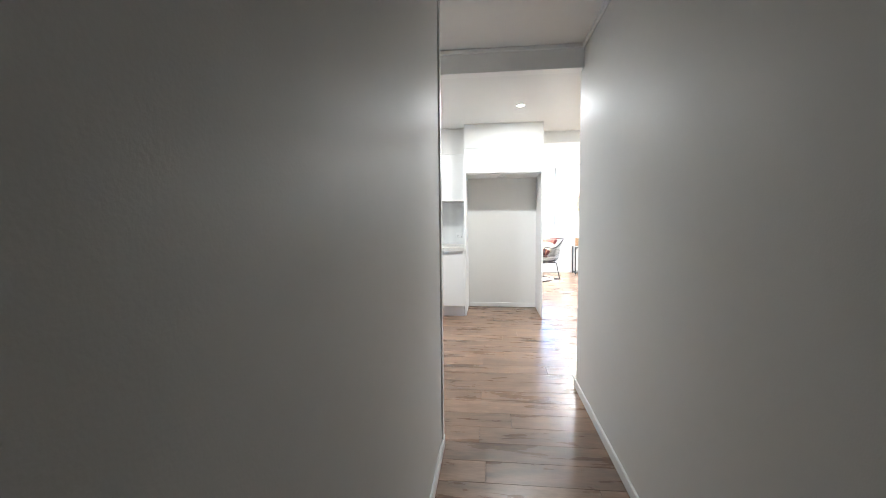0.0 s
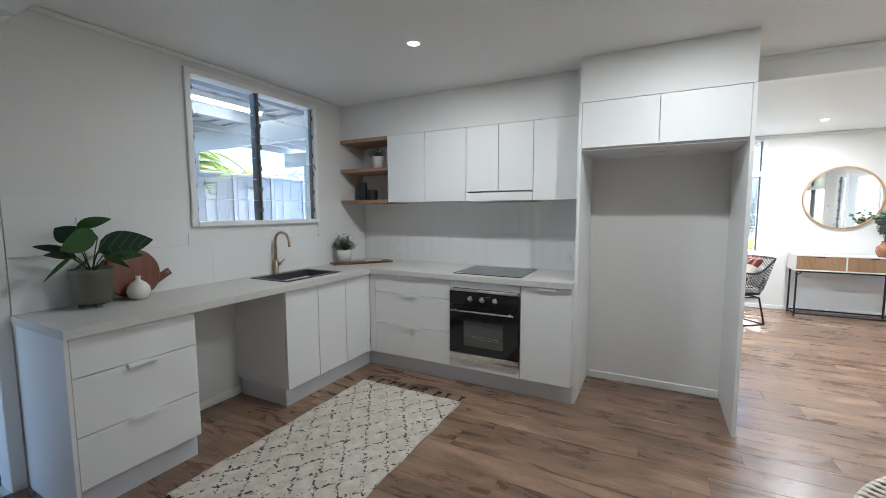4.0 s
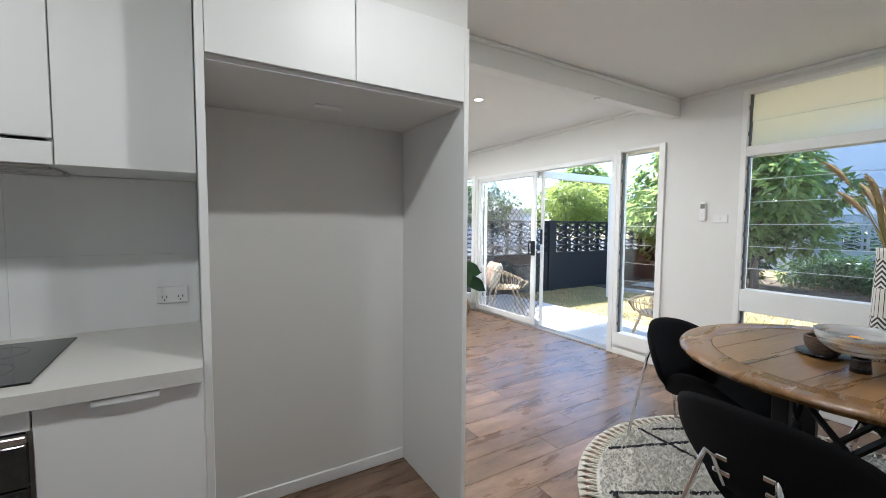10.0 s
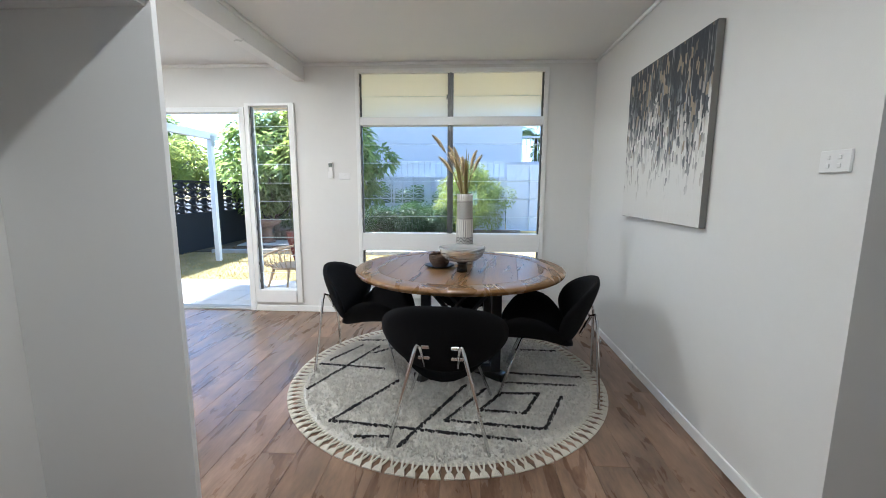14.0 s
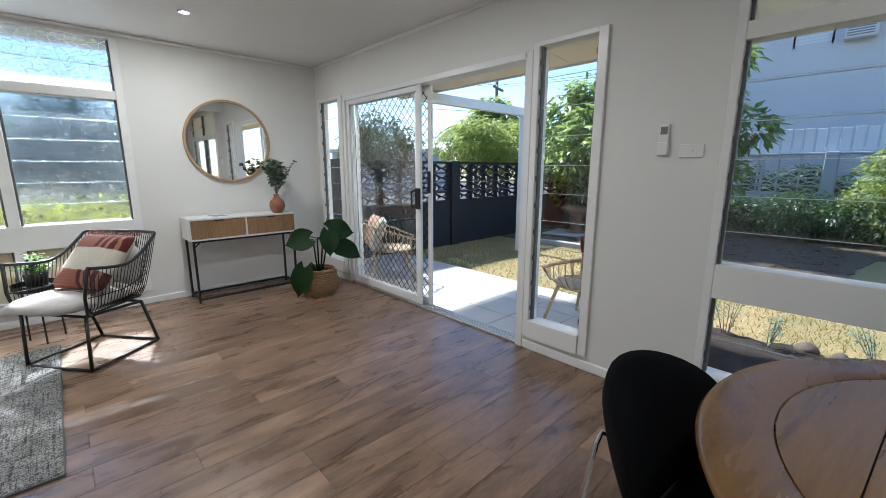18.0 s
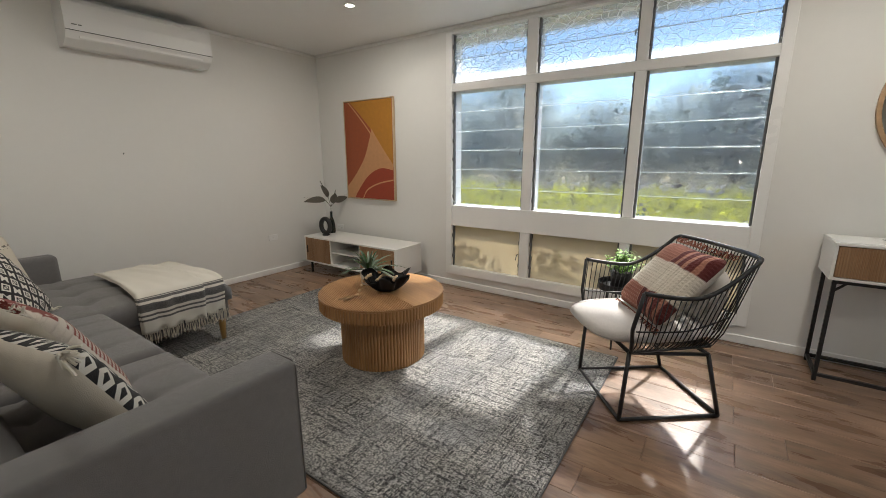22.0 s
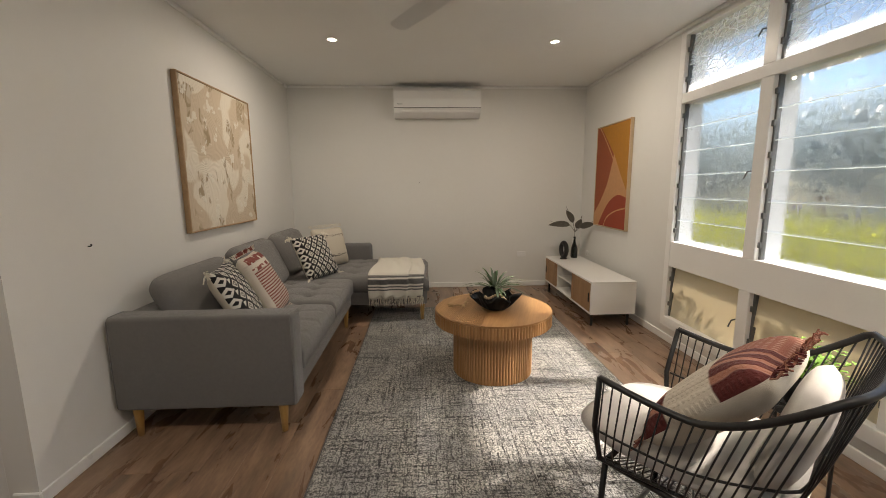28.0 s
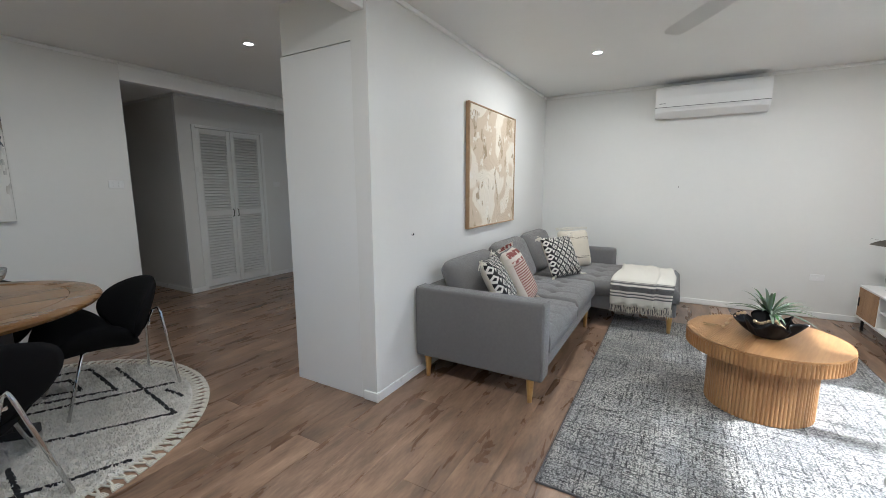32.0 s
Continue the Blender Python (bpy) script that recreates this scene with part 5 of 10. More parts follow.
little_plant("pot_plant", "small bushy plant in a ribbed white pot", (-2.545, 4.975, BENCH + 0.016), 0.078, 0.125, 0.17, 75, 5, M_LEAF_JADE, M_CERAM, fluted=True)
little_plant("pot_plant", "small green plant in a white pot on the shelf", (-2.30, 5.24, 1.896), 0.06, 0.125, 0.1, 36, 8, M_LEAF_MD, M_CERAM, 0.015)
t = thing("serving_tray", "long dark timber serving tray with a cloth", "tray", (-2.415, 5.09, BENCH), 56)
bm = boxm(-0.31, 0.31, -0.085, 0.085, 0.0, 0.016, 0.006, 2)
part("tray_board", bm, M_BOARD, t)
bm = bmesh.new()
for k in range(9):
    tube(bm, [(0.02 + 0.02 * k, -0.05, 0.022), (0.06 + 0.02 * k, 0.0, 0.03), (0.05 + 0.022 * k, 0.06, 0.022)], 0.008, 6)
part("folded_cloth", smooth(bm), M_COTTON, t, "loosely folded cream cloth")
for at, rr, hh in (((-2.50, 5.24, 1.579), 0.045, 0.178), ((-2.375, 5.24, 1.579), 0.052, 0.095)):
    v = thing("canister", "dark navy stoneware canister on the oak shelf", "canister", at, 0, group="shelf canisters")
    bm = bmesh.new()
    lathe(bm, [(0, 0), (rr, 0), (rr, hh), (rr - 0.004, hh + 0.002), (0, hh + 0.002)], 28)
    part("body", bm, M_NAVY, v)
    bm = bmesh.new()
    lathe(bm, [(0, hh + 0.002), (rr * 0.9, hh + 0.002), (rr * 0.88, hh + 0.012), (0, hh + 0.013)], 28)
    part("lid", bm, M_NAVY, v)

# kitchen rug
r = thing("kitchen_rug", "cream flatweave rug with black speckled lattice and dark tassels", "rug", (-1.48, 3.69, 0), 0)
bm = bmesh.new()
rr = random.Random(4)
nx, ny = 46, 80
vs = [[bm.verts.new((-0.465 + 0.93 * i / nx + 0.005 * math.sin(j * 0.35) * (i in (0, nx)), -0.81 + 1.62 * j / ny + 0.006 * math.sin(i * 0.5) * (j in (0, ny)), 0.009 + 0.002 * noise.noise((i * 0.4, j * 0.4, 0)) + rr.uniform(0, 0.0012))) for j in range(ny + 1)] for i in range(nx + 1)]
for i in range(nx):
    for j in range(ny):
        bm.faces.new((vs[i][j], vs[i + 1][j], vs[i + 1][j + 1], vs[i][j + 1]))
ed = [e for e in bm.edges if e.is_boundary]
ex = bmesh.ops.extrude_edge_only(bm, edges=ed)
for vtx in [g for g in ex["geom"] if isinstance(g, bmesh.types.BMVert)]:
    vtx.co.z = 0.0
part("rug_body", smooth(bm), M_KRUG, r)
for end in (-1, 1):
    for k in range(9):
        x = -0.44 + 0.11 * k
        bm = bmesh.new()
        lean = rr.uniform(-0.02, 0.02)
        for q in range(6):
            a = rr.uniform(-0.8, 0.8)
            tube(bm, [(x + rr.uniform(-0.006, 0.006), end * 0.805, 0.006), (x + lean * 0.5 + 0.004 * math.sin(a), end * 0.845, 0.008), (x + lean + 0.004 * math.sin(a), end * 0.875, 0.008), (x + lean + 0.03 * math.sin(a), end * (0.892 + rr.uniform(0, 0.014)), 0.004)], 0.004, 5)
        part("tassel", bm, M_SHAGBLK, r, "dark braided tassel")

# ---- soft shapes ----
def pad(bm, outline, surface, thick, nr=8, nt=40, power=0.5):
    """A stuffed shape: outline(a) gives a point (p, q), surface(p, q) a place and a normal; thick at the middle, thin at the rim."""
    for side in (1, -1):
        rings = []
        for i in range(nr + 1):
            k = i / nr
            ring = []
            for j in range(1 if i == 0 else nt):
                p, q = outline(2 * math.pi * j / nt)
                c, n = surface(p * k, q * k)
                h = thick * max(0.0, 1 - k ** 3) ** power
                ring.append(bm.verts.new(c + n * (side * h)))
            rings.append(ring)
        for a, b in zip(rings, rings[1:]):
            for j in range(nt):
                m = (j + 1) % nt
                if len(a) == 1:
                    bm.faces.new((a[0], b[j], b[m]))
                else:
                    bm.faces.new((a[j], a[m], b[m], b[j]))
    bmesh.ops.remove_doubles(bm, verts=bm.verts[:], dist=1e-4)
    return smooth(bm)


def superell(a, rx, ry, e):
    c, s = math.cos(a), math.sin(a)
    return rx * math.copysign(abs(c) ** (2 / e), c), ry * math.copysign(abs(s) ** (2 / e), s)


# ---- dining ----
def dining_chair():
    """Faces local +x."""
    c = thing("dining_chair", "black upholstered dining chair with curved shell and chrome legs", "chair", (0, 0, 0), 0, group="chairs round the dining table")
    bm = bmesh.new()

    def back_outline(a):
        p, q = superell(a, 0.33, 0.205, 2.1)
        return p * (1.04 + 0.2 * q - 3.0 * min(q, 0.0) ** 2), q

    def back_surface(p, q):
        x = -0.225 - 0.40 * q + 1.25 * p * p
        return Vector((x, p, 0.543 + q)), Vector((0.9, -2.0 * p, 0.35)).normalized()
    pad(bm, back_outline, back_surface, 0.03)
    part("backrest", bm, M_BLACKFAB, c)
    bm = bmesh.new()

    def seat_outline(a):
        p, q = superell(a, 0.26, 0.335, 2.3)
        return p, q * (1.0 + 0.3 * p)

    def seat_surface(p, q):
        z = 0.358 + 1.75 * q * q - 0.9 * p * p * (0.4 if p > 0 else 1.0)
        return Vector((p + 0.09, q, z)), Vector((0.1 * p, -3.2 * q, 1)).normalized()
    pad(bm, seat_outline, seat_surface, 0.033)
    part("seat", bm, M_BLACKFAB, c)
    for s in (1, -1):
        bm = bmesh.new()
        tube(bm, [(-0.205, 0.085 * s, 0.40), (-0.262, 0.10 * s, 0.525), (-0.285, 0.115 * s, 0.54), (-0.296, 0.125 * s, 0.50), (-0.32, 0.255 * s, 0.006)], 0.0095, 10)
        lg = part("leg", smooth(bm), M_CHROME, c, "chrome tube leg")
        for zz, xx in ((0.52, -0.255), (0.455, -0.232)):
            part("bracket", boxm(xx - 0.004, xx + 0.006, 0.085 * s - 0.03, 0.085 * s + 0.03, zz - 0.009, zz + 0.009, 0.003), M_CHROME, lg)
        bm = bmesh.new()
        tube(bm, [(-0.08, 0.09 * s, 0.335), (0.10, 0.12 * s, 0.362), (0.15, 0.14 * s, 0.35), (0.28, 0.255 * s, 0.006)], 0.0095, 10)
        part("leg", smooth(bm), M_CHROME, c, "chrome tube leg")
    return c


RUG_C = (2.162, 3.987)
ch = dining_chair()
ch.matrix_basis = pose(1.575, 3.969, 0.02, 0, 0, -4)
for x, y, a in ((2.322, 4.592, -93), (2.028, 3.322, 78), (2.93, 3.87, 182)):
    copy_thing(ch, pose(x, y, 0.02, 0, 0, a))


def dining_table():
    t = thing("dining_table", "round oak dining table with plank top and black lattice base", "table", (2.312, 3.908, 0.018), 4)
    top = 0.748
    bm = bmesh.new()
    lathe(bm, [(0.595, top - 0.03), (0.595, top - 0.002), (0.598, top), (0.72, top), (0.735, top - 0.004), (0.743, top - 0.014), (0.739, top - 0.023), (0.727, top - 0.027), (0.73, top - 0.033), (0.715, top - 0.04), (0.6, top - 0.042), (0.595, top - 0.03)], 96)
    part("rim", smooth(bm), M_TABLERIM, t, "rounded oak rim")
    R = 0.592
    edges = [-R, -0.41, -0.2, 0.01, 0.215, 0.42, R]
    for a, b in zip(edges, edges[1:]):
        bm = bmesh.new()
        a2, b2 = a + 0.0018, b - 0.0018
        pts = []
        n = 14
        for i in range(n + 1):
            y = a2 + (b2 - a2) * i / n
            pts.append((math.sqrt(max(0, R * R - y * y)), y))
        poly = pts + [(-x, y) for x, y in reversed(pts)]
        poly = [p for i, p in enumerate(poly) if (Vector(p) - Vector(poly[i - 1])).length > 1e-4]
        up = [bm.verts.new((x, y, top - 0.0005)) for x, y in poly]
        dn = [bm.verts.new((x, y, top - 0.03)) for x, y in poly]
        bm.faces.new(up)
        bm.faces.new(list(reversed(dn)))
        for i in range(len(up)):
            j = (i + 1) % len(up)
            bm.faces.new((up[i], dn[i], dn[j], up[j]))
        part("plank", bm, M_TABLE, t).matrix_basis = pose(0, 0, 0, 0, 0, -10)
    part("apron", lathe(bmesh.new(), [(0.0, top - 0.032), (0.56, top - 0.032), (0.56, top - 0.05), (0, top - 0.05)], 48), M_BLACK, t)
    q = 0.24
    for sx in (1, -1):
        for sy in (1, -1):
            part("leg", boxm(sx * q - 0.032, sx * q + 0.032, sy * q - 0.032, sy * q + 0.032, 0.05, top - 0.05, 0.004), M_BLACK, t, "black square post")
    for k in range(4):
        for s in (1, -1):
            bm = bmesh.new()
            a, b = Vector((q, -q * s, 0.10)), Vector((q, q * s, top - 0.08))
            tube(bm, [a, b], 0.015, 4)
            o = part("brace", bm, M_BLACK, t)
            o.matrix_basis = pose(0.008 * s, 0, 0, 0, 0, 90 * k)
    for k in range(2):
        o = part("foot_rail", boxm(-0.42, 0.42, -0.04, 0.04, 0.0 + 0.001 * k, 0.055 + 0.001 * k, 0.006), M_BLACK, t)
        o.matrix_basis = pose(0, 0, 0, 0, 0, 45 + 90 * k)
    for k in range(4):
        o = part("foot_bar", boxm(q - 0.028, q + 0.028, -q + 0.03, q - 0.03, 0.055, 0.095, 0.004), M_BLACK, t)
        o.matrix_basis = pose(0, 0, 0, 0, 0, 90 * k)


dining_table()


def round_rug():
    r = thing("round_rug", "round ivory shag rug with black diamond lines and knotted fringe", "rug", (*RUG_C, 0), 0)
    R = 0.98
    rr = random.Random(12)
    bm = bmesh.new()
    nr, nt = 62, 190
    prev = [bm.verts.new((0, 0, 0.018))]
    for i in range(1, nr + 1):
        k = R * i / nr
        ring = []
        for j in range(nt):
            a = 2 * math.pi * j / nt
            edge = 1.0 if i < nr else 0.3
            ring.append(bm.verts.new((k * math.cos(a), k * math.sin(a), edge * (0.013 + 0.006 * noise.noise((k * math.cos(a) * 34, k * math.sin(a) * 34, 1.0)) + rr.uniform(0, 0.006)))))
        for j in range(nt):
            m = (j + 1) % nt
            if i == 1:
                bm.faces.new((prev[0], ring[j], ring[m]))
            else:
                bm.faces.new((prev[j], ring[j], ring[m], prev[m]))
        prev = ring
    low = [bm.verts.new((v.co.x * 1.002, v.co.y * 1.002, 0.0)) for v in prev]
    for j in range(nt):
        bm.faces.new((prev[j], low[j], low[(j + 1) % nt], prev[(j + 1) % nt]))
    part("rug_body", smooth(bm), M_SHAG, r)
    lines = [(-0.31, 0.9, 0.44, 0.58), (0.07, 0.95, 0.02, 0.46), (0.14, 0.9, 0.45, 0.73), (-0.66, 0.63, -0.16, 0.33), (-0.66, 0.63, -0.78, -0.42), (-0.87, 0.21, -0.20, -0.13),
             (-0.62, -0.02, -0.24, -0.26), (-0.62, -0.02, -0.67, -0.57), (-0.67, -0.57, -0.31, -0.74), (-0.50, -0.22, -0.29, -0.36), (-0.29, -0.36, -0.28, -0.60), (-0.28, -0.60, -0.52, -0.48),
             (-0.52, -0.48, -0.50, -0.22), (0.01, -0.40, -0.03, -0.93), (-0.14, -0.41, -0.16, -0.87), (0.44, -0.53, 0.43, -0.85), (-0.80, 0.46, -0.79, 0.28), (0.56, 0.78, 0.58, 0.45),
             (0.3, 0.6, 0.62, 0.2), (0.62, 0.2, 0.85, 0.45), (0.5, -0.2, 0.85, -0.3), (0.5, -0.2, 0.55, 0.1)]
    for x0, y0, x1, y1 in lines:
        bm = bmesh.new()
        d = Vector((x1 - x0, y1 - y0))
        n = max(3, int(d.length / 0.011))
        for i in range(n + 1):
            c = Vector((x0, y0)) + d * (i / n)
            for q in range(2):
                s = rr.uniform(0.007, 0.0115)
                px, py = c.x + rr.uniform(-0.007, 0.007), c.y + rr.uniform(-0.007, 0.007)
                lathe(bm, [(0, 0.0), (s, 0.002), (s * 0.8, 0.010), (0, 0.013)], 5, (px, py, 0.013))
        part("pattern_line", bm, M_SHAGBLK, r, "black tufted line")
    # pile: ivory tufts between the lines
    nrng = np.random.default_rng(3)
    n = 17000
    rad, ang = R * 0.985 * np.sqrt(nrng.random(n)), 2 * np.pi * nrng.random(n)
    px, py = rad * np.cos(ang), rad * np.sin(ang)
    near = np.full(n, 9.0)
    for x0, y0, x1, y1 in lines:
        dx, dy = x1 - x0, y1 - y0
        f = np.clip(((px - x0) * dx + (py - y0) * dy) / (dx * dx + dy * dy), 0, 1)
        near = np.minimum(near, np.hypot(px - x0 - f * dx, py - y0 - f * dy))
    keep = near > 0.011
    px, py = px[keep], py[keep]
    n = len(px)
    w, h, a0 = 0.006 + 0.006 * nrng.random(n), 0.009 + 0.015 * nrng.random(n), 6.28 * nrng.random(n)
    v = np.zeros((n, 4, 3))
    for k in range(3):
        v[:, k, 0], v[:, k, 1], v[:, k, 2] = px + w * np.cos(a0 + 2.094 * k), py + w * np.sin(a0 + 2.094 * k), 0.012
    v[:, 3, 0], v[:, 3, 1], v[:, 3, 2] = px + nrng.normal(0, 0.008, n), py + nrng.normal(0, 0.008, n), 0.013 + h
    i0 = np.arange(n)[:, None] * 4
    f = np.concatenate([i0 + np.array([0, 1, 3]), i0 + np.array([1, 2, 3]), i0 + np.array([2, 0, 3])])
    me = bpy.data.meshes.new("shag_surface")
    me.from_pydata(v.reshape(-1, 3).tolist(), [], f.tolist())
    me.materials.append(M_SHAG)
    o = part("shag_surface", me, M_SHAG, r, "short ivory wool tufts")
    o["kind"] = "stuff"
    bm = bmesh.new()
    tassel = bmesh.new()
    tube(tassel, [(0, 0.014, 0.006), (0.035, 0.010, 0.007), (0.06, 0.002, 0.006)], 0.006, 6)
    tube(tassel, [(0, -0.014, 0.006), (0.035, -0.010, 0.007), (0.06, -0.002, 0.006)], 0.006, 6)
    for q in range(5):
        tube(tassel, [(0.058, 0.0, 0.007), (0.075, (q - 2) * 0.006, 0.008), (0.1, (q - 2) * 0.010, 0.003)], 0.006, 5)
    me = mesh_of("tassel", tassel, M_COTTON)
    for k in range(118):
        a = 360 * k / 118
        part("tassel", me, M_COTTON, r).matrix_basis = pose(0.975 * math.cos(radians(a)), 0.975 * math.sin(radians(a)), 0, 0, 0, a + rr.uniform(-4, 4))


round_rug()


def make_vase_mat():
    m, nt, b = nodes_of("black_white_chevron_glaze")
    vec, x, y, z = xyz_of(nt)
    ang = mth(nt, "ARCTAN2", y, x)
    bars = mth(nt, "PINGPONG", mth(nt, "MULTIPLY", ang, 2.2), 1.0)
    zig = mth(nt, "ADD", mth(nt, "MULTIPLY", z, 85.0), mth(nt, "MULTIPLY", mth(nt, "PINGPONG", mth(nt, "MULTIPLY", ang, 2.2), 1.0), 2.6))
    chev = step_of(nt, mth(nt, "PINGPONG", zig, 1.0), 0.45, 0.55)
    band = step_of(nt, mth(nt, "PINGPONG", mth(nt, "MULTIPLY", z, 7.5), 1.0), 0.48, 0.50)
    strip = step_of(nt, mth(nt, "PINGPONG", mth(nt, "MULTIPLY", ang, 7.0), 1.0), 0.80, 0.86)
    f = mth(nt, "ADD", mth(nt, "MULTIPLY", chev, band), mth(nt, "MULTIPLY", strip, mth(nt, "SUBTRACT", 1.0, band)))
    nt.links.new(mix_col(nt, f, (0.66, 0.64, 0.6), (0.03, 0.03, 0.033)), b.inputs["Base Color"])
    b.inputs["Roughness"].default_value = 0.5
    return m


def swirl_glass():
    """Milky glass with smoky bands that run round the bowl."""
    m, nt, b = nodes_of("swirled_smoke_glass")
    vec, x, y, z = xyz_of(nt, "Object", (3, 3, 26))
    f = step_of(nt, noise_of(nt, vec, 1.6, 4, 0.8), 0.42, 0.62)
    nt.links.new(mix_col(nt, f, (0.92, 0.94, 0.95), (0.5, 0.53, 0.56)), b.inputs["Base Color"])
    b.inputs["Roughness"].default_value = 0.08
    b.inputs["Transmission Weight"].default_value = 0.7
    b.inputs["IOR"].default_value = 1.2
    return m


M_GRASS_DRY = leaf_mat("dried_grass", (0.32, 0.23, 0.11), (0.62, 0.5, 0.31), 0.85, 20)
M_GRASS_STRAP = leaf_mat("faded_green_strap", (0.12, 0.12, 0.04), (0.3, 0.24, 0.1), 0.8, 20)
v = thing("tall_vase", "tall black and white patterned vase with dried grasses on the table", "vase", (2.415, 3.875, 0.766), 0)
bm = bmesh.new()
lathe(bm, [(0, 0), (0.064, 0), (0.066, 0.01), (0.061, 0.26), (0.056, 0.49), (0.058, 0.515), (0.053, 0.515), (0.05, 0.48), (0, 0.47)], 40)
part("body", smooth(bm), make_vase_mat(), v)
r = random.Random(9)
for k in range(19):
    bm = bmesh.new()
    a = r.uniform(0, 6.28) if k > 3 else 1.7 + 0.2 * k
    e = r.uniform(0.04, 0.24) if k > 2 else 0.33
    L = r.uniform(0.16, 0.31)
    p0 = Vector((0.02 * math.cos(a), 0.02 * math.sin(a), 0.48))
    pts = [p0 + Vector((math.cos(a) * e * L * s * (0.5 + 0.9 * s), math.sin(a) * e * L * s * (0.5 + 0.9 * s), L * s)) * 1.25 for s in (0, 0.35, 0.7, 1.0)]
    tube(bm, pts, 0.0018, 5)
    d = (pts[-1] - pts[-2]).normalized()
    if k % 3 == 0:
        leaf(bm, pts[0], pts[2] - pts[0], L * 1.2, 0.03, 0.0, 0.3, 6, r.uniform(-1, 1))
    else:
        hd = [pts[-1] - d * 0.05, pts[-1] - d * 0.02, pts[-1] + d * 0.03, pts[-1] + d * 0.07 + Vector((math.cos(a) * 0.008, math.sin(a) * 0.008, -0.004)), pts[-1] + d * 0.1 + Vector((math.cos(a) * 0.02, math.sin(a) * 0.02, -0.01))]
        tube(bm, hd, 0.01, 7, True, [0.003, 0.008, 0.0095, 0.008, 0.002])
        for q in range(240):
            c = hd[0].lerp(hd[-1], r.uniform(0.08, 0.98))
            o3 = (Vector((r.uniform(-1, 1), r.uniform(-1, 1), r.uniform(-1, 1))).normalized() + d * 0.45).normalized()
            tube(bm, [c, c + o3 * r.uniform(0.008, 0.016)], 0.001, 3, False, [0.0015, 0.0006])
    part("grass_stem", smooth(bm), M_GRASS_STRAP if k % 3 == 0 else M_GRASS_DRY, v)

M_SMOKE = swirl_glass()
b = thing("fruit_bowl", "smoky glass bowl on a black foot", "bowl", (2.10, 3.888, 0.766), 0)
bm = bmesh.new()
lathe(bm, [(0, 0), (0.036, 0), (0.034, 0.02), (0.03, 0.05), (0.034, 0.066), (0, 0.07)], 28)
part("foot", smooth(bm), M_BLACKGLASS, b, "black glass foot")
bm = bmesh.new()
lathe(bm, [(0, 0.068), (0.05, 0.07), (0.1, 0.083), (0.137, 0.112), (0.152, 0.145), (0.155, 0.168), (0.150, 0.169), (0.146, 0.146), (0.131, 0.117), (0.097, 0.09), (0.05, 0.077), (0, 0.075)], 48)
part("glass_dish", smooth(bm), M_SMOKE, b)
M_LEMON = mat("lemon_skin", (0.66, 0.29, 0.014), 0.4, var=0.08, scale=30, bump=0.3, bump_scale=200)
for x, y in ((0.04, 0.03), (-0.035, 0.05), (0.0, -0.045)):
    bm = bmesh.new()
    lathe(bm, [(0, -0.042), (0.012, -0.038), (0.027, -0.02), (0.03, 0.0), (0.027, 0.02), (0.012, 0.037), (0, 0.044)], 16)
    o = part("lemon", smooth(bm), M_LEMON)
    o.matrix_basis = pose(2.10 + x, 3.888 + y, 0.765 + 0.112, 90, 0, 40 * x * 100)
    tagged(o, "yellow lemon lying in the glass bowl", "lemon", "lemons in the bowl")
p = thing("side_plate", "dark grey stoneware plate on the dining table", "plate", (2.265, 4.05, 0.766), 0)
bm = bmesh.new()
lathe(bm, [(0, 0), (0.06, 0), (0.105, 0.012), (0.107, 0.015), (0.06, 0.006), (0, 0.005)], 36)
part("dish", smooth(bm), M_NAVY, p)
b = thing("woven_bowl", "small woven brown bowl filled with dried pods", "bowl", (2.265, 4.05, 0.772), 0)
bm = bmesh.new()
for k in range(8):
    rad = 0.045 + 0.026 * math.sin(min(1.0, k / 5) * 1.5)
    pts = [(rad * math.cos(a), rad * math.sin(a), 0.005 + 0.0105 * k) for a in [2 * math.pi * i / 24 for i in range(25)]]
    tube(bm, pts, 0.0068, 6, False)
lathe(bm, [(0, 0.004), (0.045, 0.004)], 16)
part("weave", smooth(bm), mat("brown_coil_weave", (0.1, 0.065, 0.045), 0.8, var=0.3, scale=60, bump=0.5), b)
for k in range(5):
    bm = bmesh.new()
    leaf(bm, (0.014 * k - 0.034, 0.012 * (k % 2), 0.074), (math.cos(k * 1.3), math.sin(k * 1.3), 0.8), 0.062, 0.036, 0.2, 0.8, 4)
    part("seed_pod", smooth(bm), mat("dried_pod", (0.11, 0.055, 0.03), 0.7, var=0.3) if k == 0 else bpy.data.materials["dried_pod"], b)


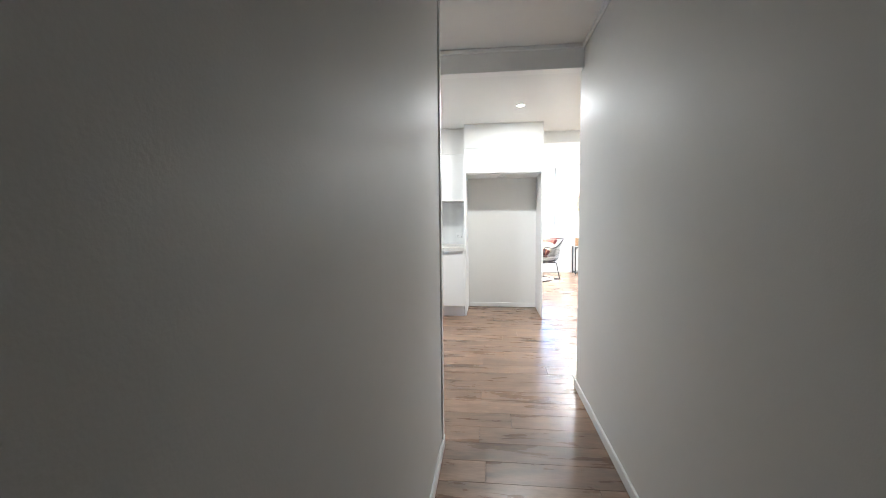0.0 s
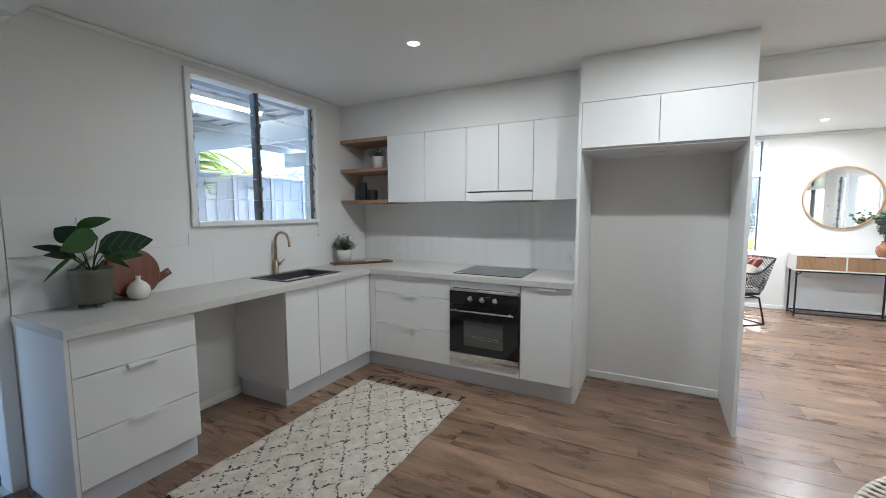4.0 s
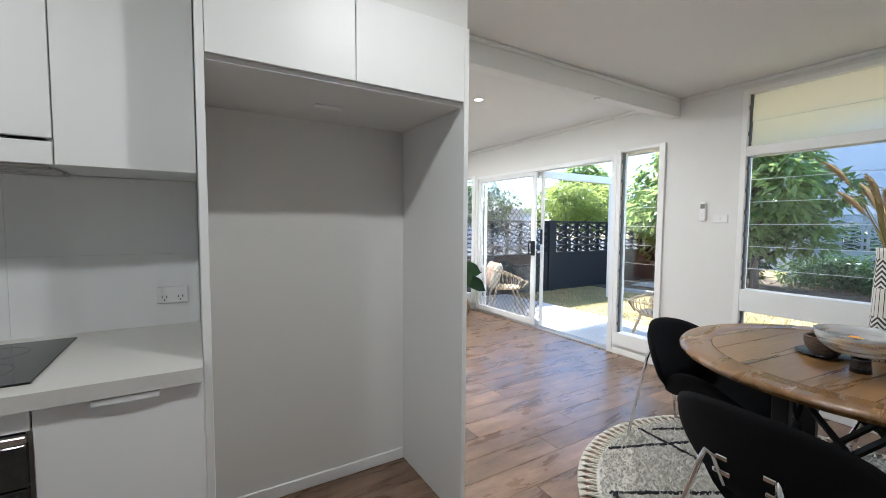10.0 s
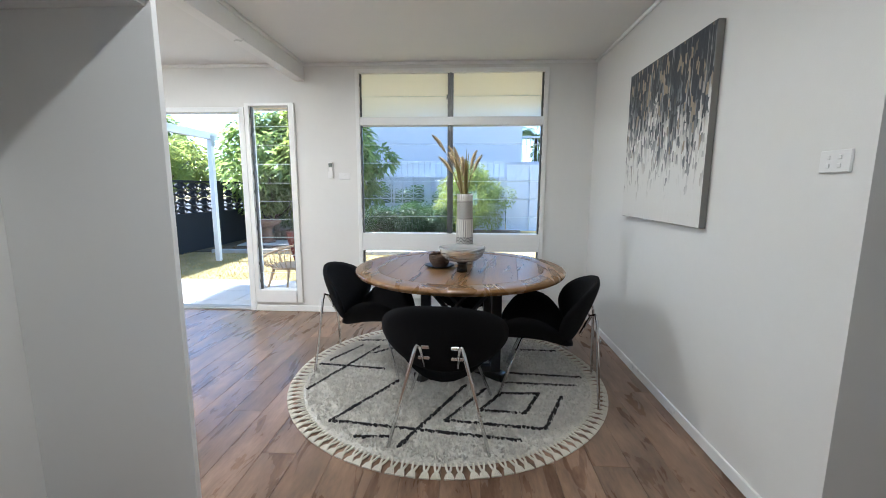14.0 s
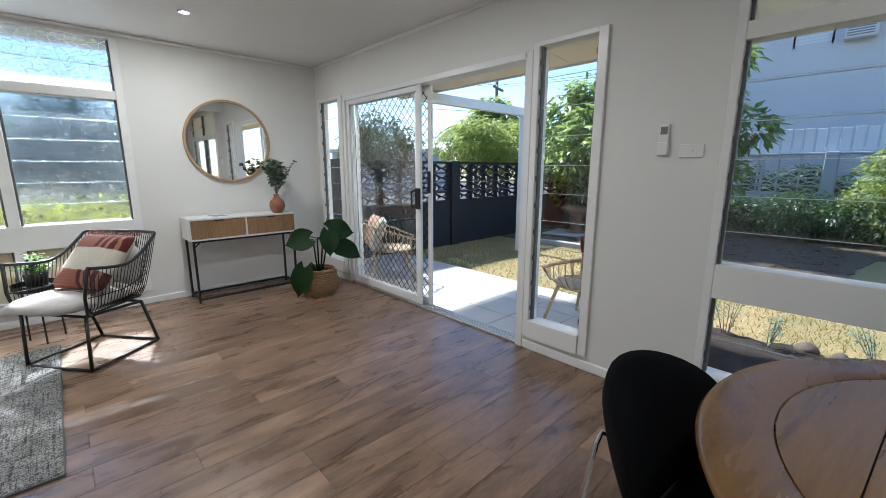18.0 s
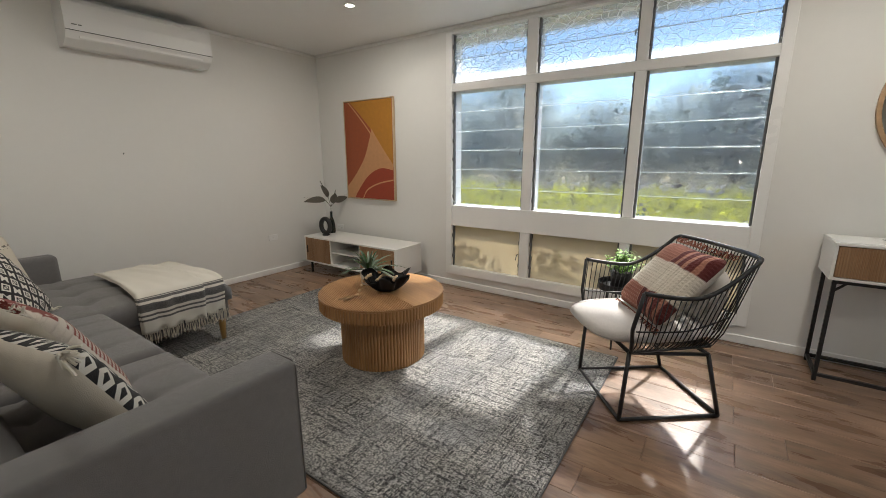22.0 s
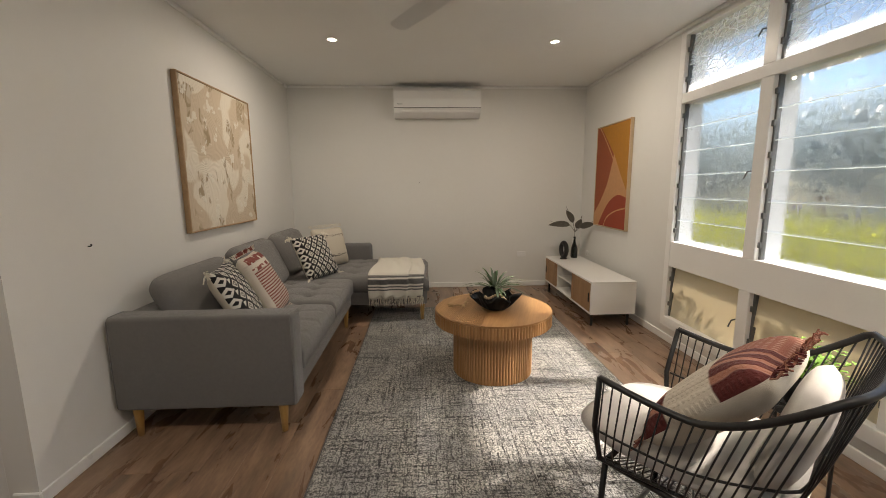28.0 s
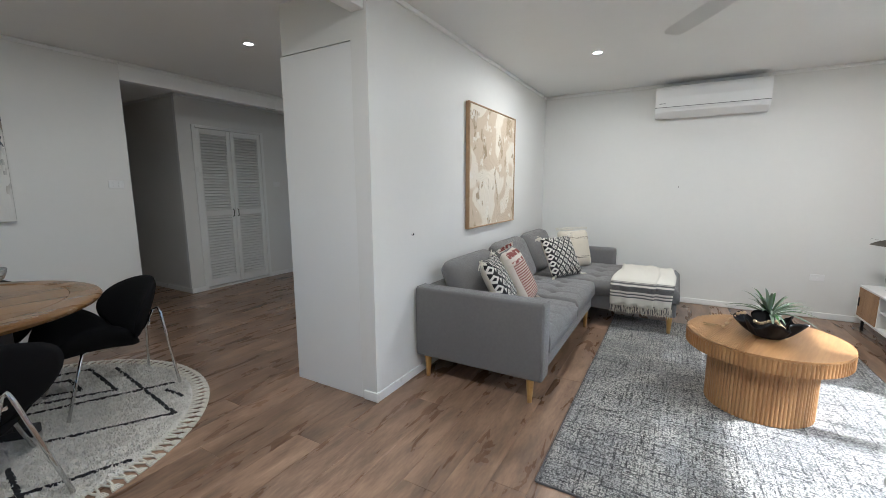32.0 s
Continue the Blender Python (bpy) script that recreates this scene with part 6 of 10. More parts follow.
# ---- painting on the dining wall ----
def make_strokes():
    m, nt, b = nodes_of("grey_brush_strokes")
    vec, x, y, z = xyz_of(nt)
    v1, _, _, _ = xyz_of(nt, "Object", (54, 54, 18))
    br = nt.nodes.new("ShaderNodeTexVoronoi")
    br.distance = "CHEBYCHEV"
    br.inputs["Scale"].default_value = 1.0
    nt.links.new(v1, br.inputs["Vector"])
    cell = nt.nodes.new("ShaderNodeSeparateColor")
    nt.links.new(br.outputs["Color"], cell.inputs[0])
    v2, _, _, _ = xyz_of(nt, "Object", (70, 70, 3.2))
    streak = noise_of(nt, v2, 1.0, 4)
    v3, _, _, _ = xyz_of(nt, "Object", (9, 9, 1.2))
    drip = noise_of(nt, v3, 1.0, 3)
    hgt = mth(nt, "ADD", mth(nt, "MULTIPLY", z, 1.25), mth(nt, "MULTIPLY", mth(nt, "SUBTRACT", drip, 0.2), 1.0))
    dark = mth(nt, "ADD", mth(nt, "MULTIPLY", hgt, 1.4), mth(nt, "MULTIPLY", mth(nt, "SUBTRACT", cell.outputs[0], 0.45), 0.75))
    f = step_of(nt, dark, 0.0, 1.0)
    cr = nt.nodes.new("ShaderNodeValToRGB")
    e = cr.color_ramp.elements
    e[0].color, e[0].position = (0.72, 0.71, 0.68, 1), 0.1
    e[1].color, e[1].position = (0.035, 0.042, 0.052, 1), 1.0
    e2 = e.new(0.4)
    e2.color = (0.46, 0.45, 0.43, 1)
    e3 = e.new(0.62)
    e3.color = (0.2, 0.21, 0.22, 1)
    nt.links.new(f, cr.inputs[0])
    tan = step_of(nt, cell.outputs[1], 0.86, 0.88)
    col = mix_col(nt, mth(nt, "MULTIPLY", tan, mth(nt, "MULTIPLY", f, 0.7)), cr.outputs[0], (0.42, 0.33, 0.23))
    col = mix_col(nt, mth(nt, "MULTIPLY", step_of(nt, streak, 0.55, 0.7), 0.35), col, (0.75, 0.74, 0.72))
    nt.links.new(col, b.inputs["Base Color"])
    b.inputs["Roughness"].default_value = 0.6
    bump_of(nt, b, mth(nt, "ADD", cell.outputs[0], streak), 0.5, 0.006)
    return m


a = thing("painting", "grey and white abstract canvas of vertical brush strokes", "painting", (2.09, YS_D, 1.628), 180)
part("canvas_edge", boxm(-0.52, 0.52, -0.036, -0.002, -0.507, 0.507, 0.002), mat("dark_grey_canvas_edge", (0.2, 0.195, 0.18), 0.7), a)
part("painted_face", boxm(-0.518, 0.518, -0.0375, -0.0362, -0.505, 0.505), make_strokes(), a)

# ---- living room materials ----
M_SOFA = mat("grey_woven_upholstery", (0.165, 0.16, 0.158), 0.92, var=0.09, scale=50, bump=0.35, bump_scale=500, spec=0.2, sheen=0.25)
M_PINE = wood("pale_timber_leg", (0.42, 0.24, 0.07), (0.6, 0.38, 0.14), 0.4, "Z", 3, 30)
M_OAKFLUTE = wood("honey_oak_fluting", (0.27, 0.125, 0.045), (0.46, 0.26, 0.11), 0.4, "Z", 2.5, 30, bump=0.06)
M_OAKTOP = wood("honey_oak_top", (0.28, 0.135, 0.05), (0.47, 0.27, 0.12), 0.34, "X", 2.5, 30, bump=0.05)
M_OAKDOOR = wood("reeded_oak_door", (0.24, 0.13, 0.06), (0.42, 0.26, 0.14), 0.45, "Z", 2.5, 30)
M_WHITEBOX = mat("white_lacquer", (0.76, 0.75, 0.72), 0.35, var=0.015)
M_CUSH = mat("cream_linen", (0.6, 0.55, 0.46), 0.9, var=0.07, scale=30, bump=0.35, bump_scale=350, sheen=0.2)
M_OAT = mat("pale_oat_upholstery", (0.55, 0.52, 0.49), 0.9, var=0.05, scale=30, bump=0.3, bump_scale=400, sheen=0.2)
M_BLKCERAM = mat("matt_black_ceramic", (0.014, 0.014, 0.015), 0.5, var=0.15, scale=20)
M_BLKGLASSV = mat("dark_bottle_glass", (0.012, 0.016, 0.014), 0.1, var=0.1, rvar=0.04)
M_TERRA = mat("glossy_terracotta", (0.27, 0.115, 0.06), 0.25, var=0.18, scale=14, rvar=0.1)
M_SEAGRASS = mat("woven_seagrass", (0.28, 0.17, 0.08), 0.8, var=0.35, scale=40, bump=0.8, bump_scale=160)
M_MIRROR = mat("mirror_glass", (0.93, 0.94, 0.94), 0.02, metal=1.0, var=0.002, rvar=0.01)
M_PALEOAK = wood("pale_oak_frame", (0.33, 0.2, 0.1), (0.5, 0.34, 0.2), 0.45, "X", 3, 40)


M_PINEFRAME = wood("pale_pine_frame", (0.5, 0.36, 0.22), (0.64, 0.5, 0.34), 0.5, "Z", 3, 40)


def pattern_mat(name, kind):
    m, nt, b = nodes_of(name)
    vec, x, y, z = xyz_of(nt)
    b.inputs["Roughness"].default_value = 0.92
    b.inputs["Sheen Weight"].default_value = 0.05
    fine = noise_of(nt, vec, 260, 3)
    if kind == "tribal":
        # a checker of framed squares and bow ties, with chevrons down both sides
        u, v = mth(nt, "MULTIPLY", mth(nt, "ADD", x, y), 12.5), mth(nt, "MULTIPLY", mth(nt, "SUBTRACT", y, x), 12.5)
        p = mth(nt, "SUBTRACT", mth(nt, "MULTIPLY", mth(nt, "FRACT", u), 2.0), 1.0)
        q = mth(nt, "SUBTRACT", mth(nt, "MULTIPLY", mth(nt, "FRACT", v), 2.0), 1.0)
        ap, aq = mth(nt, "ABSOLUTE", p), mth(nt, "ABSOLUTE", q)
        big = mth(nt, "MAXIMUM", ap, aq)
        sq = mth(nt, "SUBTRACT", 1.0, step_of(nt, big, 0.74, 0.78))
        ring = mth(nt, "MULTIPLY", step_of(nt, big, 0.30, 0.34), mth(nt, "SUBTRACT", 1.0, step_of(nt, big, 0.46, 0.50)))
        dg = mth(nt, "MULTIPLY", mth(nt, "SUBTRACT", 1.0, step_of(nt, mth(nt, "ABSOLUTE", mth(nt, "SUBTRACT", p, q)), 0.12, 0.16)), mth(nt, "SUBTRACT", 1.0, step_of(nt, big, 0.46, 0.50)))
        kind_a = mth(nt, "SUBTRACT", sq, mth(nt, "MAXIMUM", ring, dg))
        tie = mth(nt, "MULTIPLY", step_of(nt, mth(nt, "SUBTRACT", mth(nt, "ADD", aq, 0.22), ap), -0.03, 0.03), mth(nt, "SUBTRACT", 1.0, step_of(nt, big, 0.66, 0.70)))
        tie = mth(nt, "MULTIPLY", tie, mth(nt, "SUBTRACT", 1.0, mth(nt, "MULTIPLY", step_of(nt, ap, 0.5, 0.54), 0.0)))
        alt = mth(nt, "GREATER_THAN", mth(nt, "FRACT", mth(nt, "MULTIPLY", mth(nt, "ADD", mth(nt, "FLOOR", u), mth(nt, "FLOOR", v)), 0.5)), 0.25)
        f = mth(nt, "ADD", mth(nt, "MULTIPLY", kind_a, alt), mth(nt, "MULTIPLY", tie, mth(nt, "SUBTRACT", 1.0, alt)))
        eye = mth(nt, "ADD", mth(nt, "PINGPONG", mth(nt, "MULTIPLY", y, 27.0), 1.0), mth(nt, "MULTIPLY", mth(nt, "ABSOLUTE", mth(nt, "SUBTRACT", mth(nt, "ABSOLUTE", x), 0.192)), 26.0))
        g = mth(nt, "MULTIPLY", step_of(nt, eye, 0.36, 0.42), mth(nt, "SUBTRACT", 1.0, step_of(nt, eye, 0.9, 0.96)))
        side = step_of(nt, mth(nt, "ABSOLUTE", x), 0.158, 0.160)
        f = mth(nt, "ADD", mth(nt, "MULTIPLY", f, mth(nt, "SUBTRACT", 1.0, side)), mth(nt, "MULTIPLY", g, side))
        col = mix_col(nt, f, (0.012, 0.012, 0.014), (0.66, 0.64, 0.58))
    elif kind == "red":
        # a net of fine red threads on cream, with thick tufted red bands at the upper end
        wob = mth(nt, "MULTIPLY", mth(nt, "SUBTRACT", noise_of(nt, vec, 30, 3), 0.5), 0.03)
        row = step_of(nt, mth(nt, "PINGPONG", mth(nt, "MULTIPLY", x, 165.0), 1.0), 0.45, 0.6)
        dash = step_of(nt, mth(nt, "PINGPONG", mth(nt, "MULTIPLY", mth(nt, "ADD", y, mth(nt, "MULTIPLY", wob, 0.15)), 105.0), 1.0), 0.5, 0.65)
        grid = mth(nt, "MAXIMUM", mth(nt, "MULTIPLY", row, 0.6), dash)
        band = step_of(nt, mth(nt, "PINGPONG", mth(nt, "MULTIPLY", mth(nt, "ADD", y, wob), 26.0), 1.0), 0.36, 0.46)
        top = step_of(nt, mth(nt, "ADD", y, wob), 0.34, 0.345)
        gaps = step_of(nt, noise_of(nt, vec, 16, 2), 0.4, 0.45)
        f = mth(nt, "ADD", mth(nt, "MULTIPLY", grid, mth(nt, "SUBTRACT", 1.0, top)), mth(nt, "MULTIPLY", mth(nt, "MULTIPLY", band, gaps), top))
        sidew = step_of(nt, mth(nt, "SUBTRACT", mth(nt, "ABSOLUTE", x), mth(nt, "MULTIPLY", wob, 0.4)), 0.19, 0.195)
        f = mth(nt, "MULTIPLY", f, mth(nt, "SUBTRACT", 1.0, sidew))
        col = mix_col(nt, f, (0.62, 0.56, 0.49), (0.21, 0.042, 0.032))
        fine = mth(nt, "ADD", fine, mth(nt, "MULTIPLY", mth(nt, "ADD", grid, mth(nt, "MULTIPLY", mth(nt, "MULTIPLY", band, top), 2.0)), 0.7))
    elif kind == "check":
        # terracotta ends, a cream middle; one side woven, the other tufted in rows
        wob = mth(nt, "MULTIPLY", mth(nt, "SUBTRACT", noise_of(nt, vec, 12, 3), 0.5), 0.03)
        yy = mth(nt, "ADD", y, wob)
        mid = mth(nt, "MULTIPLY", step_of(nt, yy, 0.125, 0.135), mth(nt, "SUBTRACT", 1.0, step_of(nt, yy, 0.30, 0.31)))
        wx = mth(nt, "PINGPONG", mth(nt, "MULTIPLY", x, 110.0), 1.0)
        wy = mth(nt, "PINGPONG", mth(nt, "MULTIPLY", y, 110.0), 1.0)
        knot = mth(nt, "MULTIPLY", step_of(nt, wx, 0.3, 0.7), step_of(nt, wy, 0.3, 0.7))
        woven = mix_col(nt, mth(nt, "MULTIPLY", knot, 0.4), (0.26, 0.085, 0.052), (0.5, 0.34, 0.26))
        rows = step_of(nt, mth(nt, "PINGPONG", mth(nt, "MULTIPLY", mth(nt, "ADD", x, wob), 34.0), 1.0), 0.3, 0.5)
        tuft = mix_col(nt, rows, (0.34, 0.15, 0.1), (0.1, 0.014, 0.012))
        side = step_of(nt, mth(nt, "ADD", x, wob), 0.0, 0.012)
        col = mix_col(nt, side, woven, tuft)
        col = mix_col(nt, mid, col, (0.62, 0.56, 0.47))
        fine = mth(nt, "ADD", mth(nt, "MULTIPLY", fine, 0.6), mth(nt, "ADD", mth(nt, "MULTIPLY", knot, 0.6), mth(nt, "MULTIPLY", mth(nt, "MULTIPLY", rows, side), 1.2)))
    else:   # cream
        rows = step_of(nt, mth(nt, "PINGPONG", mth(nt, "MULTIPLY", y, 9.0), 1.0), 0.86, 0.9)
        dash = step_of(nt, noise_of(nt, vec, 60, 1), 0.5, 0.55)
        col = mix_col(nt, mth(nt, "MULTIPLY", rows, dash), (0.58, 0.53, 0.44), (0.16, 0.14, 0.12))
    nt.links.new(col, b.inputs["Base Color"])
    bump_of(nt, b, fine, 0.6, 0.006)
    return m


M_TRIBAL = pattern_mat("black_white_tribal_weave", "tribal")
M_REDW = pattern_mat("red_stripe_weave", "red")
M_CHECK = pattern_mat("red_cream_tufted_check", "check")
M_CREAMW = pattern_mat("cream_dashed_weave", "cream")


def tufted(bm, x0, x1, y0, y1, z0, z1, nx, ny, crown=0.03, dimple=0.028, rnd=0.035):
    """A seat cushion with rounded edges and rows of pulled buttons."""
    n, m = 44, 40
    grid = []
    for i in range(n + 1):
        row = []
        for j in range(m + 1):
            u, v = i / n, j / m
            x, y = x0 + (x1 - x0) * u, y0 + (y1 - y0) * v
            ed = min(x - x0, x1 - x, y - y0, y1 - y)
            z = z1 + crown * math.sin(math.pi * u) ** 0.5 * math.sin(math.pi * v) ** 0.5
            if ed < rnd:
                z -= (rnd - math.sqrt(max(0, rnd * rnd - (rnd - ed) ** 2))) + crown * 0.2
            for a in range(nx):
                for c in range(ny):
                    bx, by = x0 + (x1 - x0) * (a + 1) / (nx + 1), y0 + (y1 - y0) * (c + 1) / (ny + 1)
                    d2 = (x - bx) ** 2 + (y - by) ** 2
                    z -= dimple * math.exp(-d2 / 0.0012) + dimple * 0.45 * math.exp(-d2 / 0.010)
            for a in range(nx):
                bx = x0 + (x1 - x0) * (a + 1) / (nx + 1)
                z -= 0.007 * math.exp(-((x - bx) / 0.012) ** 2)
            for c in range(ny):
                by = y0 + (y1 - y0) * (c + 1) / (ny + 1)
                z -= 0.007 * math.exp(-((y - by) / 0.012) ** 2)
            row.append(bm.verts.new((x, y, z)))
        grid.append(row)
    for i in range(n):
        for j in range(m):
            bm.faces.new((grid[i][j], grid[i + 1][j], grid[i + 1][j + 1], grid[i][j + 1]))
    rim = [grid[i][0] for i in range(n + 1)] + [grid[n][j] for j in range(1, m + 1)] + [grid[i][m] for i in range(n - 1, -1, -1)] + [grid[0][j] for j in range(m - 1, 0, -1)]
    low = [bm.verts.new((v.co.x, v.co.y, z0)) for v in rim]
    for i in range(len(rim)):
        j = (i + 1) % len(rim)
        bm.faces.new((rim[i], rim[j], low[j], low[i]))
    bm.faces.new(low)
    return smooth(bm)


def soft_box(x0, x1, y0, y1, z0, z1, r=0.03, puff=0.0, seg=3):
    bm = boxm(x0, x1, y0, y1, z0, z1, r, seg)
    return smooth(bm)


def back_cushion(x0, x1, y, z0, z1):
    bm = bmesh.new()
    cx, w, h = (x0 + x1) / 2, (x1 - x0) / 2, (z1 - z0) / 2

    def surf(p, q):
        return Vector((cx + p, y + 0.16 - 0.16 * (q / h) * 0.6, z0 + h + q)), Vector((0, 1, 0.25)).normalized()
    pad(bm, lambda a: superell(a, w, h, 7.0), surf, 0.085, 9, 64, 0.4)
    return bm


def sofa():
    s = thing("sofa", "grey upholstered corner sofa with chaise and pale timber legs", "sofa", (0, 0, 0), 0)
    xa, xb, yb, yf = -2.69, 0.335, 5.615, 6.54
    part("base", soft_box(xa + 0.02, xb - 0.14, yb + 0.02, yf - 0.02, 0.17, 0.315, 0.015), M_SOFA, s)
    part("chaise_base", soft_box(-2.56, -1.505, yf - 0.05, 7.265, 0.17, 0.312, 0.02), M_SOFA, s)
    part("back_frame", soft_box(xa, xb - 0.13, yb, yb + 0.16, 0.17, 0.665, 0.03), M_SOFA, s)
    part("arm", soft_box(xb - 0.15, xb, yb, yf + 0.012, 0.168, 0.677, 0.022), M_SOFA, s)
    part("arm", soft_box(xa, xa + 0.13, yb + 0.01, yf + 0.06, 0.165, 0.635, 0.035), M_SOFA, s)
    for x0, x1 in ((-0.675, 0.18), (-1.525, -0.685)):
        bm = bmesh.new()
        tufted(bm, x0 + 0.004, x1 - 0.004, yb + 0.15, yf + 0.01, 0.312, 0.44, 3, 2)
        part("seat_cushion", bm, M_SOFA, s)
    bm = bmesh.new()
    tufted(bm, -2.555, -1.49, yb + 0.15, 7.285, 0.312, 0.44, 3, 5)
    part("chaise_cushion", bm, M_SOFA, s)
    for x0, x1, top in ((-0.70, 0.17, 0.835), (-1.56, -0.71, 0.86), (-2.42, -1.57, 0.865)):
        part("back_cushion", back_cushion(x0, x1, yb + 0.05, 0.44, top), M_SOFA, s)
    # stitched seams round the ends of the near arm
    for y in (yb + 0.012, yf):
        bm = bmesh.new()
        tube(bm, [(xb - 0.001, y, 0.19), (xb - 0.001, y, 0.657), (xb - 0.02, y, 0.6765), (xb - 0.13, y, 0.6765)], 0.0028, 6)
        part("seam", smooth(bm), M_SOFA, s)
    for x, y in ((xb - 0.058, yb + 0.075), (xb - 0.055, yf - 0.08), (-1.54, 7.215), (-2.48, 7.2), (-2.6, yb + 0.09), (-1.1, yb + 0.09), (-1.375, yf - 0.05)):
        bm = bmesh.new()
        lathe(bm, [(0, 0), (0.015, 0), (0.026, 0.16), (0.026, 0.172), (0, 0.172)], 16, (x, y, 0))
        part("leg", smooth(bm), M_PINE, s, "tapered pale timber leg")


sofa()


def cushion(label, at, rx, rz, size, front, back, tassels=None, thick=0.075, ry=0):
    """A square scatter cushion; its face looks along local +z before it is tilted."""
    c = thing("cushion", label, "cushion", at, 0, group="scatter cushions")
    c.matrix_basis = pose(*at, 0, 0, rz) @ pose(0, 0, 0, rx, ry, 0)
    h = size / 2
    bm = bmesh.new()

    def surf(p, q):
        k = 1 - 0.07 * (1 - (p / h) ** 2) * (abs(q) / h) ** 2 - 0.07 * (1 - (q / h) ** 2) * (abs(p) / h) ** 2
        return Vector((p * k, q * k + h, 0)), Vector((0, 0, 1))
    pad(bm, lambda a: superell(a, h, h, 9.0), surf, thick, 12, 72, 0.62)
    bmesh.ops.recalc_face_normals(bm, faces=bm.faces[:])
    me = mesh_of("cover", bm, [front, back])
    for pl in me.polygons:
        pl.material_index = 0 if pl.center.z > 0 else 1
    part("cover", me, None, c)
    if tassels:
        rr = random.Random(int(abs(at[0]) * 100))
        if tassels == "corner":
            for sx in (-1, 1):
                for yy in (0.01, size - 0.01):
                    bm = bmesh.new()
                    sy = 1 if yy > h else -1
                    base = Vector((sx * h * 0.96, yy, 0))
                    lathe(bm, [(0, -0.012), (0.012, -0.006), (0.013, 0.006), (0, 0.012)], 8, base)
                    for q in range(12):
                        d = Vector((sx * rr.uniform(0.2, 1), sy * rr.uniform(-0.2, 0.8), rr.uniform(-0.5, 0.5)))
                        tube(bm, [base, base + d * 0.035, base + d * 0.065 + Vector((0, -0.02, 0))], 0.004, 5)
                    part("tassel", bm, M_COTTON, c, "cream cotton tassel")
        else:
            for yy, sy in ((0.0, -1), (size, 1)):
                bm = bmesh.new()
                for q in range(60):
                    u = -h + size * q / 59
                    tube(bm, [(u, yy, 0), (u + rr.uniform(-0.01, 0.01), yy + sy * 0.018, rr.uniform(-0.01, 0.01)), (u + rr.uniform(-0.012, 0.012), yy + sy * 0.03, rr.uniform(-0.015, 0.015))], 0.0028, 4)
                part("fringe", bm, front if tassels == "self" else M_COTTON, c, "short woven fringe")
    return c


cushion("black and white tribal-patterned cushion with cream tassels on the sofa", (-0.135, 6.19, 0.458), 62, 193, 0.45, M_TRIBAL, M_CUSH, "corner")
cushion("red and cream striped textured cushion on the sofa", (-0.455, 6.235, 0.455), 62, 188, 0.475, M_REDW, M_CUSH, "self")
cushion("black and white diamond-patterned cushion with tassels on the chaise", (-1.55, 6.27, 0.455), 63, 153, 0.45, M_TRIBAL, M_CUSH, "corner")
cushion("cream woven cushion with fringed edges on the chaise", (-2.065, 6.255, 0.46), 74, 142, 0.44, M_CREAMW, M_CUSH, "cream")


def throw():
    t = thing("throw_blanket", "cream wool throw with grey stripes draped over the chaise", "throw blanket", (-1.745, 6.65, 0), -90)
    # local y is the length of the cloth, which hangs over the side of the chaise
    def sheet(x0, x1, lift, reach, n):
        bm = bmesh.new()
        m = 60
        rows = []
        for i in range(n + 1):
            u = x0 + (x1 - x0) * i / n
            row = []
            for j in range(m + 1):
                L = -0.55 + 1.35 * j / m * reach
                wob = 0.013 * math.sin(u * 19 + L * 7) + 0.008 * math.sin(u * 43 + L * 3)
                top, edge = 0.49 + lift, 0.215
                if L < edge:
                    y, z = L, top + 0.6 * abs(wob) + 0.01 * math.sin(max(0.0, min(1.0, (L + 0.55) / 0.9)) * math.pi)
                elif L < edge + 0.07:
                    a = (L - edge) / 0.07 * math.pi / 2
                    y, z = edge + 0.045 * math.sin(a) + lift, top - 0.045 * (1 - math.cos(a)) + 0.3 * abs(wob)
                else:
                    y, z = edge + 0.051 + abs(wob) + lift * 1.5, top - 0.045 - (L - edge - 0.07)
                row.append(bm.verts.new((u + 0.018 * math.sin(L * 5 + u * 3), y, max(z, 0.19))))
            rows.append(row)
        for i in range(n):
            for j in range(m):
                if rows[i][j + 1].co.z > 0.24 + 0.012 * math.sin(i):
                    bm.faces.new((rows[i][j], rows[i + 1][j], rows[i + 1][j + 1], rows[i][j + 1]))
        bmesh.ops.delete(bm, geom=[q for q in bm.verts if not q.link_faces], context="VERTS")
        bmesh.ops.solidify(bm, geom=bm.faces[:], thickness=0.006)
        return smooth(bm)
    x0, x1 = -0.58, -0.06
    part("cloth", sheet(x0, x1, 0.0, 1.0, 30), M_THROW_D, t)
    part("folded_layer", sheet(-0.44, -0.065, 0.011, 0.99, 20), M_THROW_D, t)
    bm = bmesh.new()
    rr = random.Random(2)
    for i in range(70):
        x = x0 + (x1 - x0) * i / 69 + rr.uniform(-0.004, 0.004)
        y = 0.215 + 0.055 + rr.uniform(-0.004, 0.012)
        tube(bm, [(x, y, 0.26), (x + rr.uniform(-0.006, 0.006), y + 0.004, 0.225), (x + rr.uniform(-0.012, 0.012), y + rr.uniform(-0.004, 0.012), rr.uniform(0.165, 0.195))], 0.0026, 4)
    part("fringe", bm, M_CUSH, t, "cream twisted fringe")


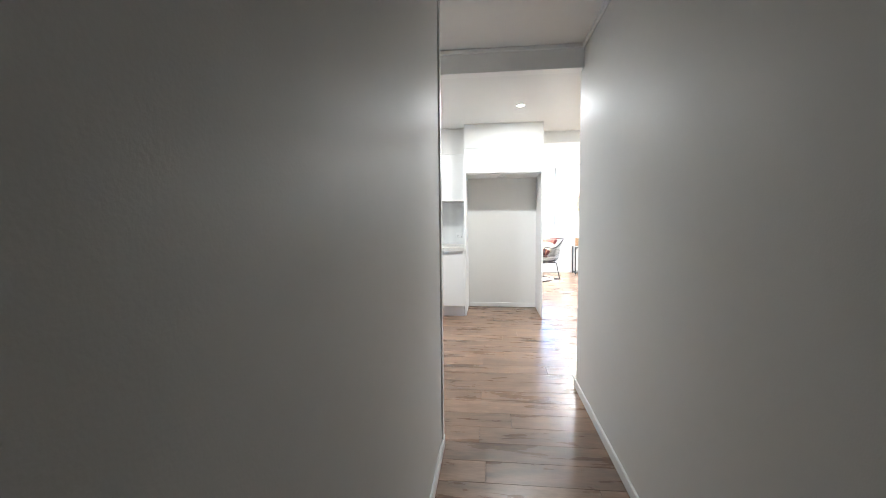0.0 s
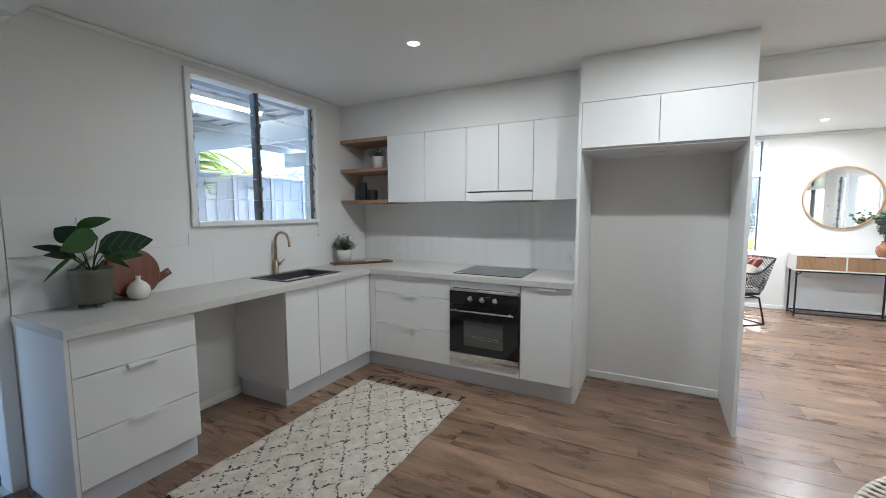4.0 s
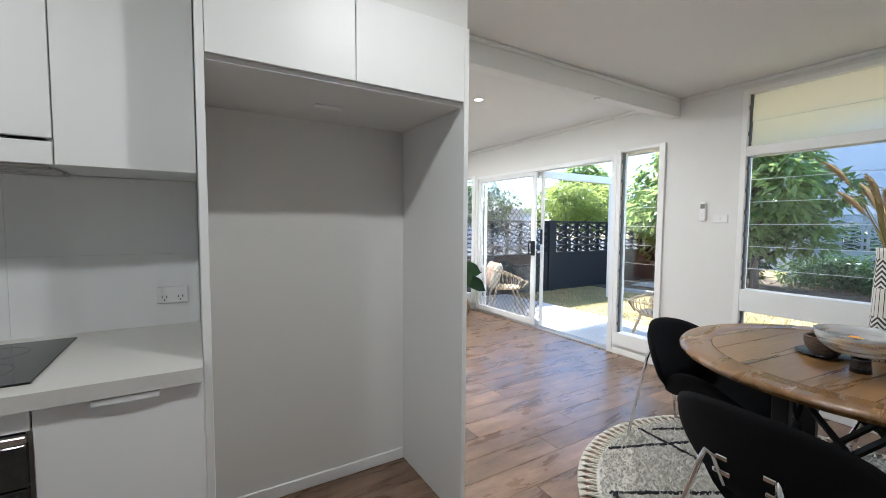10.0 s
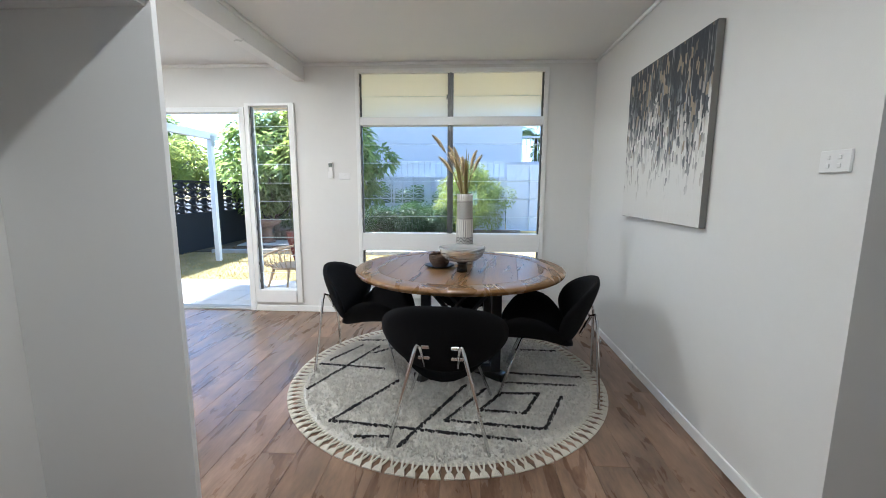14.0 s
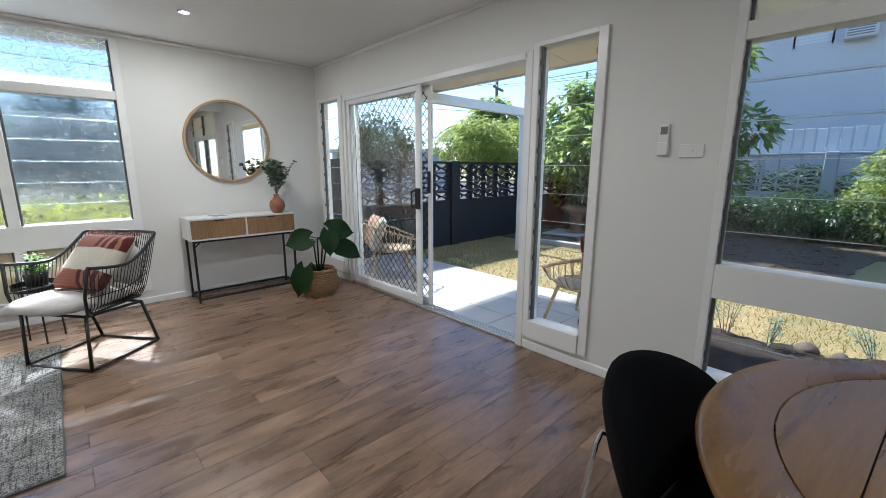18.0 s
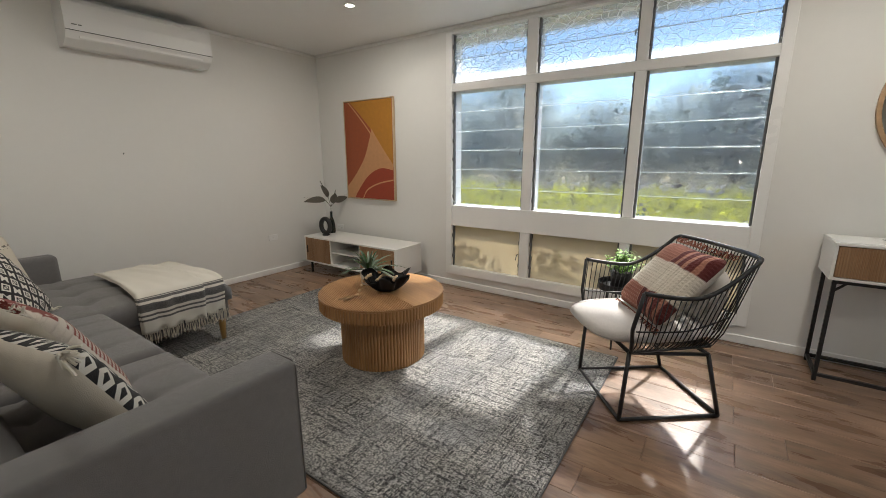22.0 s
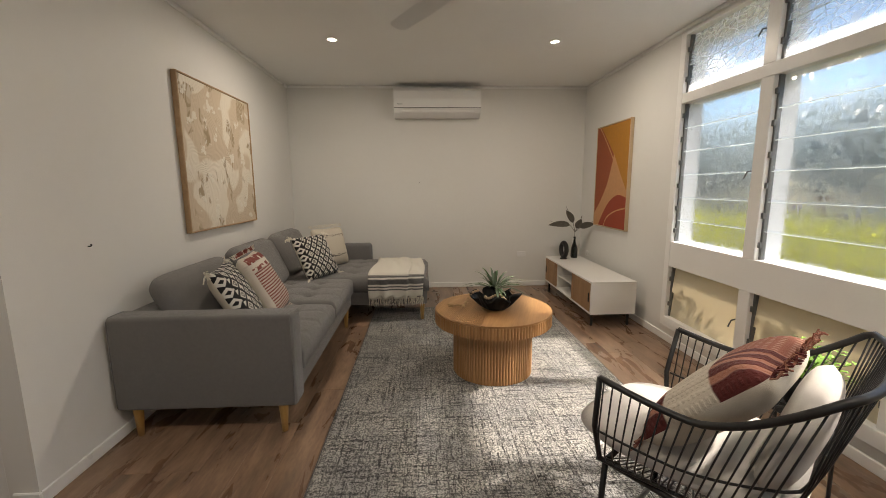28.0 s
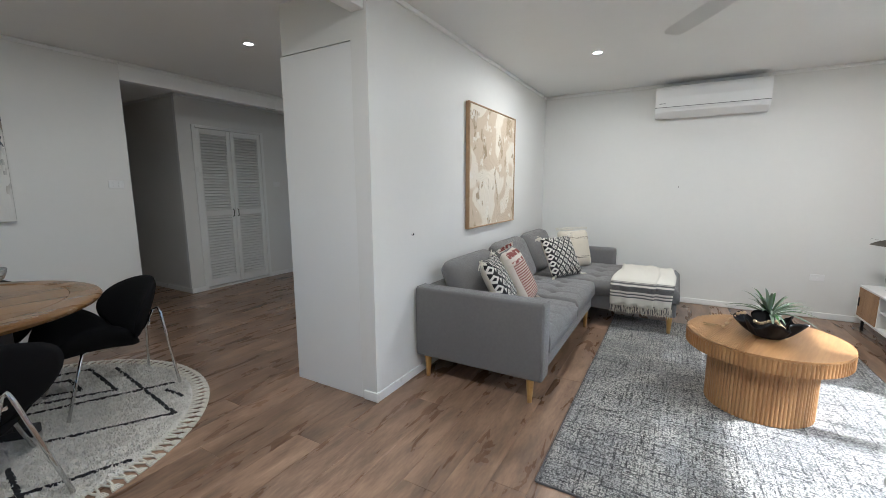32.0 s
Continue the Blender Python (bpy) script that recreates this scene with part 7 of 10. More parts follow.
def make_throw():
    """Stripes by height on the hanging end."""
    m, nt, b = nodes_of("grey_striped_wool")
    vec, x, y, z = xyz_of(nt)
    f = None
    for c, w in ((0.415, 0.026), (0.463, 0.008), (0.365, 0.007), (0.336, 0.007), (0.476, 0.003)):
        d = mth(nt, "ABSOLUTE", mth(nt, "SUBTRACT", z, c))
        s = mth(nt, "SUBTRACT", 1.0, step_of(nt, d, w - 0.003, w + 0.002))
        f = s if f is None else mth(nt, "MAXIMUM", f, s)
    f = mth(nt, "MULTIPLY", f, mth(nt, "ADD", 0.72, mth(nt, "MULTIPLY", noise_of(nt, vec, 150, 3), 0.4)))
    nt.links.new(mix_col(nt, f, (0.66, 0.63, 0.56), (0.075, 0.075, 0.08)), b.inputs["Base Color"])
    b.inputs["Roughness"].default_value = 0.95
    bump_of(nt, b, noise_of(nt, vec, 220, 4), 0.7, 0.006)
    return m


M_THROW_D = make_throw()
throw()


def fluted(bm, r, z0, z1, ribs, depth=0.006, cap=True):
    n = ribs * 4
    lo, hi = [], []
    for i in range(n):
        a = 2 * math.pi * i / n
        k = r - depth + depth * abs(math.sin(a * ribs / 2)) ** 0.6
        lo.append(bm.verts.new((k * math.cos(a), k * math.sin(a), z0)))
        hi.append(bm.verts.new((k * math.cos(a), k * math.sin(a), z1)))
    for i in range(n):
        j = (i + 1) % n
        bm.faces.new((lo[i], lo[j], hi[j], hi[i]))
    if cap:
        bm.faces.new(hi)
        bm.faces.new(list(reversed(lo)))
    return bm


def coffee_table():
    t = thing("coffee_table", "round honey oak coffee table with fluted drum base", "coffee table", (-0.39, 7.724, 0.014), 0)
    part("base_drum", fluted(bmesh.new(), 0.281, 0.0, 0.365, 84), M_OAKFLUTE, t, "fluted oak drum")
    part("top_edge", fluted(bmesh.new(), 0.412, 0.365, 0.442, 120), M_OAKFLUTE, t, "fluted oak edge band")
    R = 0.41
    for s in (1, -1):
        bm = bmesh.new()
        pts = [(R * math.cos(a), R * math.sin(a)) for a in [s * (math.pi / 2) + math.pi * (i / 40 - 0.5) for i in range(41)]]
        up = [bm.verts.new((x, y, 0.4565 if s > 0 else 0.451)) for x, y in pts]
        dn = [bm.verts.new((x, y, 0.4425)) for x, y in pts]
        bm.faces.new(up)
        bm.faces.new(list(reversed(dn)))
        for i in range(len(up)):
            j = (i + 1) % len(up)
            bm.faces.new((up[i], dn[i], dn[j], up[j]))
        h = part("smooth_half" if s > 0 else "ribbed_half", bm, M_OAKTOP, t)
        h.matrix_basis = pose(0, 0, 0, 0, 0, -20)
        if s < 0:
            me = bmesh.new()
            y = -0.006
            k = 0
            while y > -R + 0.01:
                w = math.sqrt(R * R - y * y) - 0.003
                vs = []
                for xx in (-w, w):
                    for dy, dz in ((0.0058, 0.451), (0.003, 0.4562), (-0.003, 0.4562), (-0.0058, 0.451)):
                        vs.append(me.verts.new((xx, y + dy, dz)))
                for q in range(3):
                    me.faces.new((vs[q], vs[q + 1], vs[q + 5], vs[q + 4]))
                y -= 0.0125
            o = part("rib", me, M_OAKTOP, t, "narrow parallel oak ribs")
            o.matrix_basis = pose(0, 0, 0, 0, 0, -20)
            o["kind"] = "stuff"


coffee_table()
TT = 0.4705
b = thing("ruffled_bowl", "black ruffled ceramic bowl on the coffee table", "bowl", (-0.352, 7.735, TT), 0)
bm = bmesh.new()
rings = []
for k in range(9):
    f = k / 8
    ring = []
    for i in range(64):
        a = 2 * math.pi * i / 64
        r = 0.055 + 0.092 * f ** 0.8 + 0.03 * f * f * math.sin(6 * a) + 0.014 * f * math.sin(11 * a + 1)
        z = 0.005 + 0.1 * f ** 1.6 + 0.024 * f * f * math.sin(6 * a + 1.2)
        ring.append(bm.verts.new((r * math.cos(a), r * math.sin(a), z)))
    rings.append(ring)
for x, y in zip(rings, rings[1:]):
    for i in range(64):
        j = (i + 1) % 64
        bm.faces.new((x[i], x[j], y[j], y[i]))
bm.faces.new(list(reversed(rings[0])))
bmesh.ops.solidify(bm, geom=bm.faces[:], thickness=0.006)
part("dish", smooth(bm), M_BLKCERAM, b)
bd = thing("bead_garland", "pale wooden bead garland with a jute tassel over the bowl", "beads", (-0.352, 7.735, TT), 0)
bm = bmesh.new()
lathe(bm, [(0, -0.011), (0.0075, -0.008), (0.011, 0), (0.0075, 0.008), (0, 0.011)], 10)
me = mesh_of("bead", smooth(bm), mat("raw_timber_bead", (0.55, 0.4, 0.25), 0.6, var=0.1))
path = [(0.06 * math.cos(a), 0.07 * math.sin(a), 0.075 + 0.012 * math.sin(3 * a)) for a in [0.25 * i for i in range(20)]]
path += [(-0.03 - 0.004 * i, -0.12 - 0.0165 * i, 0.125 - 0.0035 * i * i) for i in range(7)]
for p in path:
    part("bead", me, None, bd).matrix_basis = pose(p[0], p[1], max(0.012, p[2]))
bm = bmesh.new()
rr = random.Random(5)
for k in range(16):
    tube(bm, [(-0.056, -0.232, 0.014), (-0.066 + rr.uniform(-0.008, 0.008), -0.26, 0.014), (-0.085 + rr.uniform(-0.03, 0.03), -0.315 + rr.uniform(-0.015, 0.015), 0.004)], 0.0025, 4)
part("tassel", bm, mat("jute", (0.32, 0.22, 0.12), 0.9, var=0.2), bd)


def grassy_plant():
    p = thing("pot_plant", "spiky green plant in a white pot on the coffee table", "pot plant", (-0.55, 7.765, TT), 0)
    bm = bmesh.new()
    lathe(bm, pot_profile(0.05, 0.062, 0.10), 28)
    part("pot", smooth(bm), M_CERAM, p)
    bm = bmesh.new()
    lathe(bm, [(0, 0.086), (0.055, 0.085)], 14)
    part("soil", bm, M_SOIL, p)
    r = random.Random(31)
    for k in range(34):
        a, e = r.uniform(0, 6.28), r.uniform(0.35, 1.4)
        bm = bmesh.new()
        leaf(bm, (0.012 * math.cos(a), 0.012 * math.sin(a), 0.088), (math.cos(a) * math.cos(e), math.sin(a) * math.cos(e), math.sin(e)), r.uniform(0.2, 0.32), 0.021, 0.45, 0.4, 8)
        part("leaf", smooth(bm), M_LEAF_GREY if k % 4 else M_LEAF_MD, p)


grassy_plant()


def living_rug():
    r = thing("living_rug", "large grey and ivory distressed woven rug", "rug", (-0.475, 7.632, 0), 0)
    bm = bmesh.new()
    nx, ny = 110, 72
    X, Y = 1.44, 0.92
    rr = random.Random(3)
    vs = [[bm.verts.new((-X + 2 * X * i / nx, -Y + 2 * Y * j / ny, 0.0115 + 0.0015 * noise.noise((i * 0.5, j * 0.5, 3)) + rr.uniform(0, 0.001))) for j in range(ny + 1)] for i in range(nx + 1)]
    for i in range(nx):
        for j in range(ny):
            bm.faces.new((vs[i][j], vs[i + 1][j], vs[i + 1][j + 1], vs[i][j + 1]))
    ed = [e for e in bm.edges if e.is_boundary]
    ex = bmesh.ops.extrude_edge_only(bm, edges=ed)
    for vtx in [g for g in ex["geom"] if isinstance(g, bmesh.types.BMVert)]:
        vtx.co.z = 0.0
    part("rug_body", smooth(bm), M_LRUG, r)
    bm = bmesh.new()
    for x0, x1, y0, y1 in ((-X - 0.004, X + 0.004, -Y - 0.006, -Y), (-X - 0.004, X + 0.004, Y, Y + 0.006), (-X - 0.006, -X, -Y, Y), (X, X + 0.006, -Y, Y)):
        box(bm, x0, x1, y0, y1, 0, 0.012, 0.002)
    part("binding", bm, mat("dark_rug_binding", (0.12, 0.12, 0.125), 0.9, var=0.1), r, "stitched grey edge binding")


living_rug()


def reeded_door(name, parent, u0, u1, z0, z1, y, label=""):
    d = part(name, boxm(u0, u1, y, y + 0.014, z0, z1, 0.001), M_OAKDOOR, parent, label)
    bm = bmesh.new()
    n = int((u1 - u0) / 0.0125)
    w = (u1 - u0) / n
    for k in range(n):
        a = u0 + k * w
        box(bm, a + w * 0.12, a + w * 0.88, y - 0.004, y, z0, z1, 0.0015)
    o = part("reed", bm, M_OAKDOOR, d)
    o["kind"] = "stuff"
    return d


def media_unit():
    t = thing("media_unit", "low white media unit with two reeded oak doors and black legs", "tv unit", (-2.62, 8.785, 0), 0)
    L, D, z0, z1 = 1.42, 0.43, 0.125, 0.437
    part("top", boxm(0, L, 0, D, z1 - 0.018, z1, 0.002), M_WHITEBOX, t)
    part("bottom", boxm(0, L, 0, D, z0, z0 + 0.018, 0.002), M_WHITEBOX, t)
    for a in (0, L - 0.018):
        part("side_panel", boxm(a, a + 0.018, 0, D, z0 + 0.018, z1 - 0.018, 0.002), M_WHITEBOX, t)
    for a in (0.43, 0.90):
        part("divider", boxm(a, a + 0.016, 0.01, D, z0 + 0.018, z1 - 0.018), M_WHITEBOX, t)
    part("back_panel", boxm(0.018, L - 0.018, D - 0.008, D, z0 + 0.018, z1 - 0.018), M_WHITEBOX, t)
    part("shelf", boxm(0.446, 0.90, 0.02, D - 0.01, 0.275, 0.289, 0.001), M_WHITEBOX, t)
    for a, b, h in ((0.02, 0.43, 0.05), (0.916, L - 0.02, L - 0.05)):
        d = reeded_door("cabinet_door", t, a, b, z0 + 0.02, z1 - 0.02, 0.004, "reeded oak door")
        part("handle", boxm(h - 0.006, h + 0.006, -0.008, 0.004, 0.24, 0.325, 0.001), M_BLACK, d, "black edge pull")
    for x in (0.06, L - 0.06):
        bm = bmesh.new()
        for y in (0.03, D - 0.05):
            box(bm, x - 0.01, x + 0.01, y, y + 0.02, 0, z0, 0.001)
        box(bm, x - 0.01, x + 0.01, 0.05, D - 0.05, 0.10, 0.12, 0.001)
        part("leg_frame", bm, M_BLACK, t, "black metal leg frame")


media_unit()
v = thing("ring_vase", "black ring-shaped ceramic vase on the media unit", "vase", (-2.42, 8.945, 0.437), 8)
bm = bmesh.new()
pts = [(0.066 * math.cos(a), 0, 0.113 + 0.084 * math.sin(a)) for a in [2 * math.pi * i / 36 for i in range(37)]]
tube(bm, pts, 0.026, 12, False)
lathe(bm, [(0, 0), (0.045, 0), (0.04, 0.012), (0, 0.016)], 20)
part("body", smooth(bm), M_BLKCERAM, v)
v = thing("bottle_vase", "dark glass bottle vase holding dried palm leaves", "vase", (-2.49, 9.10, 0.437), 0)
bm = bmesh.new()
lathe(bm, [(0, 0), (0.038, 0), (0.042, 0.02), (0.04, 0.10), (0.03, 0.15), (0.015, 0.19), (0.012, 0.235), (0.018, 0.26), (0.013, 0.26), (0, 0.24)], 24)
part("body", smooth(bm), M_BLKGLASSV, v)
M_DRYPALM = leaf_mat("dried_palm", (0.05, 0.05, 0.043), (0.15, 0.135, 0.11), 0.7, 20)
for dx, dy, z0, dz, L in ((-0.35, -0.9, 0.40, 0.2, 0.27), (-0.12, -0.4, 0.43, 0.95, 0.22), (0.25, 0.85, 0.37, 0.5, 0.2), (0.1, 0.3, 0.36, 0.9, 0.16)):
    bm = bmesh.new()
    base = Vector((dx * 0.06, dy * 0.06, z0))
    tube(bm, [(0, 0, 0.2), (0, 0, 0.32), base], 0.003, 5)
    d = Vector((dx, dy, dz)).normalized()
    leaf(bm, base, d, L, 0.08, 0.22, 0.3, 9, 1.2 if dy < 0 else -1.2)
    for q in range(9):
        s = q / 9
        c = base + d * (L * s)
        for sg in (-1, 1):
            w = 0.012 * math.sin(math.pi * min(1, s * 0.9 + 0.1))
            leaf(bm, c, d * 0.8 + d.cross(Vector((0, 0, 1))) * sg, w + 0.035, 0.011, 0.2, 0.2, 2)
    part("palm_leaf", smooth(bm), M_DRYPALM, v)


# ---- paintings ----
def flat_shape(pts, w, h, y, steps=6):
    """A smooth closed shape in the plane of a canvas, from points in unit coordinates."""
    bm = bmesh.new()
    vs = [bm.verts.new(((u - 0.5) * w, y, (v - 0.5) * h)) for u, v in pts]
    bm.faces.new(vs)
    return bm


def curve(pts, n=8):
    out = []
    for i in range(len(pts) - 1):
        p0, p1, p2, p3 = pts[max(0, i - 1)], pts[i], pts[i + 1], pts[min(len(pts) - 1, i + 2)]
        for k in range(n):
            t = k / n
            out.append(tuple(0.5 * (2 * p1[c] + (p2[c] - p0[c]) * t + (2 * p0[c] - 5 * p1[c] + 4 * p2[c] - p3[c]) * t * t + (3 * p1[c] - p0[c] - 3 * p2[c] + p3[c]) * t ** 3) for c in (0, 1)))
    return out + [pts[-1]]


def paint(name, c):
    return mat(name, c, 0.75, var=0.10, scale=25, bump=0.15, bump_scale=200)


a = thing("painting", "orange and rust abstract canvas in a pale timber frame", "painting", (-1.99, YN, 1.416), 0)
W, H = 0.765, 1.12
part("frame", rect_frame(-W / 2, W / 2, -H / 2, H / 2, -0.04, -0.002, 0.01, 0.01, 0.01), M_PINEFRAME, a, "thin pale timber frame")
part("canvas", boxm(-W / 2 + 0.014, W / 2 - 0.014, -0.036, -0.004, -H / 2 + 0.014, H / 2 - 0.014), paint("rust_paint", (0.30, 0.075, 0.028)), a)
w2, h2 = W - 0.03, H - 0.03
edge1 = curve([(0.12, 1.0), (0.35, 0.86), (0.6, 0.69), (0.8, 0.51), (1.0, 0.36)])
part("painted_shape", flat_shape(edge1 + [(1, 1)], w2, h2, -0.0364), paint("mustard_paint", (0.42, 0.185, 0.022)), a)
peach = curve([(0.58, 0.72), (0.7, 0.61), (0.85, 0.48), (1.0, 0.36)]) + curve([(1, 0.30), (0.75, 0.32), (0.5, 0.25), (0.3, 0.12), (0.16, 0.0)]) + [(0.0, 0.0)] + curve([(0.0, 0.12), (0.2, 0.25), (0.4, 0.42), (0.52, 0.6), (0.58, 0.72)])[:-1]
part("painted_shape", flat_shape(peach, w2, h2, -0.0369), paint("peach_paint", (0.52, 0.27, 0.125)), a)
low = curve([(0.16, 0.0), (0.3, 0.12), (0.5, 0.25), (0.75, 0.32), (1, 0.30)]) + [(1, 0)]
part("painted_shape", flat_shape(low, w2, h2, -0.0374), paint("brick_paint", (0.30, 0.05, 0.022)), a)
line = curve([(0.34, 0.0), (0.45, 0.10), (0.7, 0.17), (1.0, 0.21)]) + curve([(1.0, 0.195), (0.7, 0.155), (0.46, 0.085), (0.36, 0.0)])
part("painted_shape", flat_shape(line, w2, h2, -0.0379), bpy.data.materials["peach_paint"], a)
line = curve([(0.10, 1.0), (0.33, 0.85), (0.56, 0.68), (0.62, 0.6)]) + curve([(0.60, 0.6), (0.54, 0.675), (0.31, 0.845), (0.075, 1.0)])
part("painted_shape", flat_shape(line, w2, h2, -0.0379), bpy.data.materials["peach_paint"], a)


def make_beige():
    m, nt, b = nodes_of("beige_textured_paint")
    vec, x, y, z = xyz_of(nt)
    v1, _, _, _ = xyz_of(nt, "Object", (2.0, 1, 1.4), (0, 35, 0))
    field = noise_of(nt, v1, 1.6, 1, 0.8)
    lines = mth(nt, "PINGPONG", mth(nt, "MULTIPLY", field, 46.0), 1.0)
    area = step_of(nt, noise_of(nt, vec, 2.4, 2, 0.4), 0.50, 0.53)
    area2 = step_of(nt, noise_of(nt, v1, 3.4, 2, 0.6), 0.58, 0.62)
    base = mix_col(nt, area, (0.58, 0.48, 0.36), (0.72, 0.66, 0.56))
    col = mix_col(nt, mth(nt, "MULTIPLY", step_of(nt, lines, 0.55, 0.8), mth(nt, "MULTIPLY", area, 0.55)), base, (0.72, 0.67, 0.57))
    col = mix_col(nt, mth(nt, "MULTIPLY", area2, mth(nt, "ADD", 0.35, mth(nt, "MULTIPLY", step_of(nt, lines, 0.4, 0.7), 0.5))), col, (0.30, 0.22, 0.125))
    splat = step_of(nt, noise_of(nt, vec, 9.0, 5), 0.60, 0.63)
    col = mix_col(nt, mth(nt, "MULTIPLY", splat, 0.8), col, (0.74, 0.70, 0.62))
    nt.links.new(col, b.inputs["Base Color"])
    b.inputs["Roughness"].default_value = 0.8
    bump_of(nt, b, mth(nt, "ADD", lines, splat), 0.35, 0.006)
    return m


a = thing("painting", "beige abstract canvas with combed wave texture in a timber frame", "painting", (-1.045, Y_LS, 1.554), 180)
part("frame", rect_frame(-0.56, 0.56, -0.54, 0.54, -0.04, -0.002, 0.012, 0.012, 0.012), M_PALEOAK, a, "thin pale timber frame")
part("canvas", boxm(-0.546, 0.546, -0.032, -0.004, -0.526, 0.526), make_beige(), a)

# ---- air conditioner ----
t = thing("air_conditioner", "white split-system air conditioner high on the wall", "air conditioner", (XW_L, 7.43, 2.15), 90)
bm = bmesh.new()
prof = [(0.0, 0.0), (-0.10, 0.0), (-0.175, 0.045), (-0.205, 0.09), (-0.212, 0.2), (-0.205, 0.29), (-0.185, 0.322), (0.0, 0.322)]
lo = [bm.verts.new((-0.52, y, z)) for y, z in prof]
hi = [bm.verts.new((0.52, y, z)) for y, z in prof]
for i in range(len(prof)):
    j = (i + 1) % len(prof)
    bm.faces.new((lo[i], lo[j], hi[j], hi[i]))
bm.faces.new(lo)
bm.faces.new(list(reversed(hi)))
part("body", bm, M_PLASTIC, t)
part("outlet_flap", boxm(-0.44, 0.44, -0.198, -0.19, 0.052, 0.10, 0.003), M_PLASTIC, t).matrix_basis = pose(0, 0.006, -0.002, 0, 0, 0)
bm = bmesh.new()
box(bm, -0.52, 0.52, -0.2125, -0.205, 0.096, 0.101)
part("panel_gap", bm, M_ALU_DK, t)
bm = bmesh.new()
box(bm, -0.48, -0.45, -0.2135, -0.211, 0.135, 0.142)
box(bm, -0.44, -0.42, -0.2135, -0.211, 0.135, 0.142)
part("badge", bm, M_ALU_DK, t, "small grey printed badge")
bm = bmesh.new()
for k in range(24):
    box(bm, -0.46 + k * 0.039, -0.432 + k * 0.039, -0.17, -0.02, 0.322, 0.325)
part("intake_grille", bm, M_ALU_DK, t)


# ---- console, mirror, plants ----
def console():
    t = thing("console_table", "white console table with two reeded oak drawers on a black frame", "console table", (1.985, 8.925, 0), 0)
    L, D, z0, z1 = 1.065, 0.345, 0.637, 0.855
    part("top", boxm(0, L, 0, D, z1 - 0.016, z1, 0.002), M_WHITEBOX, t)
    part("bottom", boxm(0, L, 0, D, z0, z0 + 0.016, 0.002), M_WHITEBOX, t)
    for a in (0, L / 2 - 0.008, L - 0.016):
        part("side_panel", boxm(a, a + 0.016, 0.0, D, z0 + 0.016, z1 - 0.016, 0.001), M_WHITEBOX, t)
    part("back_panel", boxm(0.016, L - 0.016, D - 0.008, D, z0 + 0.016, z1 - 0.016), M_WHITEBOX, t)
    for a, b in ((0.019, L / 2 - 0.011), (L / 2 + 0.011, L - 0.019)):
        d = reeded_door("drawer_front", t, a, b, z0 + 0.02, z1 - 0.02, 0.006, "reeded oak drawer front")
        part("handle", boxm((a + b) / 2 - 0.045, (a + b) / 2 + 0.045, -0.006, 0.004, z1 - 0.03, z1 - 0.018, 0.002), M_BLACK, d, "black lip pull")
    s = 0.01
    for x in (0.03, L - 0.03):
        for y in (0.02, D - 0.02):
            part("leg", boxm(x - s, x + s, y - s, y + s, 0, z0, 0.001), M_BLACK, t, "black square leg")
        part("rail", boxm(x - s, x + s, 0.03, D - 0.03, 0.03, 0.05, 0.001), M_BLACK, t)
        bm = bmesh.new()
        sg = 1 if x < L / 2 else -1
        tube(bm, [(x, 0.02, z0 - 0.07), (x + sg * 0.07, 0.02, z0)], 0.007, 4)
        part("corner_brace", bm, M_BLACK, t)
    for y in (0.02, D - 0.02):
        part("rail", boxm(0.04, L - 0.04, y - s, y + s, 0.03, 0.05, 0.001), M_BLACK, t)
        part("rail", boxm(0.04, L - 0.04, y - s, y + s, z0 - 0.02, z0, 0.001), M_BLACK, t)


console()
t = thing("magazine", "open magazine with grey photographs on the console", "magazine", (2.187, 9.08, 0.855), 6)
part("page", boxm(-0.2, 0.0, -0.13, 0.13, 0.0, 0.006, 0.001), M_PLASTIC, t)
part("page", boxm(0.0, 0.2, -0.13, 0.13, 0.0, 0.008, 0.001), M_PLASTIC, t)
part("photo", boxm(0.03, 0.17, -0.1, 0.06, 0.008, 0.0086), mat("printed_grey_photo", (0.25, 0.25, 0.25), 0.4, var=0.6, scale=30), t)
t = thing("round_mirror", "round wall mirror in a pale oak frame", "mirror", (2.53, YN, 1.626), 0)
bm = bmesh.new()
lathe(bm, [(0.408, -0.0), (0.43, 0.0), (0.43, 0.028), (0.408, 0.028), (0.408, 0.0)], 96)
o = part("frame", bm, M_PALEOAK, t, "pale oak ring frame")
o.matrix_basis = pose(0, 0, 0, 90)
bm = bmesh.new()
lathe(bm, [(0, 0.0), (0.409, 0.0), (0.409, 0.012), (0, 0.012)], 96)
o = part("mirror_glass", bm, M_MIRROR, t)
o.matrix_basis = pose(0, 0, 0, 90)
v = thing("jug_vase", "glossy terracotta vase with eucalyptus on the console", "vase", (2.885, 9.01, 0.855), 0)
bm = bmesh.new()
lathe(bm, [(0, 0), (0.05, 0), (0.072, 0.035), (0.083, 0.08), (0.075, 0.125), (0.045, 0.16), (0.03, 0.175), (0.03, 0.195), (0.036, 0.205), (0.028, 0.205), (0.024, 0.18), (0, 0.17)], 32)
part("body", smooth(bm), M_TERRA, v)
r = random.Random(21)
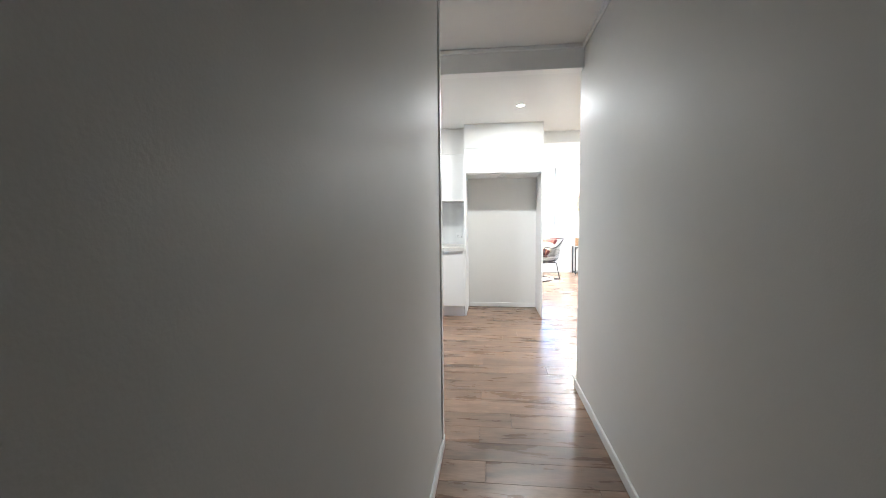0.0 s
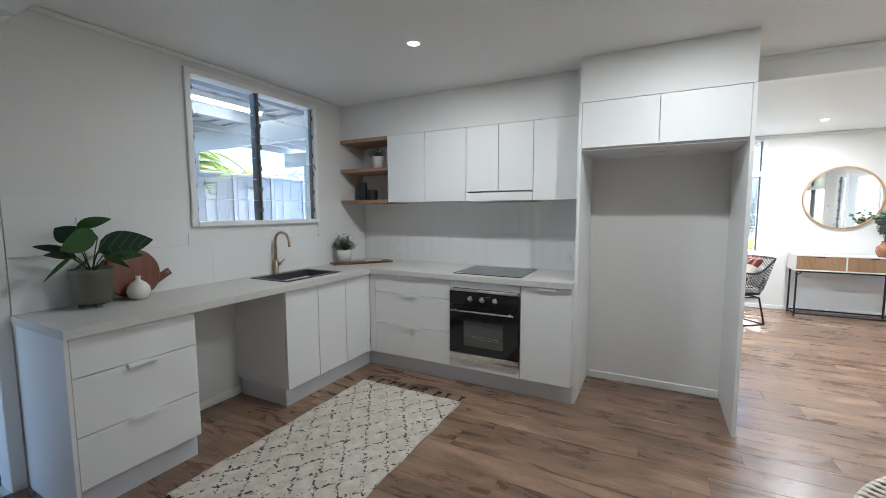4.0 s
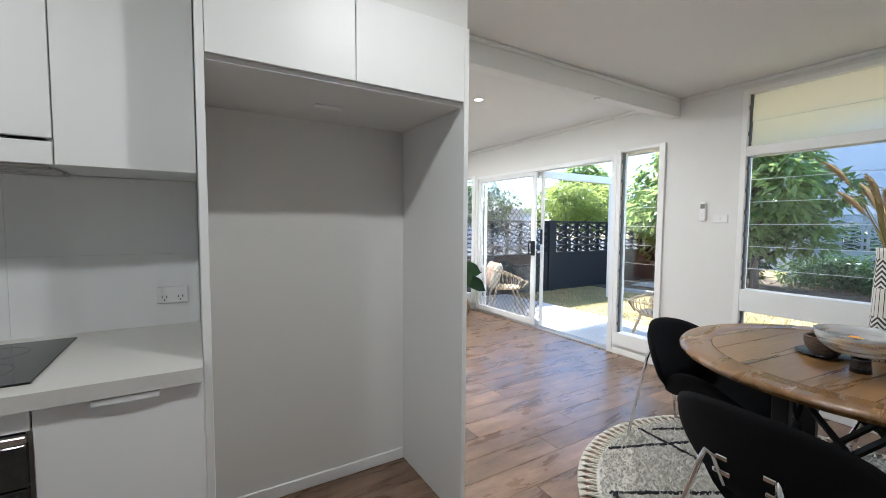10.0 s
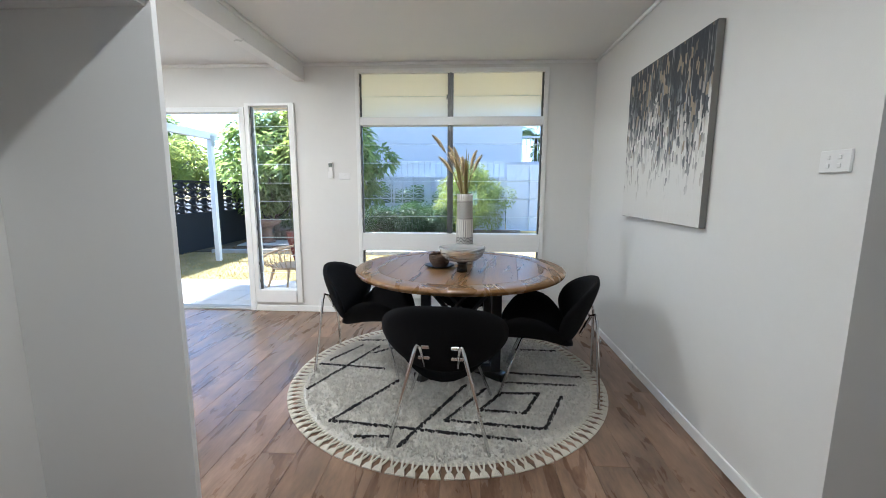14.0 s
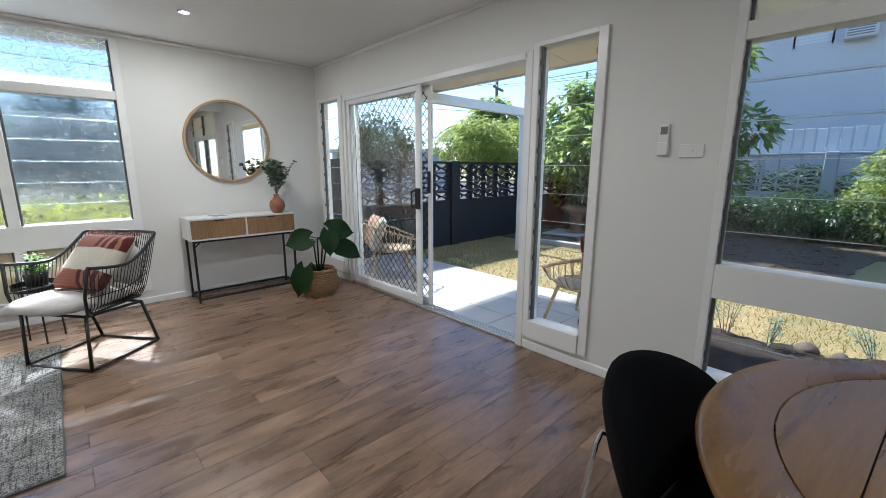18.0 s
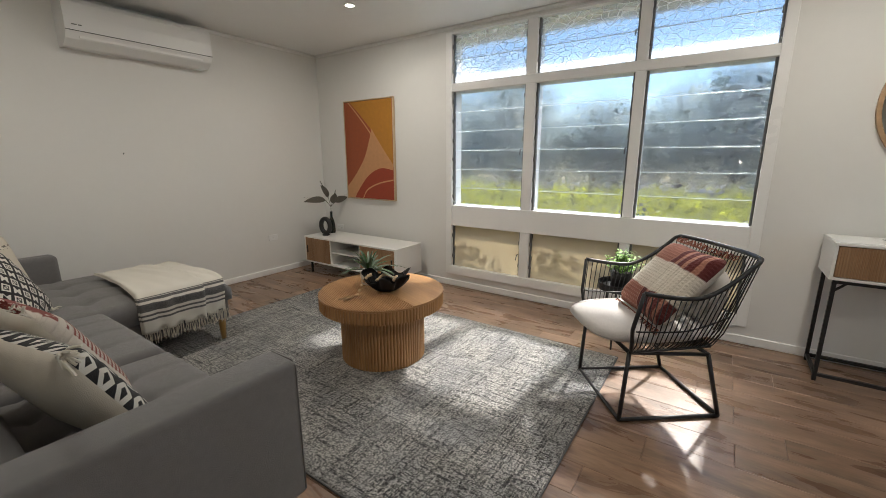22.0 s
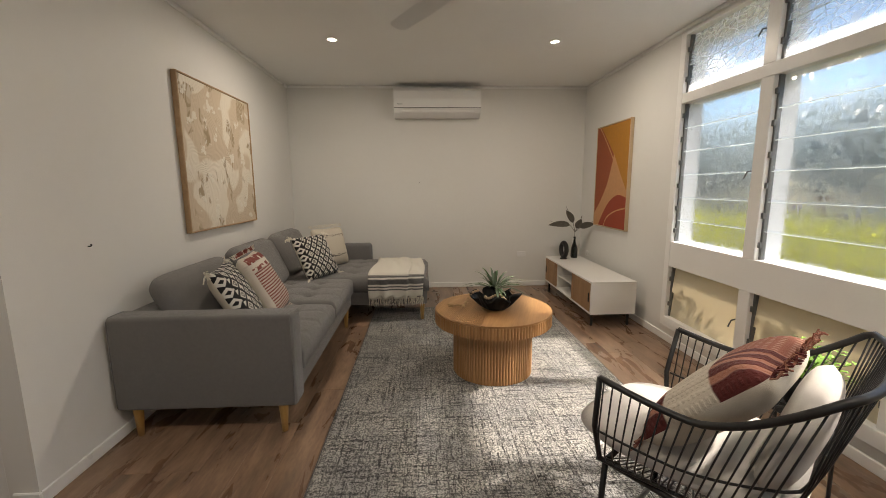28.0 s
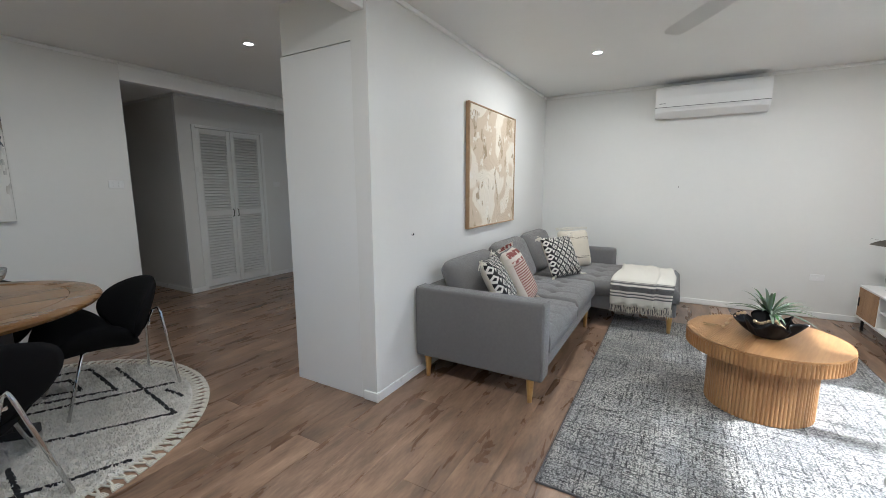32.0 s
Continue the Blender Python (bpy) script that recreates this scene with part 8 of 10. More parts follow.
for k in range(14):
    bm = bmesh.new()
    a, e = r.uniform(0, 6.28), r.uniform(0.05, 0.5)
    L = r.uniform(0.3, 0.5)
    pts = [Vector((0, 0, 0.19)) + Vector((math.cos(a) * e * L * s, math.sin(a) * e * L * s * 0.75, L * s * (1.15 - 0.35 * s))) for s in (0, 0.35, 0.7, 1.0)]
    tube(bm, pts, 0.002, 5, True, [0.003, 0.0025, 0.002, 0.001])
    for q in range(9):
        s = 0.3 + 0.7 * q / 8
        i = min(2, int(s * 3))
        c = pts[i].lerp(pts[i + 1], s * 3 - i)
        for sg in (1, -1):
            b2 = a + sg * 1.4 + r.uniform(-0.5, 0.5)
            leaf(bm, c, (math.cos(b2), math.sin(b2), r.uniform(-0.2, 0.6)), r.uniform(0.05, 0.075), r.uniform(0.042, 0.06), 0.2, 0.2, 4, r.uniform(-0.8, 0.8))
    part("stem", smooth(bm), M_LEAF_GREY, v)


def heart_leaf(bm, base, tip, face, width, n=14):
    """A broad heart-shaped blade with lobes behind its foot, cupped, its tip curled back."""
    d = (tip - base)
    L = d.length
    d.normalize()
    side = d.cross(face).normalized()
    up = side.cross(d).normalized()
    cols = (-1.0, -0.72, -0.38, 0.0, 0.38, 0.72, 1.0)
    rows = []
    for i in range(n + 1):
        t = i / n
        w = 0.5 * width * max(0.03, (1 - (2 * t ** 0.8 - 0.86) ** 2 / 1.3)) * (1 - t ** 7) if t < 1 else 0.002
        row = []
        for c in cols:
            back = 0.24 * L * (1 - t) ** 3 * abs(c) ** 1.3
            lift = 0.22 * w * c * c - 0.16 * L * t ** 3 + 0.008 * math.sin(9 * t + 4 * c) * abs(c)
            row.append(bm.verts.new(base + d * (L * t - back) + side * (w * c) + up * lift))
        rows.append(row)
    for a, b in zip(rows, rows[1:]):
        for k in range(len(cols) - 1):
            bm.faces.new((a[k], a[k + 1], b[k + 1], b[k]))


def fiddle_plant():
    p = thing("floor_plant", "plant with broad dark heart-shaped leaves in a seagrass basket", "floor plant", (3.065, 8.45, 0), 0)
    bm = bmesh.new()
    for k in range(15):
        z = 0.012 + 0.019 * k
        rad = 0.155 + 0.04 * math.sin(min(1, k / 10) * math.pi * 0.8) - (0.02 if k > 12 else 0)
        pts = [(rad * math.cos(a), rad * math.sin(a), z + 0.003 * math.sin(14 * a + k)) for a in [2 * math.pi * i / 40 for i in range(41)]]
        tube(bm, pts, 0.0125, 6, False)
    lathe(bm, [(0, 0.004), (0.15, 0.004)], 24)
    part("basket", smooth(bm), M_SEAGRASS, p)
    for s in (1, -1):
        bm = bmesh.new()
        tube(bm, [(0.04 * s - 0.04, 0.165 * s, 0.265), (-0.02, 0.205 * s, 0.28), (0.04, 0.205 * s, 0.28), (0.08, 0.165 * s, 0.265)], 0.009, 6)
        part("basket_handle", smooth(bm), M_SEAGRASS, p)
    bm = bmesh.new()
    lathe(bm, [(0, 0.235), (0.165, 0.235)], 24)
    part("soil", bm, M_SOIL, p)
    # foot of the blade, tip, facing, width
    for base, tip, face, w in (((-0.07, 0.05, 0.61), (-0.30, 0.15, 0.56), (-0.55, -0.75, 0.45), 0.25), ((0.12, -0.05, 0.70), (0.37, -0.16, 0.665), (-0.35, -0.8, 0.55), 0.25),
                               ((0.09, -0.10, 0.68), (0.05, -0.18, 0.43), (-0.4, -0.9, 0.3), 0.2), ((0.17, -0.09, 0.53), (0.43, -0.21, 0.385), (-0.3, -0.75, 0.6), 0.23),
                               ((-0.20, -0.09, 0.325), (-0.30, -0.07, 0.02), (-0.6, -0.75, 0.25), 0.22), ((0.05, 0.10, 0.6), (0.2, 0.28, 0.56), (0.1, 0.2, 0.9), 0.2)):
        bm = bmesh.new()
        base, tip = Vector(base), Vector(tip)
        tube(bm, [(base.x * 0.12, base.y * 0.12, 0.2), (base.x * 0.5, base.y * 0.5, base.z * 0.8 + 0.11), base], 0.006, 6, True, [0.010, 0.008, 0.004])
        heart_leaf(bm, base, tip, Vector(face), w)
        part("leaf", smooth(bm), M_LEAF_FIDDLE, p)


fiddle_plant()


# ---- wire armchair ----
def armchair():
    """Faces local +x."""
    c = thing("armchair", "black wire-frame armchair with pale upholstered cushions", "armchair", (1.168, 8.208, 0), 218)
    fx, bx, w = 0.262, -0.269, 0.257
    bm = bmesh.new()
    for y in (w, -w):
        tube(bm, [(fx, y, 0.012), (fx - 0.02, y, 0.385)], 0.011, 8)
        tube(bm, [(bx, y, 0.012), (bx + 0.10, y, 0.36)], 0.011, 8)
        tube(bm, [(fx, y, 0.012), (bx, y, 0.012)], 0.010, 8)
    for x in (fx, bx):
        tube(bm, [(x, -w, 0.012), (x, w, 0.012)], 0.010, 8)
    tube(bm, [(fx - 0.02, -w, 0.385), (fx - 0.02, w, 0.385)], 0.010, 8)
    tube(bm, [(bx + 0.1, -w, 0.36), (bx + 0.1, w, 0.36)], 0.010, 8)
    for y in (w, -w):
        tube(bm, [(fx - 0.02, y, 0.385), (bx + 0.1, y, 0.36)], 0.010, 8)
    part("leg_frame", smooth(bm), M_BLACK, c, "black steel sled frame")

    # upper rail and lower rail of the basket, as one plan curve
    def upper(s):
        """s from -1 (front of one arm) round the back to 1."""
        q = abs(s)
        sg = 1 if s >= 0 else -1
        if q > 0.42:
            f = (q - 0.42) / 0.58
            return Vector((-0.317 + f * 0.558, sg * (0.315 + 0.016 * f), 0.716 - 0.035 * math.sin(f * math.pi) + 0.144 * max(0, 1 - f * 1.9) ** 1.5))
        f = q / 0.42
        return Vector((-0.37 + 0.053 * f ** 3, sg * 0.315 * f, 0.86))

    def lower(s):
        q = abs(s)
        sg = 1 if s >= 0 else -1
        if q > 0.42:
            f = (q - 0.42) / 0.58
            return Vector((-0.19 + f * 0.45, sg * (0.245 + 0.04 * f), 0.40))
        f = q / 0.42
        return Vector((-0.20 + 0.01 * f ** 2, sg * 0.245 * f, 0.40))
    ss = [-1 + 2 * i / 60 for i in range(61)]
    bm = bmesh.new()
    tube(bm, [upper(s) for s in ss], 0.011, 8)
    for sg in (1, -1):
        a, b = upper(sg), lower(sg)
        tube(bm, [a, a.lerp(b, 0.6) + Vector((0.012, 0, 0)), b + Vector((-0.01, 0, 0.005)), b + Vector((-0.06, -0.03 * sg, -0.012))], 0.010, 8)
    part("top_rail", smooth(bm), M_BLACK, c)
    bm = bmesh.new()
    tube(bm, [lower(s) for s in ss], 0.007, 6)
    tube(bm, [upper(s).lerp(lower(s), 0.62) + (Vector((-0.012, 0, 0)) if abs(s) < 0.42 else Vector((0, 0.012 if s > 0 else -0.012, 0))) for s in ss], 0.004, 6)
    part("middle_rail", smooth(bm), M_BLACK, c)
    n = 66
    for i in range(n + 1):
        s = -0.985 + 1.97 * i / n
        a, b = upper(s), lower(s)
        out = Vector((-0.03, 0, 0)) if abs(s) < 0.42 else Vector((0, 0.028 if s > 0 else -0.028, 0))
        bm = bmesh.new()
        tube(bm, [a, a.lerp(b, 0.55) + out * 0.7, a.lerp(b, 0.85) + out * 0.8, b, b * 0.6 + Vector((0.02, 0, 0.155))], 0.0028, 5)
        part("wire", smooth(bm), M_BLACK, c)
    bm = bmesh.new()

    def seat_surf(p, q):
        return Vector((0.075 + p, q, 0.458)), Vector((0, 0, 1))
    pad(bm, lambda a: superell(a, 0.335, 0.275, 3.4), seat_surf, 0.056, 9, 56, 0.5)
    part("seat_cushion", bm, M_OAT, c, "pale oat seat cushion")
    bm = bmesh.new()

    def back_surf(p, q):
        return Vector((-0.22 - 0.28 * q + 0.25 * p * p, p, 0.63 + q)), Vector((1, 0, 0.28)).normalized()
    pad(bm, lambda a: superell(a, 0.26, 0.15, 4.0), back_surf, 0.055, 9, 56, 0.5)
    part("back_cushion", bm, M_OAT, c, "pale oat back cushion")


armchair()
cushion("rust red and cream tufted check cushion on the armchair", (1.114, 8.085, 0.518), 48, -55, 0.46, M_CHECK, M_CUSH, "self", 0.085)

st = thing("plant_stand", "small black metal plant stand by the window", "plant stand", (0.9, 8.79, 0), 0)
bm = bmesh.new()
for k in range(3):
    a = 2.1 * k + 0.5
    tube(bm, [(0.12 * math.cos(a), 0.12 * math.sin(a), 0.0), (0.11 * math.cos(a), 0.11 * math.sin(a), 0.43)], 0.007, 6)
part("leg", bm, M_BLACK, st)
bm = bmesh.new()
lathe(bm, [(0, 0.42), (0.145, 0.42), (0.15, 0.425), (0.15, 0.47), (0.145, 0.47), (0.143, 0.432), (0, 0.43)], 36)
part("tray", bm, M_BLACK, st)
tp = little_plant("pot_plant", "bright green trailing plant in a dark pot on the stand", (0.9, 8.79, 0.432), 0.075, 0.12, 0.16, 90, 17, M_LEAF_LIME, M_BLKCERAM, 0.016)

# ---- ceiling fan and downlights ----
f = thing("ceiling_fan", "white three-blade ceiling fan, still", "ceiling fan", (0.24, 7.48, CEIL), 0)
bm = bmesh.new()
lathe(bm, [(0, 0), (0.06, 0), (0.055, -0.03), (0.014, -0.04), (0.014, -0.14), (0.07, -0.15), (0.10, -0.175), (0.10, -0.235), (0.085, -0.26), (0, -0.265)], 32)
part("motor", smooth(bm), M_PLASTIC, f)
for k in range(3):
    bm = bmesh.new()
    pr = [(0.09, 0.035), (0.18, 0.052), (0.44, 0.062), (0.71, 0.058), (0.748, 0.04), (0.76, 0.0)]
    up = [bm.verts.new((x, y, 0.010 * y / 0.06)) for x, y in pr] + [bm.verts.new((x, -y, -0.010 * y / 0.06)) for x, y in reversed(pr[:-1])]
    bm.faces.new(up)
    bmesh.ops.solidify(bm, geom=bm.faces[:], thickness=0.007)
    o = part("blade", bm, M_PLASTIC, f, "white fan blade")
    o.matrix_basis = pose(0, 0, -0.215, 0, 0, 212 + 120 * k)


def downlight(at):
    d = thing("downlight", "round white recessed ceiling downlight, lit", "downlight", (*at, CEIL), 0, group="ceiling downlights")
    bm = bmesh.new()
    lathe(bm, [(0.034, 0.0), (0.046, 0.0), (0.047, -0.003), (0.043, -0.006), (0.034, -0.004), (0.034, 0.0)], 32)
    part("trim_ring", smooth(bm), M_PLASTIC, d)
    bm = bmesh.new()
    lathe(bm, [(0, -0.0015), (0.034, -0.0015), (0.034, -0.0005), (0, -0.0005)], 24)
    part("lens", bm, M_LAMP, d, "glowing warm lens")
    L = bpy.data.lights.new("downlight_lamp", "AREA")
    L.shape = "DISK"
    L.size = 0.07
    L.energy = LAMP_W[0] if at[1] < 5 else LAMP_W[1]
    L.color = (1.0, 0.92, 0.8)
    o = new("downlight_lamp", L)
    o.location = (*at, CEIL - 0.008)


for at in ((-1.175, 4.12), (0.413, 4.076), (2.084, 4.07), (-1.265, 6.5), (2.013, 6.5), (-1.26, 8.385), (2.013, 8.32)):
    downlight(at)

# ---- outdoors: materials ----
def backlit_leaf(name, a, b2, through_col, share=0.4, rough=0.4):
    m, nt, b = nodes_of(name)
    vec, x, y, z = xyz_of(nt)
    info = nt.nodes.new("ShaderNodeNewGeometry")
    f = mth(nt, "ADD", mth(nt, "MULTIPLY", noise_of(nt, vec, 1.5, 3), 0.6), mth(nt, "MULTIPLY", info.outputs["Random Per Island"], 0.5))
    nt.links.new(mix_col(nt, f, a, b2), b.inputs["Base Color"])
    b.inputs["Roughness"].default_value = rough
    tr = nt.nodes.new("ShaderNodeBsdfTranslucent")
    tr.inputs["Color"].default_value = (*through_col, 1)
    mx = nt.nodes.new("ShaderNodeMixShader")
    mx.inputs[0].default_value = share
    nt.links.new(b.outputs[0], mx.inputs[1])
    nt.links.new(tr.outputs[0], mx.inputs[2])
    out = [n for n in nt.nodes if n.bl_idname == "ShaderNodeOutputMaterial"][0]
    nt.links.new(mx.outputs[0], out.inputs["Surface"])
    return m


def make_lawn():
    m, nt, b = nodes_of("dry_lawn")
    vec, x, y, z = xyz_of(nt)
    f = step_of(nt, noise_of(nt, vec, 1.1, 5), 0.38, 0.66)
    g = noise_of(nt, vec, 45, 3)
    col = mix_col(nt, f, (0.36, 0.26, 0.11), (0.17, 0.17, 0.055))
    col = mix_col(nt, mth(nt, "MULTIPLY", g, 0.55), col, (0.48, 0.36, 0.18))
    nt.links.new(col, b.inputs["Base Color"])
    b.inputs["Roughness"].default_value = 0.95
    bump_of(nt, b, g, 0.9, 0.03)
    return m


L_TREE = backlit_leaf("tree_leaf", (0.03, 0.07, 0.018), (0.14, 0.21, 0.065), (0.4, 0.5, 0.15), 0.5, 0.28)
L_LIME = backlit_leaf("lime_leaf", (0.06, 0.12, 0.02), (0.17, 0.21, 0.055), (0.44, 0.5, 0.13), 0.5)
L_BUSH = backlit_leaf("bush_leaf", (0.02, 0.055, 0.018), (0.055, 0.105, 0.035), (0.1, 0.2, 0.03), 0.25)
L_HEDGE = backlit_leaf("hedge_leaf", (0.16, 0.2, 0.015), (0.36, 0.37, 0.03), (0.72, 0.72, 0.05), 0.68)
# Paled towards grey-blue: distance haze is put into this leaf colour.
L_FAR_HAZE = backlit_leaf("hazy_far_leaf", (0.2, 0.24, 0.25), (0.3, 0.34, 0.34), (0.62, 0.7, 0.66), 0.65)
M_BARK = mat("grey_brown_bark", (0.13, 0.1, 0.075), 0.9, var=0.3, scale=20, bump=0.8, bump_scale=40)
M_LAWN = make_lawn()
M_MULCH = mat("bark_mulch", (0.11, 0.08, 0.05), 0.95, var=0.5, scale=30, bump=1.0, bump_scale=50)
M_ROCK = mat("weathered_brown_rock", (0.13, 0.10, 0.075), 0.9, var=0.3, scale=14, bump=0.3, bump_scale=60)
M_PTILE = mat("pale_grey_patio_tile", (0.55, 0.53, 0.49), 0.5, var=0.07, scale=5, bump=0.08, bump_scale=120)
M_GROUT = mat("grey_grout", (0.22, 0.22, 0.22), 0.9, var=0.1, scale=30)
M_CONC = mat("weathered_concrete", (0.42, 0.41, 0.39), 0.85, var=0.16, scale=5, bump=0.25, bump_scale=60)
M_FENCEBLK = mat("charcoal_masonry_paint", (0.014, 0.015, 0.018), 0.7, var=0.2, scale=4, bump=0.25, bump_scale=70)
M_BLOCKW = mat("pale_grey_block_paint", (0.5, 0.52, 0.55), 0.75, var=0.1, scale=4, bump=0.2, bump_scale=60)
# Blue-grey here puts shade into the colour of pale sheets.
M_SHEETG = mat("shade_tinted_sheet", (0.55, 0.58, 0.62), 0.45, var=0.05, scale=3)
M_SHEETW = mat("white_steel_sheet", (0.46, 0.48, 0.51), 0.4, var=0.04, scale=3)
M_WHITEPOST = mat("white_painted_timber", (0.76, 0.76, 0.75), 0.45, var=0.05, scale=8, bump=0.06, bump_scale=60)
M_SOFFIT = mat("cream_soffit_board", (0.72, 0.65, 0.53), 0.6, var=0.04, scale=3)
M_ROOF = mat("grey_roof_sheet", (0.3, 0.31, 0.32), 0.5, var=0.08, scale=3)
# Lowered to blue-grey: the shade on the walls is put into the paint colour.
M_RENDER = mat("shade_tinted_house_paint", (0.46, 0.475, 0.52), 0.75, var=0.04, scale=1.0, bump=0.1, bump_scale=30)
M_RATTAN = mat("pale_rattan", (0.54, 0.4, 0.25), 0.55, var=0.22, scale=25, bump=0.2, bump_scale=120)
M_RUST = mat("rust_cotton", (0.2, 0.05, 0.035), 0.92, var=0.12, scale=40, bump=0.4, bump_scale=300)
M_PEACH = mat("peach_linen", (0.56, 0.33, 0.22), 0.92, var=0.1, scale=40, bump=0.4, bump_scale=300)
M_ASPH = mat("street_asphalt", (0.055, 0.055, 0.058), 0.9, var=0.12, scale=3, bump=0.4, bump_scale=80)
M_LCONC = mat("laundry_concrete", (0.44, 0.445, 0.45), 0.6, var=0.35, scale=2.2, bump=0.15, bump_scale=30, rvar=0.2)
G = -0.12

# ---- ground ----
setting("ground", boxm(-90, 110, -80, 120, -0.6, G), M_LAWN, "dry yellow-brown lawn", "lawn")
setting("road", boxm(-90, 110, 12.4, 34.0, G + 0.001, G + 0.012), M_ASPH, "grey asphalt street behind the hedge", "road")


def grass_blades():
    rng = random.Random(21)
    vs, fs = [], []
    for _ in range(9000):
        x, y = rng.uniform(5.25, 8.0), rng.uniform(4.2, 10.0)
        h, a, w = rng.uniform(0.015, 0.05), rng.uniform(0, 6.28), rng.uniform(0.003, 0.007)
        lx, ly = rng.uniform(-0.03, 0.03), rng.uniform(-0.03, 0.03)
        n = len(vs)
        vs += [(x - w * math.cos(a), y - w * math.sin(a), G), (x + w * math.cos(a), y + w * math.sin(a), G), (x + lx, y + ly, G + h)]
        fs.append((n, n + 1, n + 2))
    me = bpy.data.meshes.new("grass")
    me.from_pydata(vs, [], fs)
    me.materials.append(backlit_leaf("dry_grass_blade", (0.22, 0.17, 0.06), (0.38, 0.29, 0.12), (0.4, 0.33, 0.1), 0.3, 0.8))
    tagged(new("grass", me), "short dry grass blades of the back lawn", "grass", kind="stuff")


grass_blades()
def garden_bed():
    rng = random.Random(4)
    bm = bmesh.new()
    pts = []
    corner = [(8.12, 10.0), (8.12, 4.6), (10.6, 4.3), (11.2, 3.4), (11.6, 2.2), (13.5, 2.0), (13.5, 10.0)]
    for (xa, ya), (xb, yb) in zip(corner, corner[1:] + corner[:1]):
        for k in range(12):
            f = k / 12
            pts.append((xa + (xb - xa) * f + rng.uniform(-0.05, 0.05), ya + (yb - ya) * f + rng.uniform(-0.05, 0.05)))
    top_f = bm.faces.new([bm.verts.new((x, y, G + 0.022)) for x, y in pts])
    ex = bmesh.ops.extrude_face_region(bm, geom=[top_f])
    for v2 in ex["geom"]:
        if isinstance(v2, bmesh.types.BMVert):
            v2.co.z = G - 0.05
    setting("garden_bed", bm, M_MULCH, "brown mulched garden bed under the trees", "garden bed")
    vs, fs = [], []
    for _ in range(2600):
        x, y, a, w = rng.uniform(8.2, 13.3), rng.uniform(4.6, 9.9), rng.uniform(0, 6.28), rng.uniform(0.012, 0.04)
        n = len(vs)
        ca, sa, up = math.cos(a) * w, math.sin(a) * w, rng.uniform(0, 0.02)
        vs += [(x - ca * 1.6, y - sa * 1.6, G + 0.024), (x - sa * 0.5, y + ca * 0.5, G + 0.026 + up), (x + ca * 1.6, y + sa * 1.6, G + 0.026), (x + sa * 0.5, y - ca * 0.5, G + 0.026 + up)]
        fs.append((n, n + 1, n + 2, n + 3))
    me = bpy.data.meshes.new("leaf_litter")
    me.from_pydata(vs, [], fs)
    me.materials.append(leaf_mat("dead_leaf", (0.06, 0.035, 0.02), (0.3, 0.2, 0.11), 0.8))
    tagged(new("leaf_litter", me), "dry brown leaf litter on the garden bed", "leaf litter", kind="stuff")


garden_bed()
edging = thing("garden_edging", "low weathered concrete edging strip round the garden bed", "edging", (8.05, 4, G), 0)
for k in range(7):
    part("edging_block", boxm(-0.06, 0.06, k * 0.9 - 0.8, k * 0.9 + 0.09, 0.0, 0.085 + 0.006 * (k % 3), 0.012), M_CONC, edging)
slab = thing("stepping_slab", "flat pale concrete slab in the garden bed", "paving", (9.45, 8.75, G + 0.03), 8)
part("slab", boxm(-0.45, 0.45, -0.75, 0.75, 0, 0.03, 0.01), M_CONC, slab)

patio = setting("patio", boxm(3.69, 5.24, 5.35, 9.75, -0.3, -0.072), M_GROUT, "pale grey tiled patio beside the sliding door", "patio")
tile_me = {}
for i in range(4):
    for j in range(7, 17):
        xa, xb = 3.70 + i * 0.45, min(3.70 + i * 0.45 + 0.444, 5.235)
        key = round(xb - xa, 3)
        if key not in tile_me:
            tile_me[key] = mesh_of("tile", boxm(-key / 2, key / 2, -0.222, 0.222, -0.012, 0, 0.002), M_PTILE)
        part("tile", tile_me[key], M_PTILE, patio, m=pose((xa + xb) / 2, 2.43 + j * 0.45, -0.062 + 0.0008 * ((i * 7 + j * 3) % 3)))

# ---- planted bed along the wall under the dining window ----
bm = bmesh.new()
nx, ny = 26, 46
grid = {}
for i in range(nx + 1):
    for j in range(ny + 1):
        u = i / nx
        x, y = 3.695 + u * (1.70 + 0.05 * math.sin(j * 0.9)), 2.2 + 3.14 * j / ny
        hump = 0.0 if i == nx else 0.05 + 0.03 * noise.noise((x * 6, y * 6, 2.0)) + 0.012 * noise.noise((x * 22, y * 22, 5.0))
        grid[i, j] = bm.verts.new((x, y, G - 0.02 + hump))
for i in range(nx):
    for j in range(ny):
        bm.faces.new((grid[i, j], grid[i + 1, j], grid[i + 1, j + 1], grid[i, j + 1]))
setting("garden_bed", smooth(bm), M_SOIL, "dark soil garden bed along the wall under the window", "garden bed")


